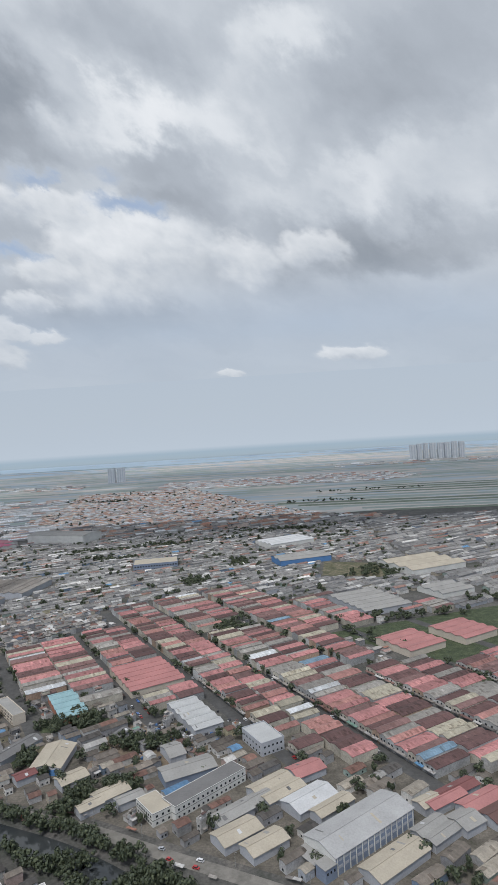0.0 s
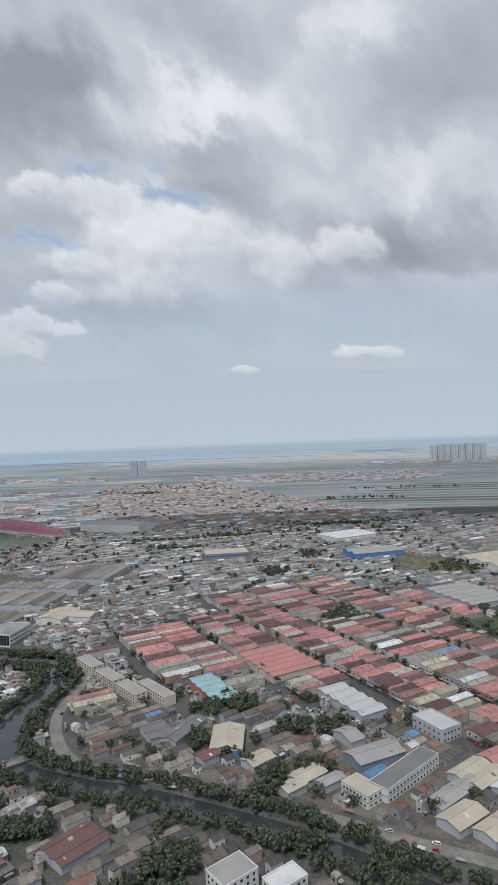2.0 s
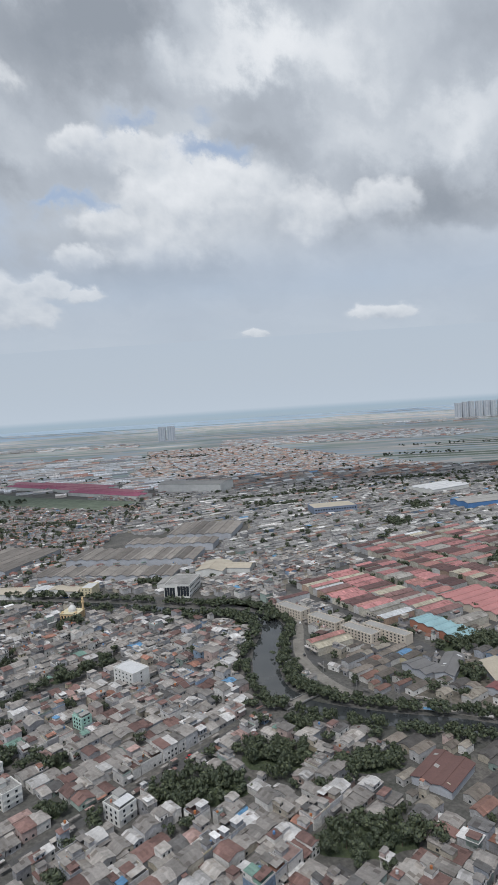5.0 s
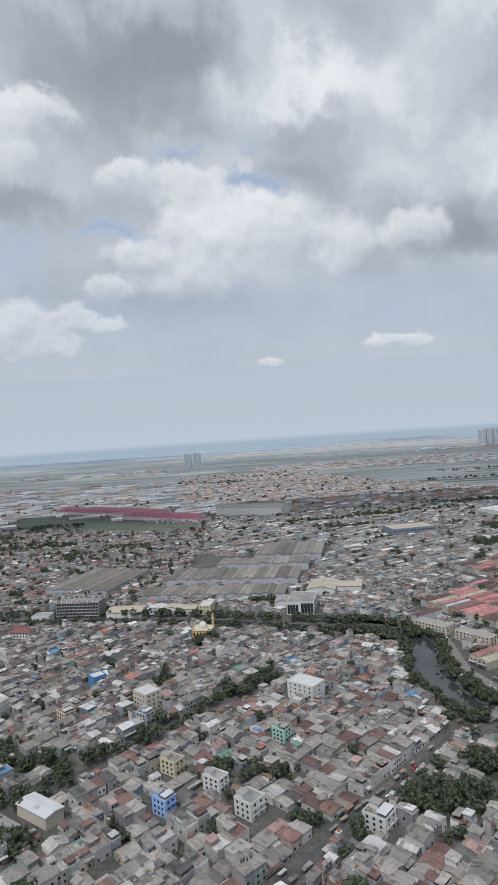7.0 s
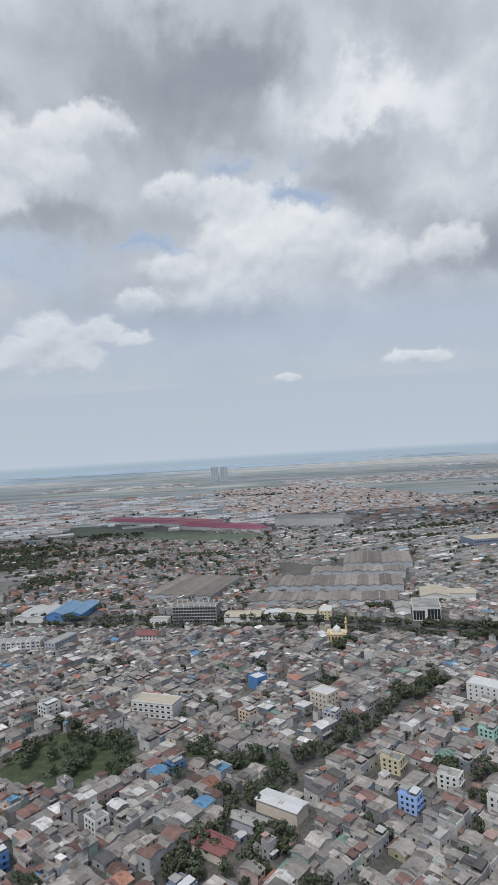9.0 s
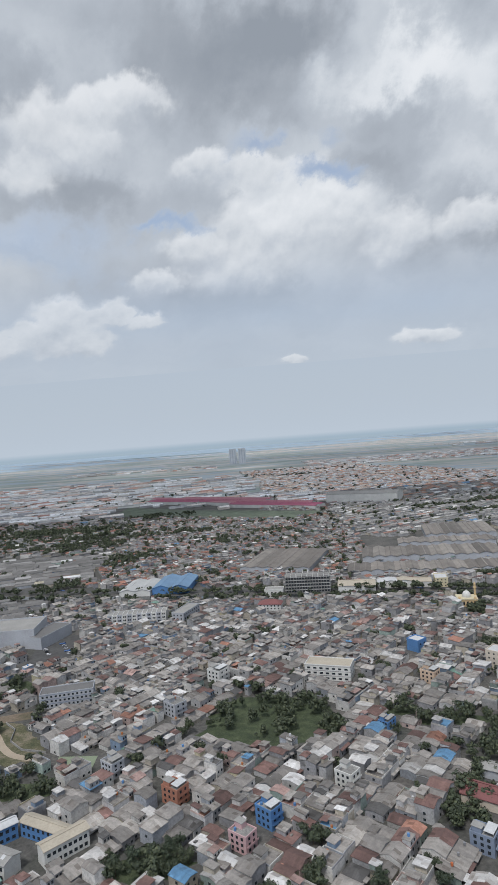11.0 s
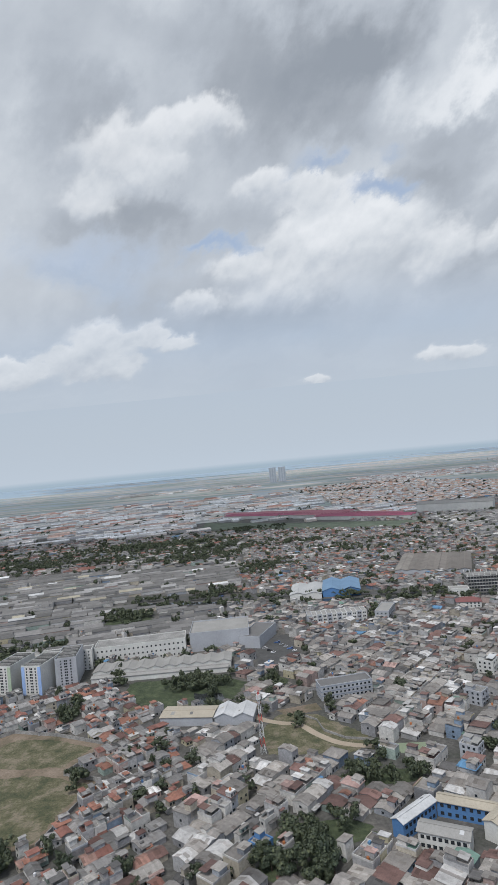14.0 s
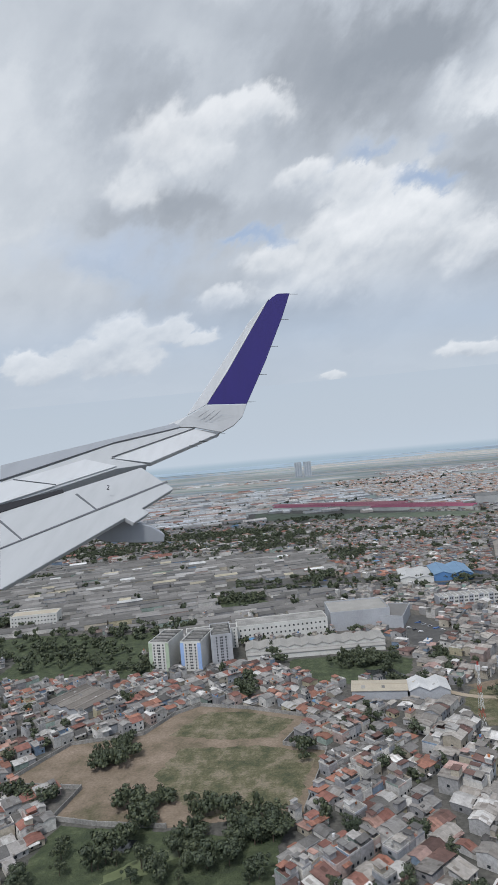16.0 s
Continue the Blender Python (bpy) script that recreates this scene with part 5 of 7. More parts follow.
def ragged(poly, amount, seed):
    """The outline with an uneven edge, as grass and earth have it."""
    rng, out = random.Random(seed), []
    for (x0, y0), (x1, y1) in zip(poly, poly[1:] + poly[:1]):
        n = max(1, int(math.hypot(x1 - x0, y1 - y0) / 1.6))
        for k in range(n):
            out.append((x0 + (x1 - x0) * k / n + rng.gauss(0, amount), y0 + (y1 - y0) * k / n + rng.gauss(0, amount)))
    return out


def sheet(name, label, poly, z, mat, category, blocked=True, rag=0.45):
    g = Geo()
    edge = ragged(poly, rag, len(label)) if mat in ("grass", "thicket", "algae", "meadow", "water") else poly
    g.add([(x, y, z) for x, y in edge], [tuple(range(len(edge)))])
    if blocked:
        block_poly(poly)
    return tagged(g.put(name, [mat]), label, category, kind="structure")


def yard_wall(pts, h=1.3, mat="concrete"):
    e = tagged(empty("yard_wall"), "pale weathered concrete boundary wall", "wall", "boundary walls")
    for (x0, y0), (x1, y1) in zip(pts, pts[1:]):
        L, a = math.hypot(x1 - x0, y1 - y0), math.atan2(y1 - y0, x1 - x0)
        n = max(1, round(L / 6))
        for k in range(n):
            g = Geo()
            at = (x0 + (x1 - x0) * (k + 0.5) / n, y0 + (y1 - y0) * (k + 0.5) / n, 0, a)
            g.box(-L / n / 2, L / n / 2, -0.12, 0.12, 0, h, at)
            g.box(-L / n / 2, -L / n / 2 + 0.3, -0.17, 0.17, 0, h + 0.12, at)
            g.put("wall_panel", [mat], e)


sheet("ground_lot", "dusty yards of packed earth between the sheds", [(-132, 240), (-95, 224), (-62, 212), (-30, 195), (20, 170), (95, 170), (95, 240), (0, 268), (-60, 285), (-125, 290)], 0.02, "yard", "lot", False)
sheet("ground_lot", "bare brown earth lot with tyre tracks", LOT, 0.03, "earth", "lot")
sheet("ground_lot", "weedy grass on the open lot", [(-640, 216), (-612, 214), (-606, 212), (-594, 206), (-602, 177), (-630, 176), (-646, 199)], 0.06, "grass", "lot")
sheet("ground_lot", "strip of weeds below the lot wall", [(-646, 226), (-634, 244), (-618, 241), (-600, 232), (-608, 219), (-630, 221)], 0.06, "grass", "lot")
yard_wall(LOT[4:9] + [(-605, 213.5), (-590.6, 207.7), (-599.6, 175)])
yard_wall([(-694, 201), (-687, 214), (-681, 224), (-668, 226), (-655.6, 228)])
yard_wall([(-637, 172), (-657, 175), (-671, 179), (-667.6, 194.4), (-694, 199)])
sheet("ground_lot", "marshy green ground beside the ponds", [(-675, 140), (-608, 140), (-606, 163), (-632, 170), (-657, 174), (-668, 176)], 0.05, "thicket", "lot")
sheet("pond", "small still pond in the marsh", [(-652, 169), (-644, 167), (-646, 163), (-653, 164)], 0.09, "water", "pond", False)
sheet("pond", "pale algae-covered pool", [(-646, 158), (-636, 163), (-624, 165), (-620, 162), (-632, 159.5), (-640, 154), (-650, 152)], 0.09, "algae", "pond", False)
sheet("ground_lot", "grassy building plot with a dirt track", [(-535, 217), (-538, 236), (-531, 248), (-517, 246), (-499, 224), (-499, 215), (-510, 214)], 0.04, "grass", "lot")
g = Geo()
ribbon(g, smooth([(-545, 252), (-537, 244), (-530, 240), (-524, 238), (-517, 228), (-510, 221), (-500, 217)]), 2.8, 0.08)
tagged(g.put("track", ["track_earth"]), "curved pale dirt track across the plot", "path", kind="structure")
yard_wall([(-523, 246), (-517, 240), (-515, 231), (-508, 224), (-498, 221)], 0.8)
sheet("ground_lot", "brown earth yard", [(-532, 252), (-516, 256), (-514, 249), (-528, 246)], 0.045, "earth", "lot")
sheet("sports_court", "faded green sports court", [(-492.5, 218), (-478.4, 217), (-478.3, 209.7), (-491.5, 211.2)], 0.06, "court_green", "court")
sheet("ground_lot", "overgrown green hollow", [(-600, 296), (-560, 296), (-545, 285), (-552, 262), (-585, 262), (-602, 280)], 0.04, "thicket", "lot")
sheet("pond", "dark pond under the trees", [(-568, 276), (-556, 274), (-553, 265), (-566, 263)], 0.09, "water", "pond", False)
sheet("ground_lot", "green thicket between the houses", [(-446, 224), (-430, 256), (-398, 250), (-390, 222), (-420, 212)], 0.04, "thicket", "lot")
sheet("ground_lot", "green strip between workshops and factories", [(40, 395), (110, 330), (190, 400), (190, 440)], 0.04, "thicket", "lot")
sheet("ground_lot", "green field by the farmland", [(60, 560), (115, 540), (120, 600), (70, 620)], 0.04, "grass", "lot")
sheet("ground_lot", "scrapyard floor strewn with bales", [(-75, 245), (-35, 240), (-20, 262), (-35, 282), (-75, 282)], 0.035, "earth", "lot", False)
sheet("ground_lot", "green meadow by the apartment towers", [(-745, 290), (-680, 292), (-672, 330), (-680, 360), (-745, 350)], 0.04, "thicket", "lot")
sheet("ground_lot", "wide meadow before the magenta-roofed complex", [(-640, 900), (-500, 800), (-380, 740), (-330, 790), (-520, 900), (-640, 1000)], 0.05, "meadow", "lot")
sheet("parking_lot", "wide asphalt forecourt of the mall", [(-545, 352), (-525, 352), (-520, 310), (-540, 300)], 0.05, "asphalt", "road")

# scrap bales in the yard
rb = random.Random(4)
g = Geo()
for k in range(420):
    x, y, q = rb.gauss(-42, 12), rb.gauss(268, 7), rb.uniform(0.25, 0.8)
    g.box(-q, q, -q * 0.7, q * 0.7, 0, q * rb.uniform(0.6, 1.6), (x, y, 0.03, rb.uniform(0, 3)))
tagged(g.put("scrap_bales", ["scrap"]), "heaps of baled white and dark scrap", "scrap", kind="stuff")

# ---- far landmarks
for x, y, w, d, n, k in ((-400, 868, 150, 26, 2, "magenta_roof"), (-420, 905, 175, 26, 2, "pink_roof"), (-470, 945, 190, 24, 2, "magenta_roof"), (-480, 985, 180, 24, 2, "pink_roof"), (-560, 1005, 110, 24, 2, "magenta_roof"), (-560, 1040, 120, 22, 1, "pink_roof")):
    hall("factory", "long factory hall with a magenta sheet roof", x, y, w, d, -36, 5, 1.5, k, "wall_white", n, category="factory")
hall("factory", "pale grey hangar with a low roof", -273, 862, 100, 40, -24, 13, 2, "roof_grey", "wall_white", category="hangar")
for x, w, n in ((-534, 26, 3), (-500, 27, 3)):
    e = blockhouse("tower_block", "pale high-rise apartment slab", x + w / 2, 2250, w, 22, 0, 52, "tower_white", "concrete", category="tower block", parapet=1.5)
    for k in range(n):
        g = Geo()
        g.box(-w / 2 + w * (k + 0.35) / n, -w / 2 + w * (k + 0.65) / n, -11.3, -10.9, 0, 51)
        g.put("window_strip", ["tower_dark"], e)
for i, (x, w, h) in enumerate(((684, 24, 62), (713, 18, 66), (738, 18, 67), (764, 24, 67), (795, 22, 66), (822, 20, 66), (850, 22, 68), (880, 20, 66))):
    e = blockhouse("tower_block", "pale high-rise apartment tower by the coast", x + w / 2, 2570 - i * 6, w, 20, 0, h, "tower_white", "concrete", category="tower block", parapet=1.5)
    for k in range(2):
        g = Geo()
        g.box(-w / 2 + w * (k + 0.3) / 2, -w / 2 + w * (k + 0.62) / 2, -10.3, -9.9, 0, h - 1)
        g.put("window_strip", ["tower_dark"], e)
# strips of farmland, dykes and roads, with the coast road
rf = random.Random(12)
FIELD = ["field_a", "field_b", "field_c", "field_d", "field_e"]
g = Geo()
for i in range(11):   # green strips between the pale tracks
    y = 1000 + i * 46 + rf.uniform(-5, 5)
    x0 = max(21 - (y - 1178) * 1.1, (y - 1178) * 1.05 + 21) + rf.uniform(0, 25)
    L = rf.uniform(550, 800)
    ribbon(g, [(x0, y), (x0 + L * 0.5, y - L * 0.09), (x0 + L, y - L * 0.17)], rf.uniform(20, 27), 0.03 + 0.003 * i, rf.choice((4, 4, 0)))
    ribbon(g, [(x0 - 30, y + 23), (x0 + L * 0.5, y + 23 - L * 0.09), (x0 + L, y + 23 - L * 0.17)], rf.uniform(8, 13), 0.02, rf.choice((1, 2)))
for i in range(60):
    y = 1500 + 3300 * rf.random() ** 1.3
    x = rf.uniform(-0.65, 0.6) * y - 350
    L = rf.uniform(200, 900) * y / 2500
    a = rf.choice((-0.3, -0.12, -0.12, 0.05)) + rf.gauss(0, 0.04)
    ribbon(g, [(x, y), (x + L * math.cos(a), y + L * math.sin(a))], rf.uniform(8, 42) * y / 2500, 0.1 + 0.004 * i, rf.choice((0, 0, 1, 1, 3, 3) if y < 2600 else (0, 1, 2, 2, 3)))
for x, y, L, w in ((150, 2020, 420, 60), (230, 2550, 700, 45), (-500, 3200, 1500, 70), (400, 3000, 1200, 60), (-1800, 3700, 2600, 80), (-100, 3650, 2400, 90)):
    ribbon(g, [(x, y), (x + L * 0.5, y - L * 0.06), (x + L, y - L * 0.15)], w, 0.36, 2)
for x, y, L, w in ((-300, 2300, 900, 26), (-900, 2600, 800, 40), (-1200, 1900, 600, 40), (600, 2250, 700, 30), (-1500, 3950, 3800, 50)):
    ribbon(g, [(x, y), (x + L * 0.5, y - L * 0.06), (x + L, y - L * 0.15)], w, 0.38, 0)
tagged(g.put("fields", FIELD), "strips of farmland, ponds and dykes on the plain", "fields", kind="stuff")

# ---------------------------------------------------------------- rows of shops and workshops with red roofs
UA = radians(29.2)
UN, US = (math.cos(UA), math.sin(UA)), (math.sin(UA), -math.cos(UA))


def uv_place(u, v):
    return u * UN[0] + v * US[0], u * UN[1] + v * US[1]


def shop(seed, w, d):
    """One workshop: ridge from the street to the back; front wall with shutter, windows and canopy."""
    rng = random.Random(seed)
    h, rise = rng.uniform(3.3, 4.6), rng.uniform(0.5, 0.9)
    e = empty("workshop", 0, 0, -500)
    g = Geo()
    g.walls(d, w, h, rise, (0, 0, 0, 0))
    g.put("wall", ["wallred1"], e)
    g = Geo()
    g.gable(d, w, h, rise, 0.12, (0, 0, 0, 0))
    g.put("roof", ["roof1_red"], e)
    g = Geo()
    g.box(d / 2 - 0.05, d / 2 + 0.08, -w * 0.38, w * 0.1, 0, 1.8)
    g.put("shutter", ["steel"], e)
    for k in range(2):
        g = Geo()
        g.box(d / 2 - 0.05, d / 2 + 0.06, -w * 0.33 + k * w * 0.4, -w * 0.33 + k * w * 0.4 + 0.9, 2.3, 3.1)
        g.put("window", ["glass"], e)
    g = Geo()
    g.mono(w * 0.9, 1.3, 1.95, 0.25, 0, (d / 2 + 0.65, 0, 0, math.pi / 2))
    g.put("canopy", ["roof1_south"], e)
    return tagged(e, "two-storey workshop with a low red sheet roof", "workshop", "workshops in rows")


STREETS = [-8, 41, 91, 126, 160, 204, 247, 292, 335]
ENDS = [(-400, -330), (-420, -300), (-425, -278), (-470, -192), (-470, -140), (-470, -120), (-400, -110), (-330, -100)]
SHOPS = {}
shop_wall, shop_roof = Geo(), Geo()
shop_count, street_geo, shop_plots = 0, Geo(), []
rs = random.Random(3)
for i, (v0, v1) in enumerate(ENDS):
    u0, u1 = STREETS[i] + 3.5, STREETS[i + 1] - 3.5
    dep = round((u1 - u0) / 2 - 0.5, 1)
    for side in (0, 1):
        v = v0
        while v < v1:
            w = rs.choice((4.5, 6.0, 7.5))
            if rs.random() < 0.04:
                v += 4
            u = u0 + dep / 2 if side == 0 else u1 - dep / 2
            x, y = uv_place(u, v + w / 2)
            a = UA + (math.pi if side == 0 else 0)
            if clear(x, y, dep * 0.8, w * 0.8, a) and not inside(x, y, [(60, 330), (190, 400), (190, 440), (40, 395)]):
                shop_plots.append((x, y, dep, w, a))
                if y < 335 and shop_count < 230:
                    key = (w, dep, rs.randrange(3))
                    if key not in SHOPS:
                        SHOPS[key] = shop(len(SHOPS), w, dep)
                    copy_thing(SHOPS[key], Matrix.Translation((x, y, 0)) @ Matrix.Rotation(a, 4, "Z"))
                    shop_count += 1
                else:
                    h, rise = rs.uniform(3.3, 4.6), rs.uniform(0.5, 0.9)
                    shop_wall.walls(dep, w, h, rise, (x, y, 0, a))
                    shop_roof.gable(dep, w, h, rise, 0.12, (x, y, 0, a))
            v += w
    for u in (STREETS[i],):
        ribbon(street_geo, [uv_place(u, v0 - 5), uv_place(u, v1 + 10)], 6.5, 0.045)
    block_line([uv_place(STREETS[i], v0 - 5), uv_place(STREETS[i], v1 + 10)], 5)
for q in shop_plots:
    block_rect(*q)
tagged(street_geo.put("road", ["asphalt"]), "worn asphalt streets between the workshop rows", "road", kind="structure")
if shop_wall.v:
    e = tagged(empty("workshop_rows"), "farther rows of workshops with red and brown roofs", "workshops", kind="stuff")
    shop_wall.put("walls", ["wallred"], e)
    shop_roof.put("roofs", ["roof_red"], e)

# ---------------------------------------------------------------- houses


def house(seed, w, d, kind, floors):
    """A town house with its roof, windows, door, canopy and what stands on its roof."""
    rng = random.Random(seed)
    h = 1.75 * floors
    e = empty("house", 0, 0, -500)
    g = Geo()
    if kind == "gable":
        rise = d * rng.uniform(0.10, 0.16)
        g.walls(w, d, h, rise, (0, 0, 0, 0))
    else:
        g.box(-w / 2, w / 2, -d / 2, d / 2, 0, h)
        if floors > 1:
            g.box(-w / 2, w / 2, -d / 2 - 0.06, d / 2 + 0.06, h / 2 - 0.12, h / 2 + 0.12)
    g.put("wall", ["wall1"], e)
    g = Geo()
    if kind == "gable":
        g.gable(w, d, h, rise, 0.25, (0, 0, 0, 0), thick=0.1)
    elif kind == "hip":
        g.hip(w, d, h, d * 0.17, 0.3, (0, 0, 0, 0))
    elif kind == "mono":
        g.mono(w, d, h + 0.05, rng.uniform(0.6, 1.2), 0.35, (0, 0, 0, 0))
    else:
        g.box(-w / 2 + 0.2, w / 2 - 0.2, -d / 2 + 0.2, d / 2 - 0.2, h, h + 0.15)
    g.put("roof", ["roof1_south"] if kind != "flat" else ["concrete"], e)
    if kind == "flat":
        g = Geo()
        for x0, x1, y0, y1 in ((-w / 2, w / 2, -d / 2, -d / 2 + 0.18), (-w / 2, w / 2, d / 2 - 0.18, d / 2), (-w / 2, -w / 2 + 0.18, -d / 2, d / 2), (w / 2 - 0.18, w / 2, -d / 2, d / 2)):
            g.box(x0, x1, y0, y1, h + 0.005, h + 0.55)
        g.put("parapet", ["wall1"], e)
        g = Geo()
        g.box(-w * 0.42, w * 0.05, -d * 0.1, d * 0.42, h + 0.15, h + 1.7)
        g.put("stair_room", ["wall1"], e)
        g = Geo()
        g.mono(w * 0.6, d * 0.6, h + 1.7, 0.2, 0.15, (-w * 0.17, d * 0.15, 0, 0))
        g.put("canopy", ["roof1_south"], e)
    for f in range(floors):
        n = 2 if w < 7 else 3
        for k in range(n):
            x = -w / 2 + w * (k + 0.5) / n
            if f == 0 and k == n - 1:
                g = Geo()
                g.box(x - 0.3, x + 0.3, -d / 2 - 0.05, -d / 2 + 0.1, 0, 1.3)
                g.put("door", ["bark"], e)
                continue
            g = Geo()
            g.box(x - 0.45, x + 0.45, -d / 2 - 0.05, -d / 2 + 0.1, f * 1.75 + 0.55, f * 1.75 + 1.3)
            g.put("window", ["glass"], e)
        if rng.random() < 0.6:
            g = Geo()
            g.box(w / 2 - 0.1, w / 2 + 0.05, -0.6, 0.6, f * 1.75 + 0.55, f * 1.75 + 1.3)
            g.put("window", ["glass"], e)
    if rng.random() < 0.8:   # kitchen lean-to at the back
        ww = w * rng.uniform(0.5, 0.95)
        g = Geo()
        g.box(-ww / 2, ww / 2, d / 2 - 0.05, d / 2 + 1.5, 0, 1.45)
        q = g.put("lean_to", ["wall1"], e)
        g = Geo()
        g.mono(ww, 1.7, 1.46, 0.35, 0.15, (0, d / 2 + 0.75, 0, math.pi))
        g.put("lean_to_roof", ["roof1_south"], q)
    if rng.random() < 0.7:
        g = Geo()
        g.mono(w * 0.9, 1.2, 1.5, 0.25, 0.0, (0, -d / 2 - 0.6, 0, 0))
        g.put("canopy", ["roof1_south"], e)
    if floors > 1 and rng.random() < 0.6:
        g = Geo()
        g.box(-w / 2, w / 2, -d / 2 - 0.7, -d / 2 + 0.02, 1.85, 1.95)
        q = g.put("balcony", ["wall1"], e)
        g = Geo()
        g.box(-w / 2, w / 2, -d / 2 - 0.7, -d / 2 - 0.62, 1.955, 2.5)
        g.put("railing", ["wall1"], q)
    if kind == "flat" or rng.random() < 0.3:
        g = Geo()
        r0, z0 = 0.35, h + (0.15 if kind == "flat" else 0.9)
        ring = [(w * 0.25 + r0 * math.cos(k * 0.785), r0 * math.sin(k * 0.785)) for k in range(8)]
        g.add([(x, y, z0) for x, y in ring] + [(x, y, z0 + 0.7) for x, y in ring] + [(w * 0.25, 0, z0 + 0.85)],
              [(k, (k + 1) % 8, 8 + (k + 1) % 8, 8 + k) for k in range(8)] + [(8 + k, 8 + (k + 1) % 8, 16) for k in range(8)])
        g.put("water_tank", ["orange" if rng.random() < 0.5 else "steel"], e)
    text = {"gable": "small rendered house with a weathered pitched roof", "hip": "rendered house under a hipped tile roof",
            "mono": "narrow house with a lean-to sheet roof", "flat": "tall concrete house with a flat roof terrace"}[kind]
    return tagged(e, text, "house", "town houses")


M["orange"] = plain("orange_plastic", (0.45, 0.12, 0.04), 0.5)
rh = random.Random(8)
HOUSES = {}
WIDTHS = (3.2, 4.3, 5.7)
for w in WIDTHS:
    for j, (kind, fl) in enumerate((("gable", 1), ("gable", 2), ("flat", 3), ("hip", 1), ("mono", 2), ("gable", 2), ("mono", 1), ("flat", 2))):
        HOUSES.setdefault(w, []).append(house(rh.randrange(9999), w, rh.uniform(5.3, 6.1), kind, fl))

walls_geo, glass_geo, tank_geo, roofs, house_count = Geo(), Geo(), Geo(), {}, 0
M["tank"] = varied("water_tanks", [(5, (0.42, 0.15, 0.05)), (3, (0.10, 0.22, 0.42)), (4, (0.5, 0.5, 0.5))], True, rough=0.5, amount=0.2)


def tank(x, y, z, r=0.38):
    ring = [(x + r * math.cos(k * 1.047), y + r * math.sin(k * 1.047)) for k in range(6)]
    tank_geo.add([(p, q, z) for p, q in ring] + [(p, q, z + r * 1.9) for p, q in ring] + [(x, y, z + r * 2.3)],
                 [(k, (k + 1) % 6, 6 + (k + 1) % 6, 6 + k) for k in range(6)] + [(6 + k, 6 + (k + 1) % 6, 12) for k in range(6)])


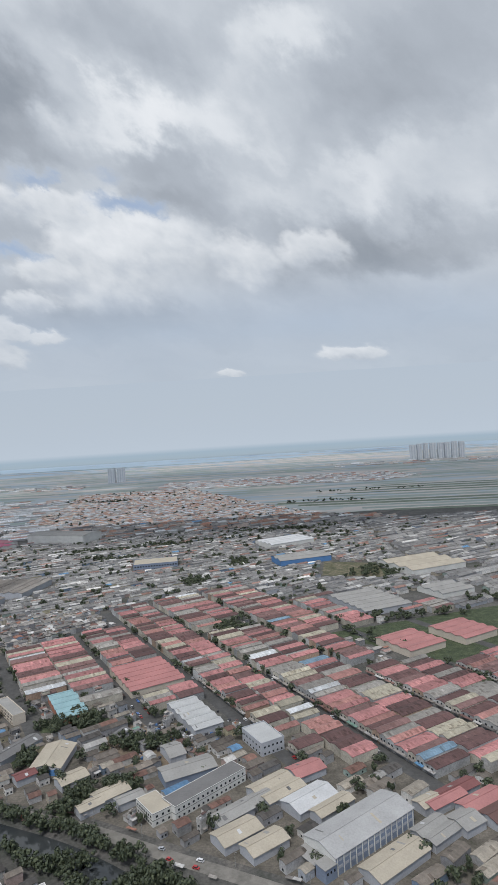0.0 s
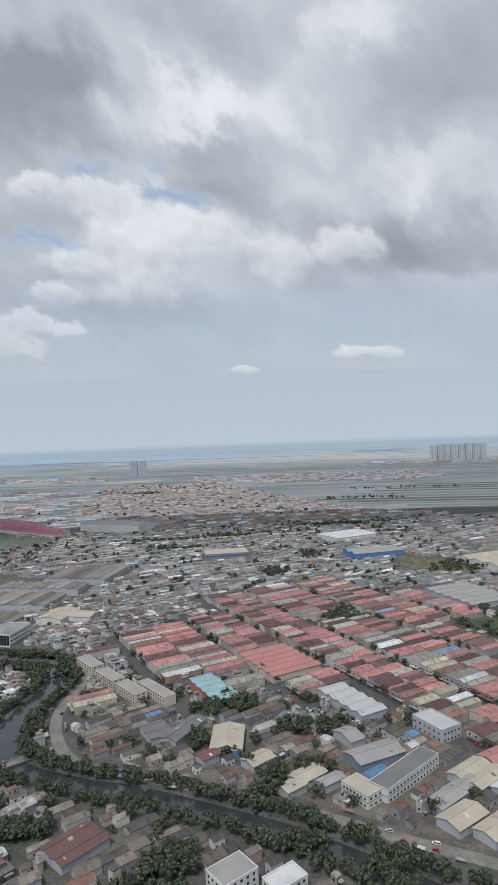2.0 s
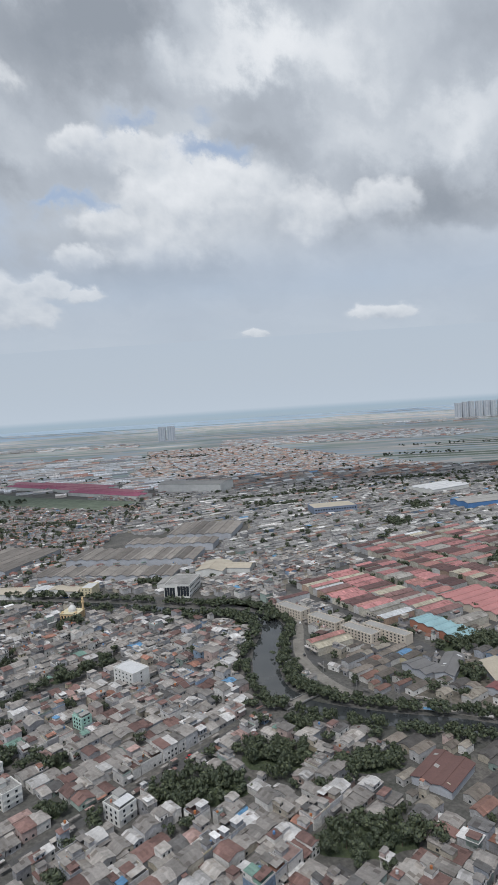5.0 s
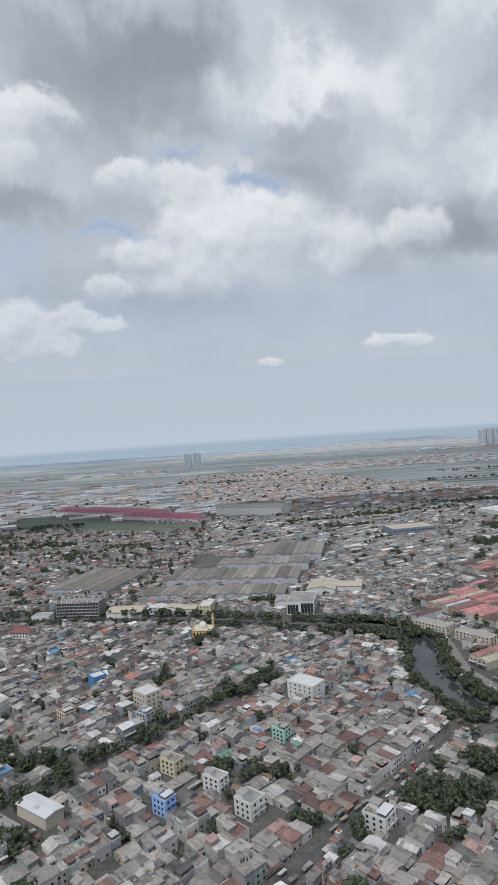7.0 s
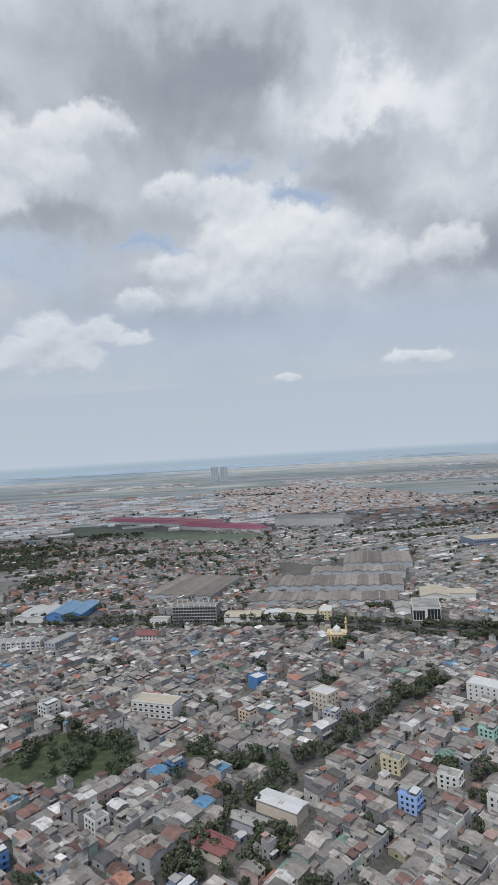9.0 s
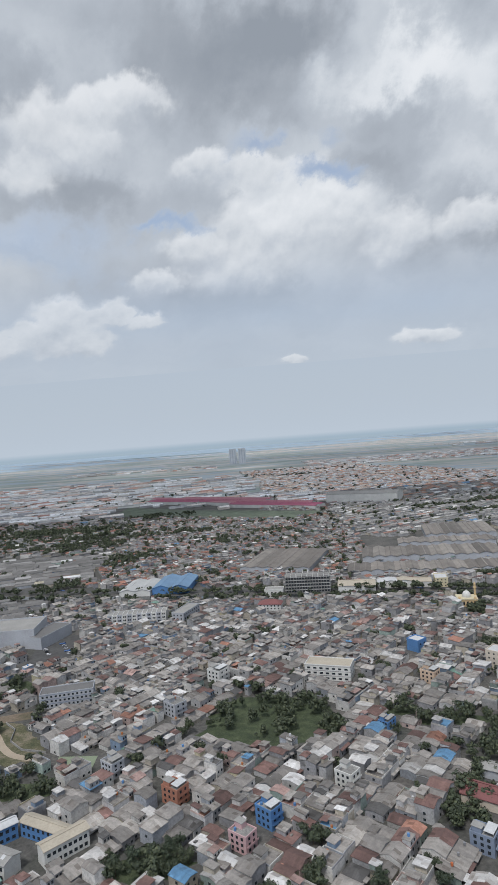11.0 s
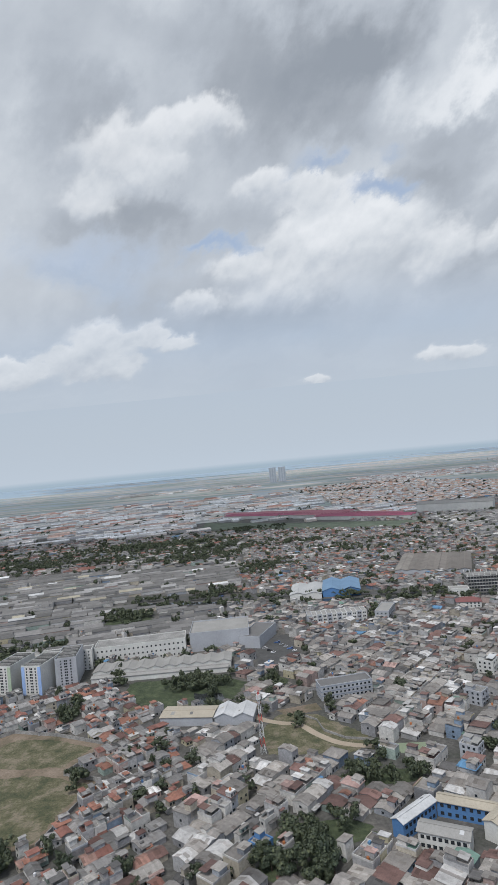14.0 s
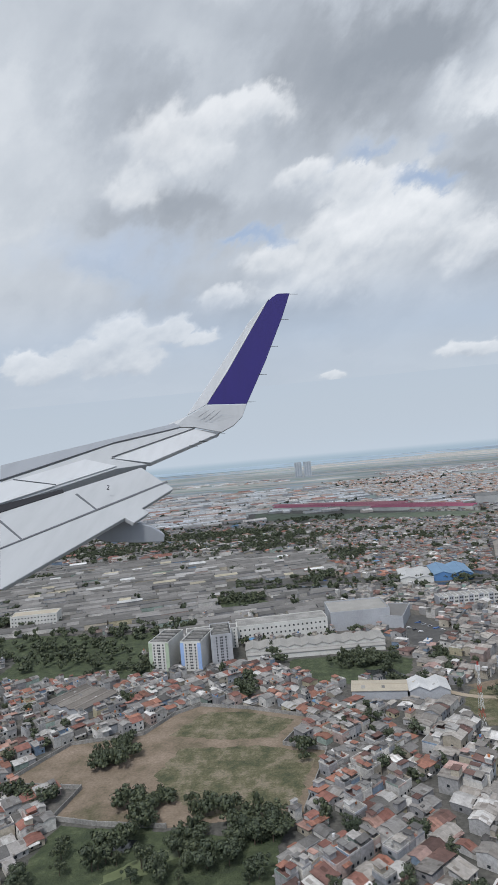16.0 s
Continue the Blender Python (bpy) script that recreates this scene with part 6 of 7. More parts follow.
def stuff_house(x, y, a, w, d, pal, rng, detail, run):
    """One house of the crowd: its body, roof, upper rooms, lean-tos, tank and windows."""
    h, k, rise_k, across = run
    town = pal in ("south", "west")
    if town:
        h = max(1.4, h + rng.uniform(-0.3, 0.4))
    at, cc, ss = (x, y, 0, a), math.cos(a), math.sin(a)
    W, D = w, d

    def spot(px, py, turn=0.0):
        return (x + cc * px - ss * py, y + ss * px + cc * py, 0, a + turn)
    if k < 0.55:
        if across if town else d > w * 1.2:
            at, w, d = (x, y, 0, a + math.pi / 2), d, w
        rise = min(w, d) * rise_k
        walls_geo.walls(w, d, h, rise, at)
        roofs[pal].gable(w, d, h, rise, 0.15, at, thick=0.1)
    elif k < 0.66:
        if d > w:
            at, w, d = (x, y, 0, a + math.pi / 2), d, w
        walls_geo.box(-w / 2, w / 2, -d / 2, d / 2, 0, h, at)
        roofs[pal].hip(w, d, h, d * 0.2, 0.25, at, thick=0.1)
    elif k < 0.84:
        walls_geo.box(-w / 2, w / 2, -d / 2, d / 2, 0, h, at)
        roofs[pal].mono(w, d, h + 0.03, rng.uniform(0.15, 0.6), 0.2, at)
    else:
        h = max(h, 3.3)
        walls_geo.box(-w / 2, w / 2, -d / 2, d / 2, 0, h, at)
        for x0, x1, y0, y1 in ((-w / 2, w / 2, -d / 2, -d / 2 + 0.15), (-w / 2, w / 2, d / 2 - 0.15, d / 2), (-w / 2, -w / 2 + 0.15, -d / 2 + 0.15, d / 2 - 0.15), (w / 2 - 0.15, w / 2, -d / 2 + 0.15, d / 2 - 0.15)):
            walls_geo.box(x0, x1, y0, y1, h + 0.003, h + 0.5, at)
        roofs[pal].box(-w / 2 + 0.16, w / 2 - 0.16, -d / 2 + 0.16, d / 2 - 0.16, h + 0.004, h + 0.06, at)
        walls_geo.box(-w * 0.42, 0.05 * w, 0, d * 0.42, h + 0.07, h + 1.5, at)
        roofs[pal].mono(w * 0.52, d * 0.47, h + 1.5, 0.15, 0.15, spot(-w * 0.185, d * 0.21))
        if rng.random() < 0.5:   # a sheet canopy over the terrace
            roofs[pal].mono(w * 0.8, d * 0.45, h + 1.2, 0.2, 0.0, spot(0, -d * 0.24))
        if town and rng.random() < 0.35:
            tank(*spot(w * 0.28, d * 0.2)[:2], h + 0.06)
    if town:
        if k < 0.84 and rng.random() < 0.34:   # an upper room built on one end
            ww, dd, up = W * rng.uniform(0.45, 0.8), D * rng.uniform(0.35, 0.6), h + rng.uniform(1.0, 1.9)
            px, py = rng.choice((-1, 1)) * (W - ww) / 2, rng.choice((-1, 1)) * (D - dd) / 2
            q = spot(px, py)
            walls_geo.box(-ww / 2, ww / 2, -dd / 2, dd / 2, h * 0.6, up, q)
            j = rng.random()
            if j < 0.45:
                roofs[pal].mono(ww, dd, up + 0.02, rng.uniform(0.1, 0.4), 0.18, q)
            elif j < 0.75:
                roofs[pal].gable(ww, dd, up, dd * 0.14, 0.15, q, thick=0.1)
            else:
                roofs[pal].box(-ww / 2 - 0.1, ww / 2 + 0.1, -dd / 2 - 0.1, dd / 2 + 0.1, up + 0.003, up + 0.12, q)
                if rng.random() < 0.5:
                    tank(q[0], q[1], up + 0.12)
            if detail:
                for s in (-0.25, 0.25):
                    glass_geo.box(s * ww - 0.28, s * ww + 0.28, -dd / 2 - 0.05, -dd / 2 + 0.02, up - 1.15, up - 0.45, q)
        for _ in range(2):
            if rng.random() < 0.38:   # lean-tos before and behind the house
                s = rng.choice((-1, 1))
                ww, dd, zz = W * rng.uniform(0.35, 1.0), rng.uniform(0.9, 1.8), min(h - 0.2, rng.uniform(1.3, 2.9))
                roofs[pal].mono(ww, dd, zz, 0.22, 0.1, spot(rng.uniform(-0.25, 0.25) * W, s * (D / 2 + dd * 0.25), 0 if s < 0 else math.pi))
        if rng.random() < 0.12:   # a patched sheet on the roof
            q = rng.uniform(0.3, 0.6)
            roofs[pal].box(-q, q, -q * 0.7, q * 0.7, h + 0.1, h + 0.4 + rng.random() * 0.25, spot(rng.uniform(-0.3, 0.3) * W, rng.uniform(-0.3, -0.12) * D))
    if detail:
        for f in range(max(1, int(h / 1.7))):
            for s in (-1, 1):
                if rng.random() < 0.75:
                    c = s * W * 0.24
                    glass_geo.box(c - 0.33, c + 0.33, -D / 2 - 0.05, -D / 2 + 0.02, f * 1.7 + 0.5, f * 1.7 + 1.2, (x, y, 0, a))
            if rng.random() < 0.6:
                glass_geo.box(W / 2 - 0.02, W / 2 + 0.05, -0.35, 0.4, f * 1.7 + 0.5, f * 1.7 + 1.2, (x, y, 0, a))
            if rng.random() < 0.6:
                glass_geo.box(-W / 2 - 0.05, -W / 2 + 0.02, -0.35, 0.4, f * 1.7 + 0.5, f * 1.7 + 1.2, (x, y, 0, a))


def district(poly, angle, pal, lot=None, depth=5.8, alley=1.3, gaps=0.05, trees=0.03, hero=0.0, seed=1, cross=70, label="", size=1.0):
    """Fills a piece of the plan with back-to-back rows of houses along alleys."""
    global house_count, walls_geo, glass_geo, tank_geo, roofs
    walls_geo, glass_geo, tank_geo, roofs = Geo(), Geo(), Geo(), {pal: Geo()}
    rng = random.Random(seed)
    a = radians(angle)
    c, s = math.cos(a), math.sin(a)
    loc = [(c * x + s * y, -s * x + c * y) for x, y in poly]
    x0, x1 = min(p[0] for p in loc), max(p[0] for p in loc)
    y0, y1 = min(p[1] for p in loc), max(p[1] for p in loc)
    row, v, left, placed = 0, y0, 0, []
    while v < y1:
        u, nextgap = x0 + rng.uniform(0, 5), x0 + cross * rng.uniform(0.6, 1.2)
        while u < x1:
            plan = rng.choice(WIDTHS)
            w = rng.uniform(*lot) if lot else plan * size
            if u > nextgap:
                u += 3.2
                nextgap = u + cross * rng.uniform(0.7, 1.3)
            if left <= 0:   # the next few houses are alike
                left = rng.choice((1, 1, 2, 3, 4))
                run = (rng.choice((1.4, 1.5, 1.6, 1.8, 1.8, 2.4, 3.3)) if pal == "west" else rng.choice((1.5, 1.6, 1.8, 1.8, 2.0, 2.4, 3.2, 3.3, 3.5, 4.6)) if pal in ("south", "west") else rng.choice((2.0, 2.2, 2.6, 3.2)), rng.random() * (1 if pal in ("south", "west") else 0.55), rng.uniform(0.10, 0.19) if pal != "shed" else rng.uniform(0.09, 0.15), rng.random() < 0.45)
                shift, pick = rng.uniform(-0.6, 0.6), rng.randrange(99)
            left -= 1
            pu, pv = u + w / 2, v + depth / 2 + shift
            x, y = c * pu - s * pv, s * pu + c * pv
            u += w + (0.04 if rng.random() < 0.86 else rng.uniform(0.4, 1.4))
            if not inside(x, y, poly) or not clear(x, y, w * 0.85, depth * 0.8, a):
                continue
            k = rng.random()
            if k < trees:
                (tree_spots if y < 420 else far_tree_spots).append((x, y))
                continue
            if k < trees + gaps:
                continue
            turn = a + (math.pi if row % 2 else 0) + rng.gauss(0, 0.03)
            placed.append((x, y, w, depth, a))
            if y < hero and house_count < {1: 75, 2: 150, 3: 225}.get(seed, 0) and not lot:
                ob = copy_thing(HOUSES[plan][(0, 3, 6, 1, 0, 3, 4, 7)[pick % 8] if pal == "west" else pick % 8], Matrix.Translation((x, y, 0)) @ Matrix.Rotation(turn, 4, "Z"))
                ob.scale = (size, size, min(1.0, size * 1.1))
                if pal == "west":
                    for q in ob.children:
                        if q.name.startswith("roof") and rng.random() < 0.34:
                            q.data = west_roof(q.data)
                house_count += 1
            else:
                stuff_house(x, y, turn, w, depth + rng.uniform(-0.6, 0.2), pal, rng, y < 330, run)
        row += 1
        v += depth + (alley if row % 2 == 0 else 0.15)
    for q in placed if y0 < 900 else []:
        block_rect(*q)
    e = tagged(empty("houses" if pal in ("south", "west", "light", "orange") else "sheds"), label or "densely packed town houses with weathered grey roofs", "houses" if pal in ("south", "west", "light", "orange") else "sheds", kind="stuff")
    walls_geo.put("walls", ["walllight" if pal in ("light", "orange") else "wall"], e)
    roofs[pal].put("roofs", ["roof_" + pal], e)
    if glass_geo.v:
        glass_geo.put("windows", ["glass"], e)
    if tank_geo.v:
        tank_geo.put("water_tanks", ["tank"], e)


WEST_ROOF = {}
# single trees about the yards north of the river
for _ in range(110):
    x, y = rt.uniform(-140, 120), rt.uniform(180, 300)
    if free(x, y):
        tree_spots.append((x, y))



def west_roof(me):
    """The same roof in clay tiles."""
    if me.name not in WEST_ROOF:
        k = me.copy()
        k.materials[0] = M["roof1_clay"]
        WEST_ROOF[me.name] = k
    return WEST_ROOF[me.name]


district([(-150, 175), (0, 130), (180, 130), (180, 260), (0, 300), (-150, 300)], 36, "brown", lot=(3.4, 11), depth=4.5, alley=0.6, seed=24, gaps=0.08, trees=0.14, label="small workshops and yards with patched roofs")
district([(-150, 175), (0, 130), (180, 130), (180, 250), (0, 290), (-150, 290)], 36, "brown", lot=(2.4, 9.2), depth=3.2, alley=0.5, seed=25, gaps=0.12, trees=0.14, label="small lean-to sheds and stores in the yards")
district([(-330, 120), (0, 120), (0, 330), (-180, 330), (-180, 360), (-330, 400)], 45.5, "south", hero=176, seed=1, trees=0.05, label="densely packed houses south of the river")
district([(-560, 120), (-330, 120), (-330, 400), (-560, 440)], 52, "south", hero=176, seed=2, trees=0.05, label="dense grey-roofed houses along narrow alleys")
district([(-790, 120), (-560, 120), (-560, 310), (-700, 310), (-790, 330)], 40, "west", hero=182, seed=3, gaps=0.06, trees=0.07, depth=4.6, size=0.8, label="low houses with grey and clay-tile roofs")
district([(-20, 130), (180, 130), (180, 235), (-20, 235)], 31, "shed", lot=(9, 16), depth=9, seed=4, label="sheds beside the warehouse yard")
district([(-330, 385), (-60, 330), (-60, 480), (-210, 480), (-330, 430)], 38, "south", seed=5, label="grey houses north of the canal")
district([(-560, 300), (-700, 310), (-1000, 400), (-1000, 640), (-560, 580), (-560, 440)], 14, "shed", lot=(7, 19), depth=7.5, alley=0.8, seed=6, gaps=0.05, trees=0.05, cross=80, label="wide field of grey factory sheds")
district([(-560, 430), (-330, 410), (-330, 850), (-560, 850)], 25, "west", seed=7, trees=0.16, gaps=0.06, label="clay-tiled houses among trees beyond the canal")
district([(-330, 600), (-60, 480), (150, 480), (150, 900), (-330, 850)], 30, "pale", lot=(4, 13), depth=5.5, alley=1.0, seed=8, trees=0.13, label="grey sheds beyond the red workshops")
district([(60, 430), (420, 330), (700, 600), (700, 900), (60, 900)], 29, "pale", lot=(6, 30), depth=7, alley=1.0, seed=9, trees=0.07, gaps=0.03, label="rows of large grey factory sheds")
district([(-60, 395), (60, 450), (60, 500), (-60, 500)], 30, "west", seed=19, trees=0.2, label="red-tiled houses among trees")
district([(-1000, 640), (-560, 580), (-560, 850), (-1100, 900)], 24, "west", lot=(4, 14), depth=7, alley=2, seed=10, trees=0.35, gaps=0.15, label="scattered houses between woods")
district([(-235, 440), (-60, 430), (-60, 620), (-205, 600)], 30, "pale", lot=(3.5, 10), depth=5, alley=0.9, seed=35, gaps=0.05, trees=0.1, label="crowded grey houses and sheds beside the factory")
district([(-200, 400), (-120, 295), (-60, 330), (-130, 420)], 29.2, "mixed", lot=(4, 9.2), depth=9, alley=3, seed=31, gaps=0.03, trees=0.03, label="red-roofed workshops by the river road")
district([(-330, 330), (60, 300), (110, 480), (-60, 500), (-330, 480)], 33, "south", lot=(3, 9.1), depth=4.2, alley=0.9, seed=32, gaps=0.1, trees=0.08, label="grey houses and sheds between the workshops")
district([(-150, 175), (0, 130), (180, 130), (180, 290), (60, 330), (-150, 330)], 36, "brown", lot=(2.6, 9.1), depth=2.9, alley=0.5, seed=33, gaps=0.12, trees=0.08, label="lean-to sheds and stores crowded into the yards")
district([(-790, 120), (0, 120), (0, 330), (-330, 400), (-560, 430), (-790, 330)], 47, "south", lot=(1.8, 4.5), depth=2.6, alley=0.4, seed=34, gaps=0.22, trees=0.3, label="small huts and lean-tos between the houses")
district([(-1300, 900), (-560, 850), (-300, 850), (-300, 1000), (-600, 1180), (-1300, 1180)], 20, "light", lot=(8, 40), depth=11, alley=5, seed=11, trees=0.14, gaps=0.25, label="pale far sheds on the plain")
district([(-300, 850), (300, 850), (110, 1000), (-300, 1000)], 30, "far", lot=(9, 20), depth=10, alley=4, seed=12, trees=0.05, gaps=0.1, label="far houses and sheds with grey roofs")
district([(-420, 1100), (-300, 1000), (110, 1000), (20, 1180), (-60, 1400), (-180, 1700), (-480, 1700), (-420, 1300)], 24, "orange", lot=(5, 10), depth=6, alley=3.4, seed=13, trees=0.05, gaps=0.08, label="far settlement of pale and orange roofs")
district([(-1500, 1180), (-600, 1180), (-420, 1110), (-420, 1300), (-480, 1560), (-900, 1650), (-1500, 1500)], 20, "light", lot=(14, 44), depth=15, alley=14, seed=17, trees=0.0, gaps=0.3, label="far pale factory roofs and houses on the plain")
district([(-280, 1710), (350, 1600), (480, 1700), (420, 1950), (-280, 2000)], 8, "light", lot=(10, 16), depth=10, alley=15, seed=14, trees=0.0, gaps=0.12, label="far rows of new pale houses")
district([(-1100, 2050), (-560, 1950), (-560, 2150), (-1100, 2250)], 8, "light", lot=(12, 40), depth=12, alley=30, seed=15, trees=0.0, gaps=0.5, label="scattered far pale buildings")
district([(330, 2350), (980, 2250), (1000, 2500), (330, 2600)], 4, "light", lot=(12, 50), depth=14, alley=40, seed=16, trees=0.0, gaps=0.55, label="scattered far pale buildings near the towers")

# ---------------------------------------------------------------- trees in their places
tree_spots.sort(key=lambda p: p[1] if p[1] < 345 else p[1] + 60)
for i, (x, y) in enumerate(tree_spots[:230]):
    k = rt.uniform(0.6, 1.3)
    ob = copy_thing(rt.choice(TREES), Matrix.Translation((x, y, 0)) @ Matrix.Rotation(rt.uniform(0, 6.28), 4, "Z"))
    ob.scale = (k, k, k)
# the rest stand in one mesh, each a turned and scaled crown of leaf clumps
def crown(seed, n, size, lobes):
    g, rng = Geo(), random.Random(seed)
    for x, y, z, d in crown_points(rng, n, 1.0, 1.75, lobes):
        leaf(g, rng, x, y, z, d, size * rng.uniform(0.7, 1.2))
    return np.array(g.v)


CROWNS = {"near": [crown(70 + i, 420, 0.15, 9) for i in range(6)], "middle": [crown(80 + i, 130, 0.25, 7) for i in range(6)], "far": [crown(90 + i, 45, 0.36, 4) for i in range(6)]}
heap_of = []
for x, y in tree_spots[230:] + far_tree_spots:
    v = rt.choice(CROWNS["far" if y > 700 else "middle" if y > 300 else "near"])
    r, h, a = rt.uniform(1.5, 3.1) * (1.3 if y > 700 else 1.0), rt.uniform(1.7, 3.2), rt.uniform(0, 6.28)
    c, s_ = math.cos(a) * r, math.sin(a) * r
    heap_of.append(np.stack([x + c * v[:, 0] - s_ * v[:, 1], y + s_ * v[:, 0] + c * v[:, 1], h * v[:, 2]], 1))
pts = np.concatenate(heap_of)
k = len(pts) // 4
quad = np.arange(k)[:, None] * 4
tri = np.concatenate([quad + np.array([0, 1, 2]), quad + np.array([0, 2, 3])], 1).reshape(-1)
me = bpy.data.meshes.new("woods")
me.vertices.add(len(pts))
me.vertices.foreach_set("co", pts.astype(np.float32).reshape(-1))
me.loops.add(len(tri))
me.loops.foreach_set("vertex_index", tri.astype(np.int32))
me.polygons.add(len(tri) // 3)
me.polygons.foreach_set("loop_start", np.arange(0, len(tri), 3, dtype=np.int32))
me.materials.append(M["leaf"])
me.update(calc_edges=True)
me.validate()
tagged(new("woods", me), "scattered dark green trees among the houses", "trees", kind="stuff")
for ob in [*TREES, *SHOPS.values(), *sum(HOUSES.values(), [])]:
    for q in (*ob.children_recursive, ob):
        bpy.data.objects.remove(q)

# ---------------------------------------------------------------- bridge, vehicles, poles and stalls
e = tagged(empty("bridge", -176, 243, 0, radians(38)), "narrow concrete road bridge over the river", "bridge")
g = Geo()
g.box(-9, 9, -2.2, 2.2, 0.25, 0.6)
g.put("deck", ["dust"], e)
for s in (-1, 1):
    g = Geo()
    g.box(-9, 9, s * 2.2 - 0.12, s * 2.2 + 0.12, 0.6, 1.15)
    g.put("railing", ["concrete"], e)


def car(seed, length, cabin, mat):
    """A small vehicle: body, cabin glass and wheels."""
    w = 1.0
    e = empty("car", 0, 0, -500)
    g = Geo()
    g.add([(-length / 2, -w / 2, 0.15), (length / 2, -w / 2, 0.15), (length / 2, w / 2, 0.15), (-length / 2, w / 2, 0.15),
           (-length / 2, -w / 2, 0.5), (length / 2, -w / 2, 0.46), (length / 2, w / 2, 0.46), (-length / 2, w / 2, 0.5)],
          [(0, 3, 2, 1), (4, 5, 6, 7), (0, 1, 5, 4), (1, 2, 6, 5), (2, 3, 7, 6), (3, 0, 4, 7)])
    g.put("body", [mat], e)
    g = Geo()
    a, b = cabin
    g.add([(a, -w * 0.46, 0.49), (b, -w * 0.46, 0.49), (b, w * 0.46, 0.49), (a, w * 0.46, 0.49), (a + 0.1, -w * 0.4, 0.82), (b - 0.28, -w * 0.4, 0.82), (b - 0.28, w * 0.4, 0.82), (a + 0.1, w * 0.4, 0.82)],
          [(0, 1, 5, 4), (1, 2, 6, 5), (2, 3, 7, 6), (3, 0, 4, 7)])
    c = g.put("cabin", ["glass"], e)
    g = Geo()
    g.box(a + 0.1, b - 0.28, -w * 0.4, w * 0.4, 0.825, 0.86)
    g.put("roof_panel", [mat], c)
    for x in (-length * 0.32, length * 0.32):
        g = Geo()
        turned_wheel = [(math.cos(k * 0.785) * 0.17, math.sin(k * 0.785) * 0.17) for k in range(8)]
        g.add([(x + p, y, 0.17 + q) for y in (-w / 2 - 0.02, w / 2 + 0.02) for p, q in turned_wheel], [(k, (k + 1) % 8, 8 + (k + 1) % 8, 8 + k) for k in range(8)] + [tuple(range(8)), tuple(range(15, 7, -1))])
        g.put("axle_wheels", ["rubber"], e)
    return tagged(e, "small parked car with %s paint" % mat.split("_")[-1], "car", "cars in the streets")


M["rubber"] = plain("rubber", (0.02, 0.02, 0.02), 0.9)
for k, c in (("car_white", (0.7, 0.7, 0.7)), ("car_silver", (0.4, 0.41, 0.43)), ("car_black", (0.03, 0.03, 0.035)), ("car_red", (0.4, 0.04, 0.04)), ("car_blue", (0.06, 0.14, 0.35))):
    M[k] = plain(k, c, 0.3, amount=0.1)
CARS = [car(i, L, cab, m) for i, (L, cab, m) in enumerate(((2.4, (-1.0, 0.7), "car_white"), (2.3, (-0.8, 0.5), "car_silver"), (2.4, (-1.0, 0.7), "car_black"), (2.3, (-0.9, 0.6), "car_red"), (3.4, (0.6, 1.7), "car_blue"), (2.5, (-1.1, 0.8), "car_white")))]
rc = random.Random(21)


def along(pts, n, offset):
    for _ in range(n):
        i = rc.randrange(len(pts) - 1)
        (x0, y0), (x1, y1) = pts[i], pts[i + 1]
        f, a = rc.random(), math.atan2(y1 - y0, x1 - x0)
        s = rc.choice((-1, 1)) * offset
        yield x0 + (x1 - x0) * f - math.sin(a) * s, y0 + (y1 - y0) * f + math.cos(a) * s, a + (math.pi if s > 0 else 0)


spots = list(along(NROAD, 16, 1.6)) + list(along(CROAD, 12, 1.6)) + list(along(SROAD[6:], 4, 0.7))
for i in (2, 3, 4, 5, 6):
    v0, v1 = ENDS[min(i, 7)]
    spots += list(along([uv_place(STREETS[i], max(v0, -330)), uv_place(STREETS[i], v1)], 9, 2.3))
spots += [(-522 - 2.2 * k, 322 + 4 * (k % 5), 0.2) for k in range(8)]
for x, y, a in spots:
    copy_thing(rc.choice(CARS), Matrix.Translation((x, y, 0.09)) @ Matrix.Rotation(a, 4, "Z"))
for ob in CARS:
    for q in (*ob.children_recursive, ob):
        bpy.data.objects.remove(q)

# lorry in the warehouse yard
e = tagged(empty("lorry", 6, 186, 0.05, radians(36)), "blue lorry with a long white box body", "lorry")
g = Geo()
g.box(1.6, 2.7, -0.65, 0.65, 0.3, 1.5)
g.put("cab", ["car_blue"], e)
g = Geo()
g.box(-2.8, 1.5, -0.7, 0.7, 0.55, 1.85)
g.put("box_body", ["white"], e)
for x in (-2.0, -1.2, 2.1):
    g = Geo()
    g.box(x - 0.25, x + 0.25, -0.7, 0.7, 0, 0.5)
    g.put("wheel", ["rubber"], e)

# street poles with a cross-arm
e0 = empty("street_pole", 0, 0, -500)
g = Geo()
turned(g, [(0.1, 0), (0.06, 5.0), (0.01, 5.05)], 0, 0, 6)
g.put("pole", ["concrete"], e0)
g = Geo()
g.box(-0.7, 0.7, -0.04, 0.04, 4.5, 4.6)
g.put("cross_arm", ["steel"], e0)
tagged(e0, "grey concrete utility pole with a cross-arm", "utility pole", "utility poles")
for road, off in ((NROAD, 3.6), (CROAD, 3.9), (SROAD, 2.0)):
    for i in range(2, len(road) - 1, 3):
        (x0, y0), (x1, y1) = road[i], road[i + 1]
        a = math.atan2(y1 - y0, x1 - x0)
        copy_thing(e0, Matrix.Translation((x0 - math.sin(a) * off, y0 + math.cos(a) * off, 0)) @ Matrix.Rotation(a, 4, "Z"))
for q in (*e0.children_recursive, e0):
    bpy.data.objects.remove(q)

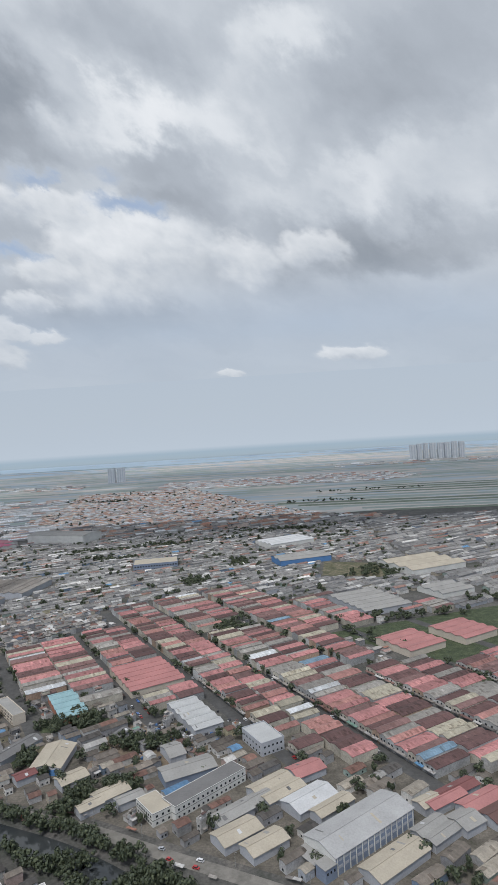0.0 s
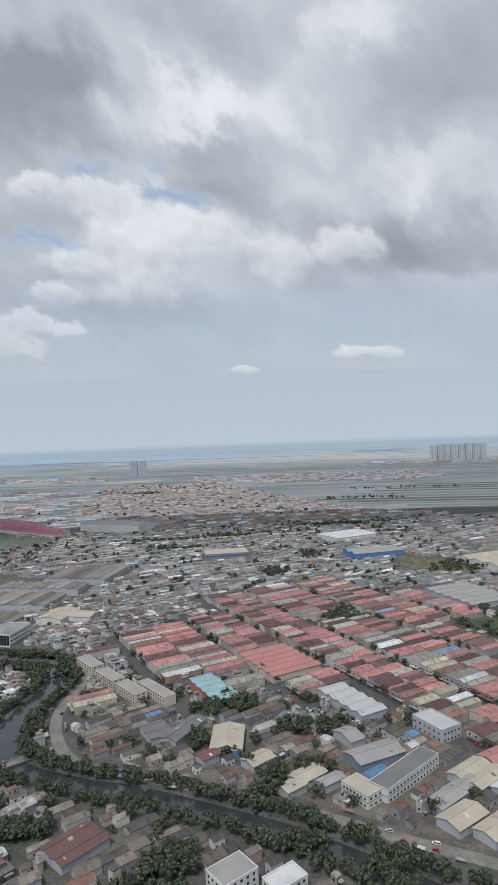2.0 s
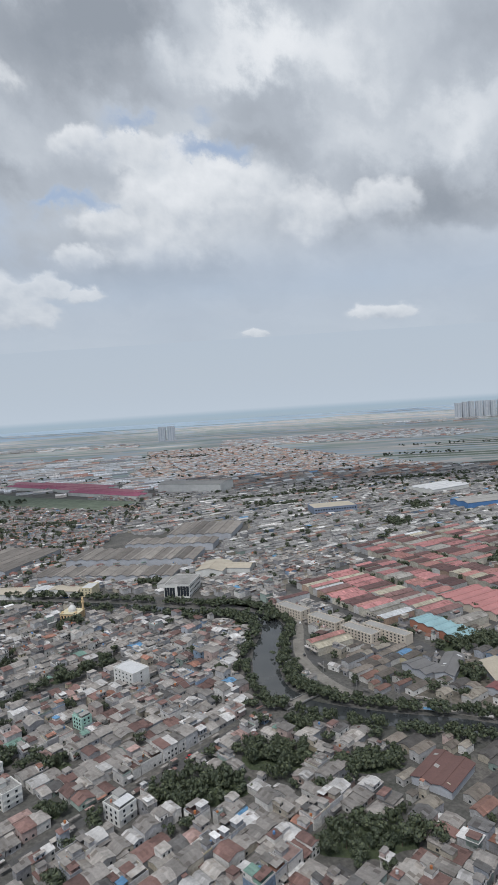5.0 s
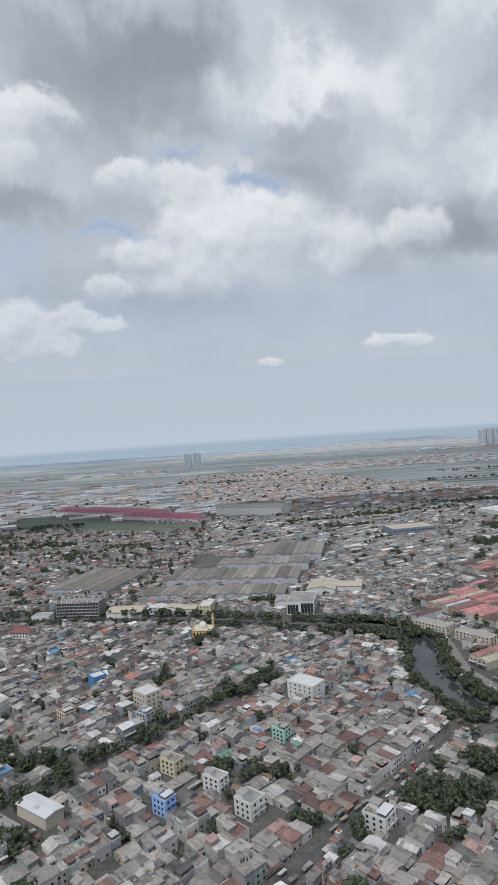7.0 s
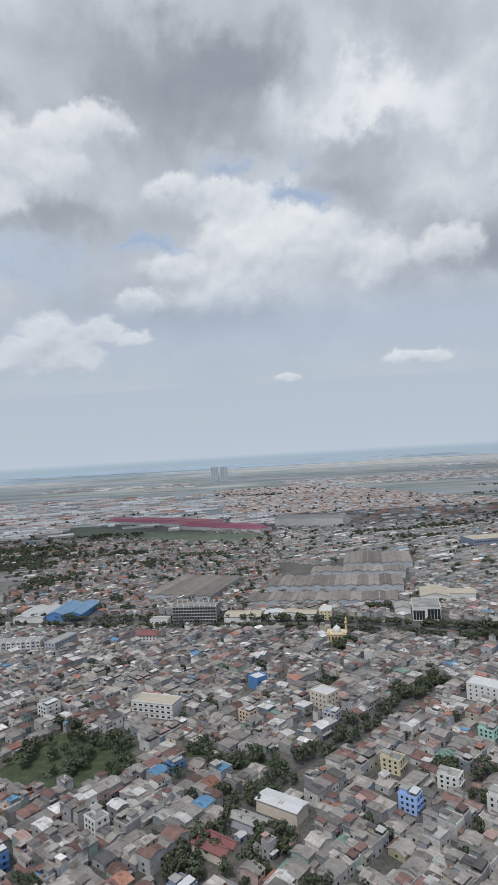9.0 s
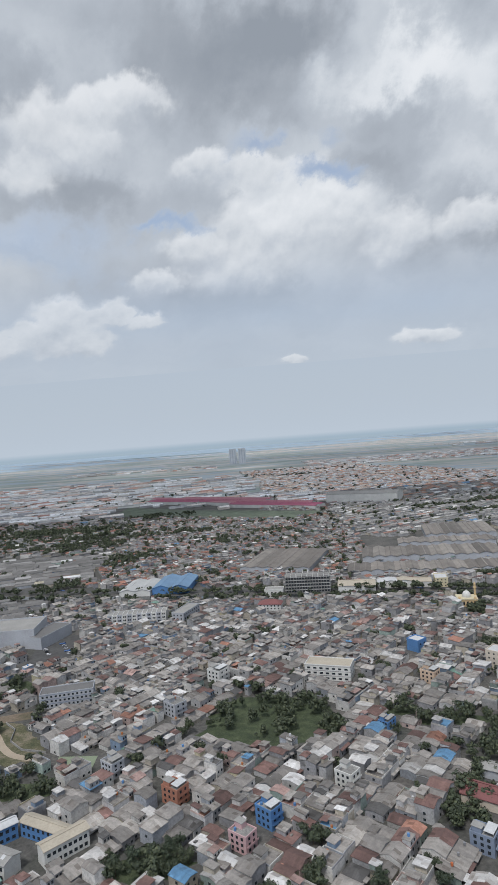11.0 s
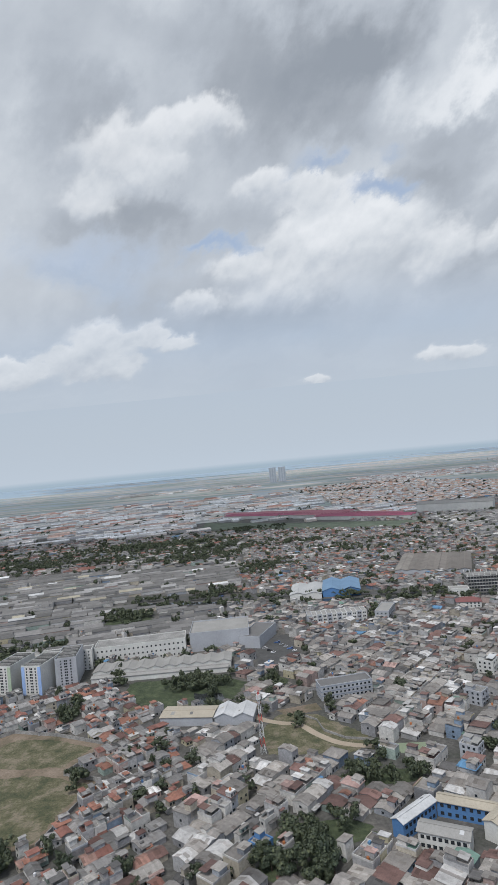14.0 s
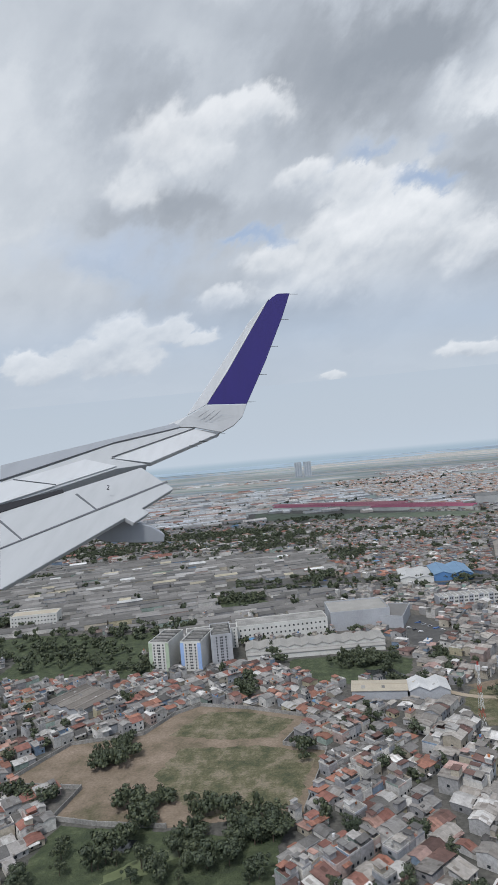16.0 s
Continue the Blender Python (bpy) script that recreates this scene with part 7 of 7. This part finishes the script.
# canopies of stalls along the market street and the river road
st = Geo()
for road, off, n in ((SROAD, 1.9, 60), (NROAD, 4.2, 40)):
    for x, y, a in along(road, n, off):
        st.mono(rc.uniform(1.6, 4.5), rc.uniform(1.0, 1.6), rc.uniform(1.1, 1.6), 0.2, 0, (x, y, 0, a))
tagged(st.put("stall_canopies", ["roof_south"]), "patched sheet canopies of roadside stalls", "canopies", kind="stuff")

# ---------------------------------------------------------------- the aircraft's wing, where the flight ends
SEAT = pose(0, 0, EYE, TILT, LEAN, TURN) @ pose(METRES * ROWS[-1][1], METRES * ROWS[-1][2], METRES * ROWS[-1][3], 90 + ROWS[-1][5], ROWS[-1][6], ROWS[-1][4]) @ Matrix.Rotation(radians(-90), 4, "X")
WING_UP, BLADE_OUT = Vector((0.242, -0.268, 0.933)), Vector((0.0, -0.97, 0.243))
for key, col, rough, metal in (("wing_grey", (0.40, 0.41, 0.415), 0.55, 0.0), ("wing_light", (0.50, 0.51, 0.515), 0.55, 0.0), ("slat_metal", (0.33, 0.345, 0.37), 0.4, 0.3), ("purple_paint", (0.012, 0.005, 0.12), 0.75, 0.0), ("gap_shade_and_black", (0.012, 0.012, 0.016), 0.8, 0.0), ("seam_grey", (0.10, 0.105, 0.115), 0.6, 0.0)):
    m, N, b = material(key, rough, metal)
    streak = N("ShaderNodeMapping", Vector=N("ShaderNodeTexCoord").outputs["Object"], Scale=(6.0, 0.8, 1.0)).outputs[0]
    link(N, b, "Base Color", mixc(N, 1.0, col, ramp(N, noise_(N, 1.2, 6, streak), [(0.3, (0.93,) * 3), (0.6, (1.02,) * 3)]), "MULTIPLY"))
    M[key] = m


def plate(name, pts, up, thick, mat, parent, lift=0.0, label="", taper=1.0):
    """A panel with thickness: its outline, and the same outline lower down, drawn in a little."""
    c = sum((Vector(p) for p in pts), Vector()) / len(pts)
    top = [Vector(p) + up * lift for p in pts]
    low = [c + (Vector(p) - c) * taper - up * thick for p in pts]
    n = len(pts)
    bm = bmesh.new()
    v = [bm.verts.new(p) for p in top + low]
    bm.faces.new(v[:n])
    bm.faces.new(v[n:][::-1])
    for i in range(n):
        bm.faces.new((v[i], v[n + i], v[n + (i + 1) % n], v[(i + 1) % n]))
    bmesh.ops.recalc_face_normals(bm, faces=bm.faces)
    bmesh.ops.bevel(bm, geom=[e for e in bm.edges if e.calc_face_angle(0) > 0.6], offset=min(0.012, thick * 0.3), segments=2, profile=0.5, affect="EDGES")
    me = bpy.data.meshes.new(name)
    bm.to_mesh(me)
    bm.free()
    me.materials.append(M[mat])
    ob = new(name, me)
    ob.parent = parent
    return tagged(ob, label)


def rod(name, a, b, r, mat, parent):
    a, b = Vector(a), Vector(b)
    s = (b - a).normalized()
    u = s.orthogonal().normalized()
    w = s.cross(u)
    g = Geo()
    g.add([tuple(p + (u * math.cos(k * 1.047) + w * math.sin(k * 1.047)) * q) for p, q in ((a, r), (b, r * 0.6)) for k in range(6)], [(k, (k + 1) % 6, 6 + (k + 1) % 6, 6 + k) for k in range(6)] + [(5, 4, 3, 2, 1, 0), (6, 7, 8, 9, 10, 11)])
    return g.put(name, [mat], parent)


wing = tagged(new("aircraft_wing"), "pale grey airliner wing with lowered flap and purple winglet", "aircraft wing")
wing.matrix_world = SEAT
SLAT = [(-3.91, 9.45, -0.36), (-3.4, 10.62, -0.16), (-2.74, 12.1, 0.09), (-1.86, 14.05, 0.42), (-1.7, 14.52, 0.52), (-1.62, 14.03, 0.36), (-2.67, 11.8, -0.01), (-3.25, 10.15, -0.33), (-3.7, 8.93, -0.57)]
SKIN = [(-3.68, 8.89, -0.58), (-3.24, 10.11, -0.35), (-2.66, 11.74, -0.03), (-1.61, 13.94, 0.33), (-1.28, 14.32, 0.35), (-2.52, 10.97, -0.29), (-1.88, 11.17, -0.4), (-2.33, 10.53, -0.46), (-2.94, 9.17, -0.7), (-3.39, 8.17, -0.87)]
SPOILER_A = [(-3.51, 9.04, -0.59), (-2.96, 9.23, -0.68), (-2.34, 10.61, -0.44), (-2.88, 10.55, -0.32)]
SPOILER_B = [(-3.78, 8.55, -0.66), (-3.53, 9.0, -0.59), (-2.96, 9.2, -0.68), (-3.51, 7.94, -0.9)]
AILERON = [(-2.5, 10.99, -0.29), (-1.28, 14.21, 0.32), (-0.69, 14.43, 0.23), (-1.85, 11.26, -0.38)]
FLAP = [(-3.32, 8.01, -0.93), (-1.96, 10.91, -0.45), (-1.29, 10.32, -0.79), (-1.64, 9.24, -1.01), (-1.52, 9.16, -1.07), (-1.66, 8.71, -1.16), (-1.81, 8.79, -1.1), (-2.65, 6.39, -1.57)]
GAP_SHADE = [(-3.44, 8.12, -0.87), (-2.85, 9.18, -0.72), (-2.8, 9.08, -0.76), (-3.35, 7.91, -0.95)]
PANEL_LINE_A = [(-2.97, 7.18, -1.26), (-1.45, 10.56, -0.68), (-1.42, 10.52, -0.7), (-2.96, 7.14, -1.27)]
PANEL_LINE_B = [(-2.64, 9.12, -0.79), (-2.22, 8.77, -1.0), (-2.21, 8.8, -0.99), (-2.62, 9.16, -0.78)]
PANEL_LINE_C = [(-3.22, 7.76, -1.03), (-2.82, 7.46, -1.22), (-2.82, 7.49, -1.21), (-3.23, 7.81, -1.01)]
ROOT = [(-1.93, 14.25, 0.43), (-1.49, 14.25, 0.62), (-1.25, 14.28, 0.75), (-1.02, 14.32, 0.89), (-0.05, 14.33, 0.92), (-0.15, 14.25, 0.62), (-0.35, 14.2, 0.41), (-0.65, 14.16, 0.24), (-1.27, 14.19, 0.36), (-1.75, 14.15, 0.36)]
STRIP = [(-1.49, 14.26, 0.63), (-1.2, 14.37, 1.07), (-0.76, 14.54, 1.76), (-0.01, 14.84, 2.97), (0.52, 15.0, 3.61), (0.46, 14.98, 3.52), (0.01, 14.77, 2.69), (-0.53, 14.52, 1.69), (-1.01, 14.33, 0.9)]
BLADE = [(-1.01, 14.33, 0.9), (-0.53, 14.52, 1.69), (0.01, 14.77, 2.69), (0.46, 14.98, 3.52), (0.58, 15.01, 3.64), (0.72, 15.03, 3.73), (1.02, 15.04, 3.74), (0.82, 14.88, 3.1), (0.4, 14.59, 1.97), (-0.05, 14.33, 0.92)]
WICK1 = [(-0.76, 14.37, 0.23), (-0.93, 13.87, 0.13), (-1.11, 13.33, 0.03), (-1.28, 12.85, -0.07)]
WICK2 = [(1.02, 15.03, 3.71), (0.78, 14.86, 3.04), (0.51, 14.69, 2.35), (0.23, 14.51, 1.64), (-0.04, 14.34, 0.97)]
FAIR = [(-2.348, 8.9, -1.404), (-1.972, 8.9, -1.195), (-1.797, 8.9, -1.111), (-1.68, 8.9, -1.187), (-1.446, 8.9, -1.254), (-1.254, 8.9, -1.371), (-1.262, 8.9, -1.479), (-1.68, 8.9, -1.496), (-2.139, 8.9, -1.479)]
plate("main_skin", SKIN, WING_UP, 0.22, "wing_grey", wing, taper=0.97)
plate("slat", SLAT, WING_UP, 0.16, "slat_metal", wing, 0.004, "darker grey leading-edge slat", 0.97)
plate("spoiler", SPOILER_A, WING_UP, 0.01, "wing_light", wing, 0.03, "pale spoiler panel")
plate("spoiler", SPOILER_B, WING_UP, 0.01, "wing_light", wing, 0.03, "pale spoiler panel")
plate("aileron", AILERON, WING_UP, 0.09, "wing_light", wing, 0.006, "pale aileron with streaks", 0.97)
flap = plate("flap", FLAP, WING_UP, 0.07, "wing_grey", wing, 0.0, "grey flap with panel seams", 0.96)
# near-black plate laid on top to paint the shade inside the gap
plate("flap_bay", GAP_SHADE, WING_UP, 0.01, "gap_shade_and_black", wing, 0.012, "near-black plate painted as the shaded gap ahead of the flap")
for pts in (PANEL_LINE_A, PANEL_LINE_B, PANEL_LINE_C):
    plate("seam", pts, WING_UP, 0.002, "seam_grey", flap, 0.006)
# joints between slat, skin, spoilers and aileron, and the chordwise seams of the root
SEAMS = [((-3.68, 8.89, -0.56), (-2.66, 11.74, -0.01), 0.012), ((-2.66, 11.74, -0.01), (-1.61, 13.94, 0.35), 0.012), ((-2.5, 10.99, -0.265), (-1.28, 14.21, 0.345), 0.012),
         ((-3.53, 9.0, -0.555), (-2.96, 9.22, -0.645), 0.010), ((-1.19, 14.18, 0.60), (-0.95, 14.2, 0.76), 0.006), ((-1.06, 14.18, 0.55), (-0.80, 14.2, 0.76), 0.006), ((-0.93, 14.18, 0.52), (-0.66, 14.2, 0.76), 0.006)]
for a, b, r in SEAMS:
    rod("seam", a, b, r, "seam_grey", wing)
for x, y, z in ((-3.18, 8.15, -1.245), (-2.22, 9.35, -0.735)):
    font = bpy.data.curves.new("number", "FONT")
    font.body, font.size, font.extrude = "2", 0.11, 0.003
    mark = new("number", font)
    me = bpy.data.meshes.new_from_object(mark)
    bpy.data.objects.remove(mark)
    me.materials.append(M["gap_shade_and_black"])
    mark = new("number", me)
    mark.parent = flap
    mark.location, mark.rotation_euler = (x, y, z), (radians(75), 0.0, radians(-20))
    tagged(mark, "black stencilled figure 2")
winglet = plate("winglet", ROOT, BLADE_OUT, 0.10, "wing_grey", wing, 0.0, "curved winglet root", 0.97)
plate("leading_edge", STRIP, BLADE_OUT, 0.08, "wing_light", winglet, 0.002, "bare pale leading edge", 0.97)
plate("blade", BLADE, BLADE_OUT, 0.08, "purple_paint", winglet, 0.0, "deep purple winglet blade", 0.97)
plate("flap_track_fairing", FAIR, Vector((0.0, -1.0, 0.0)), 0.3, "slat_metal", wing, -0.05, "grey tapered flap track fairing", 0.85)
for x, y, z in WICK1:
    rod("static_wick", (x, y, z), (x + 0.19, y, z - 0.01), 0.008, "gap_shade_and_black", wing)
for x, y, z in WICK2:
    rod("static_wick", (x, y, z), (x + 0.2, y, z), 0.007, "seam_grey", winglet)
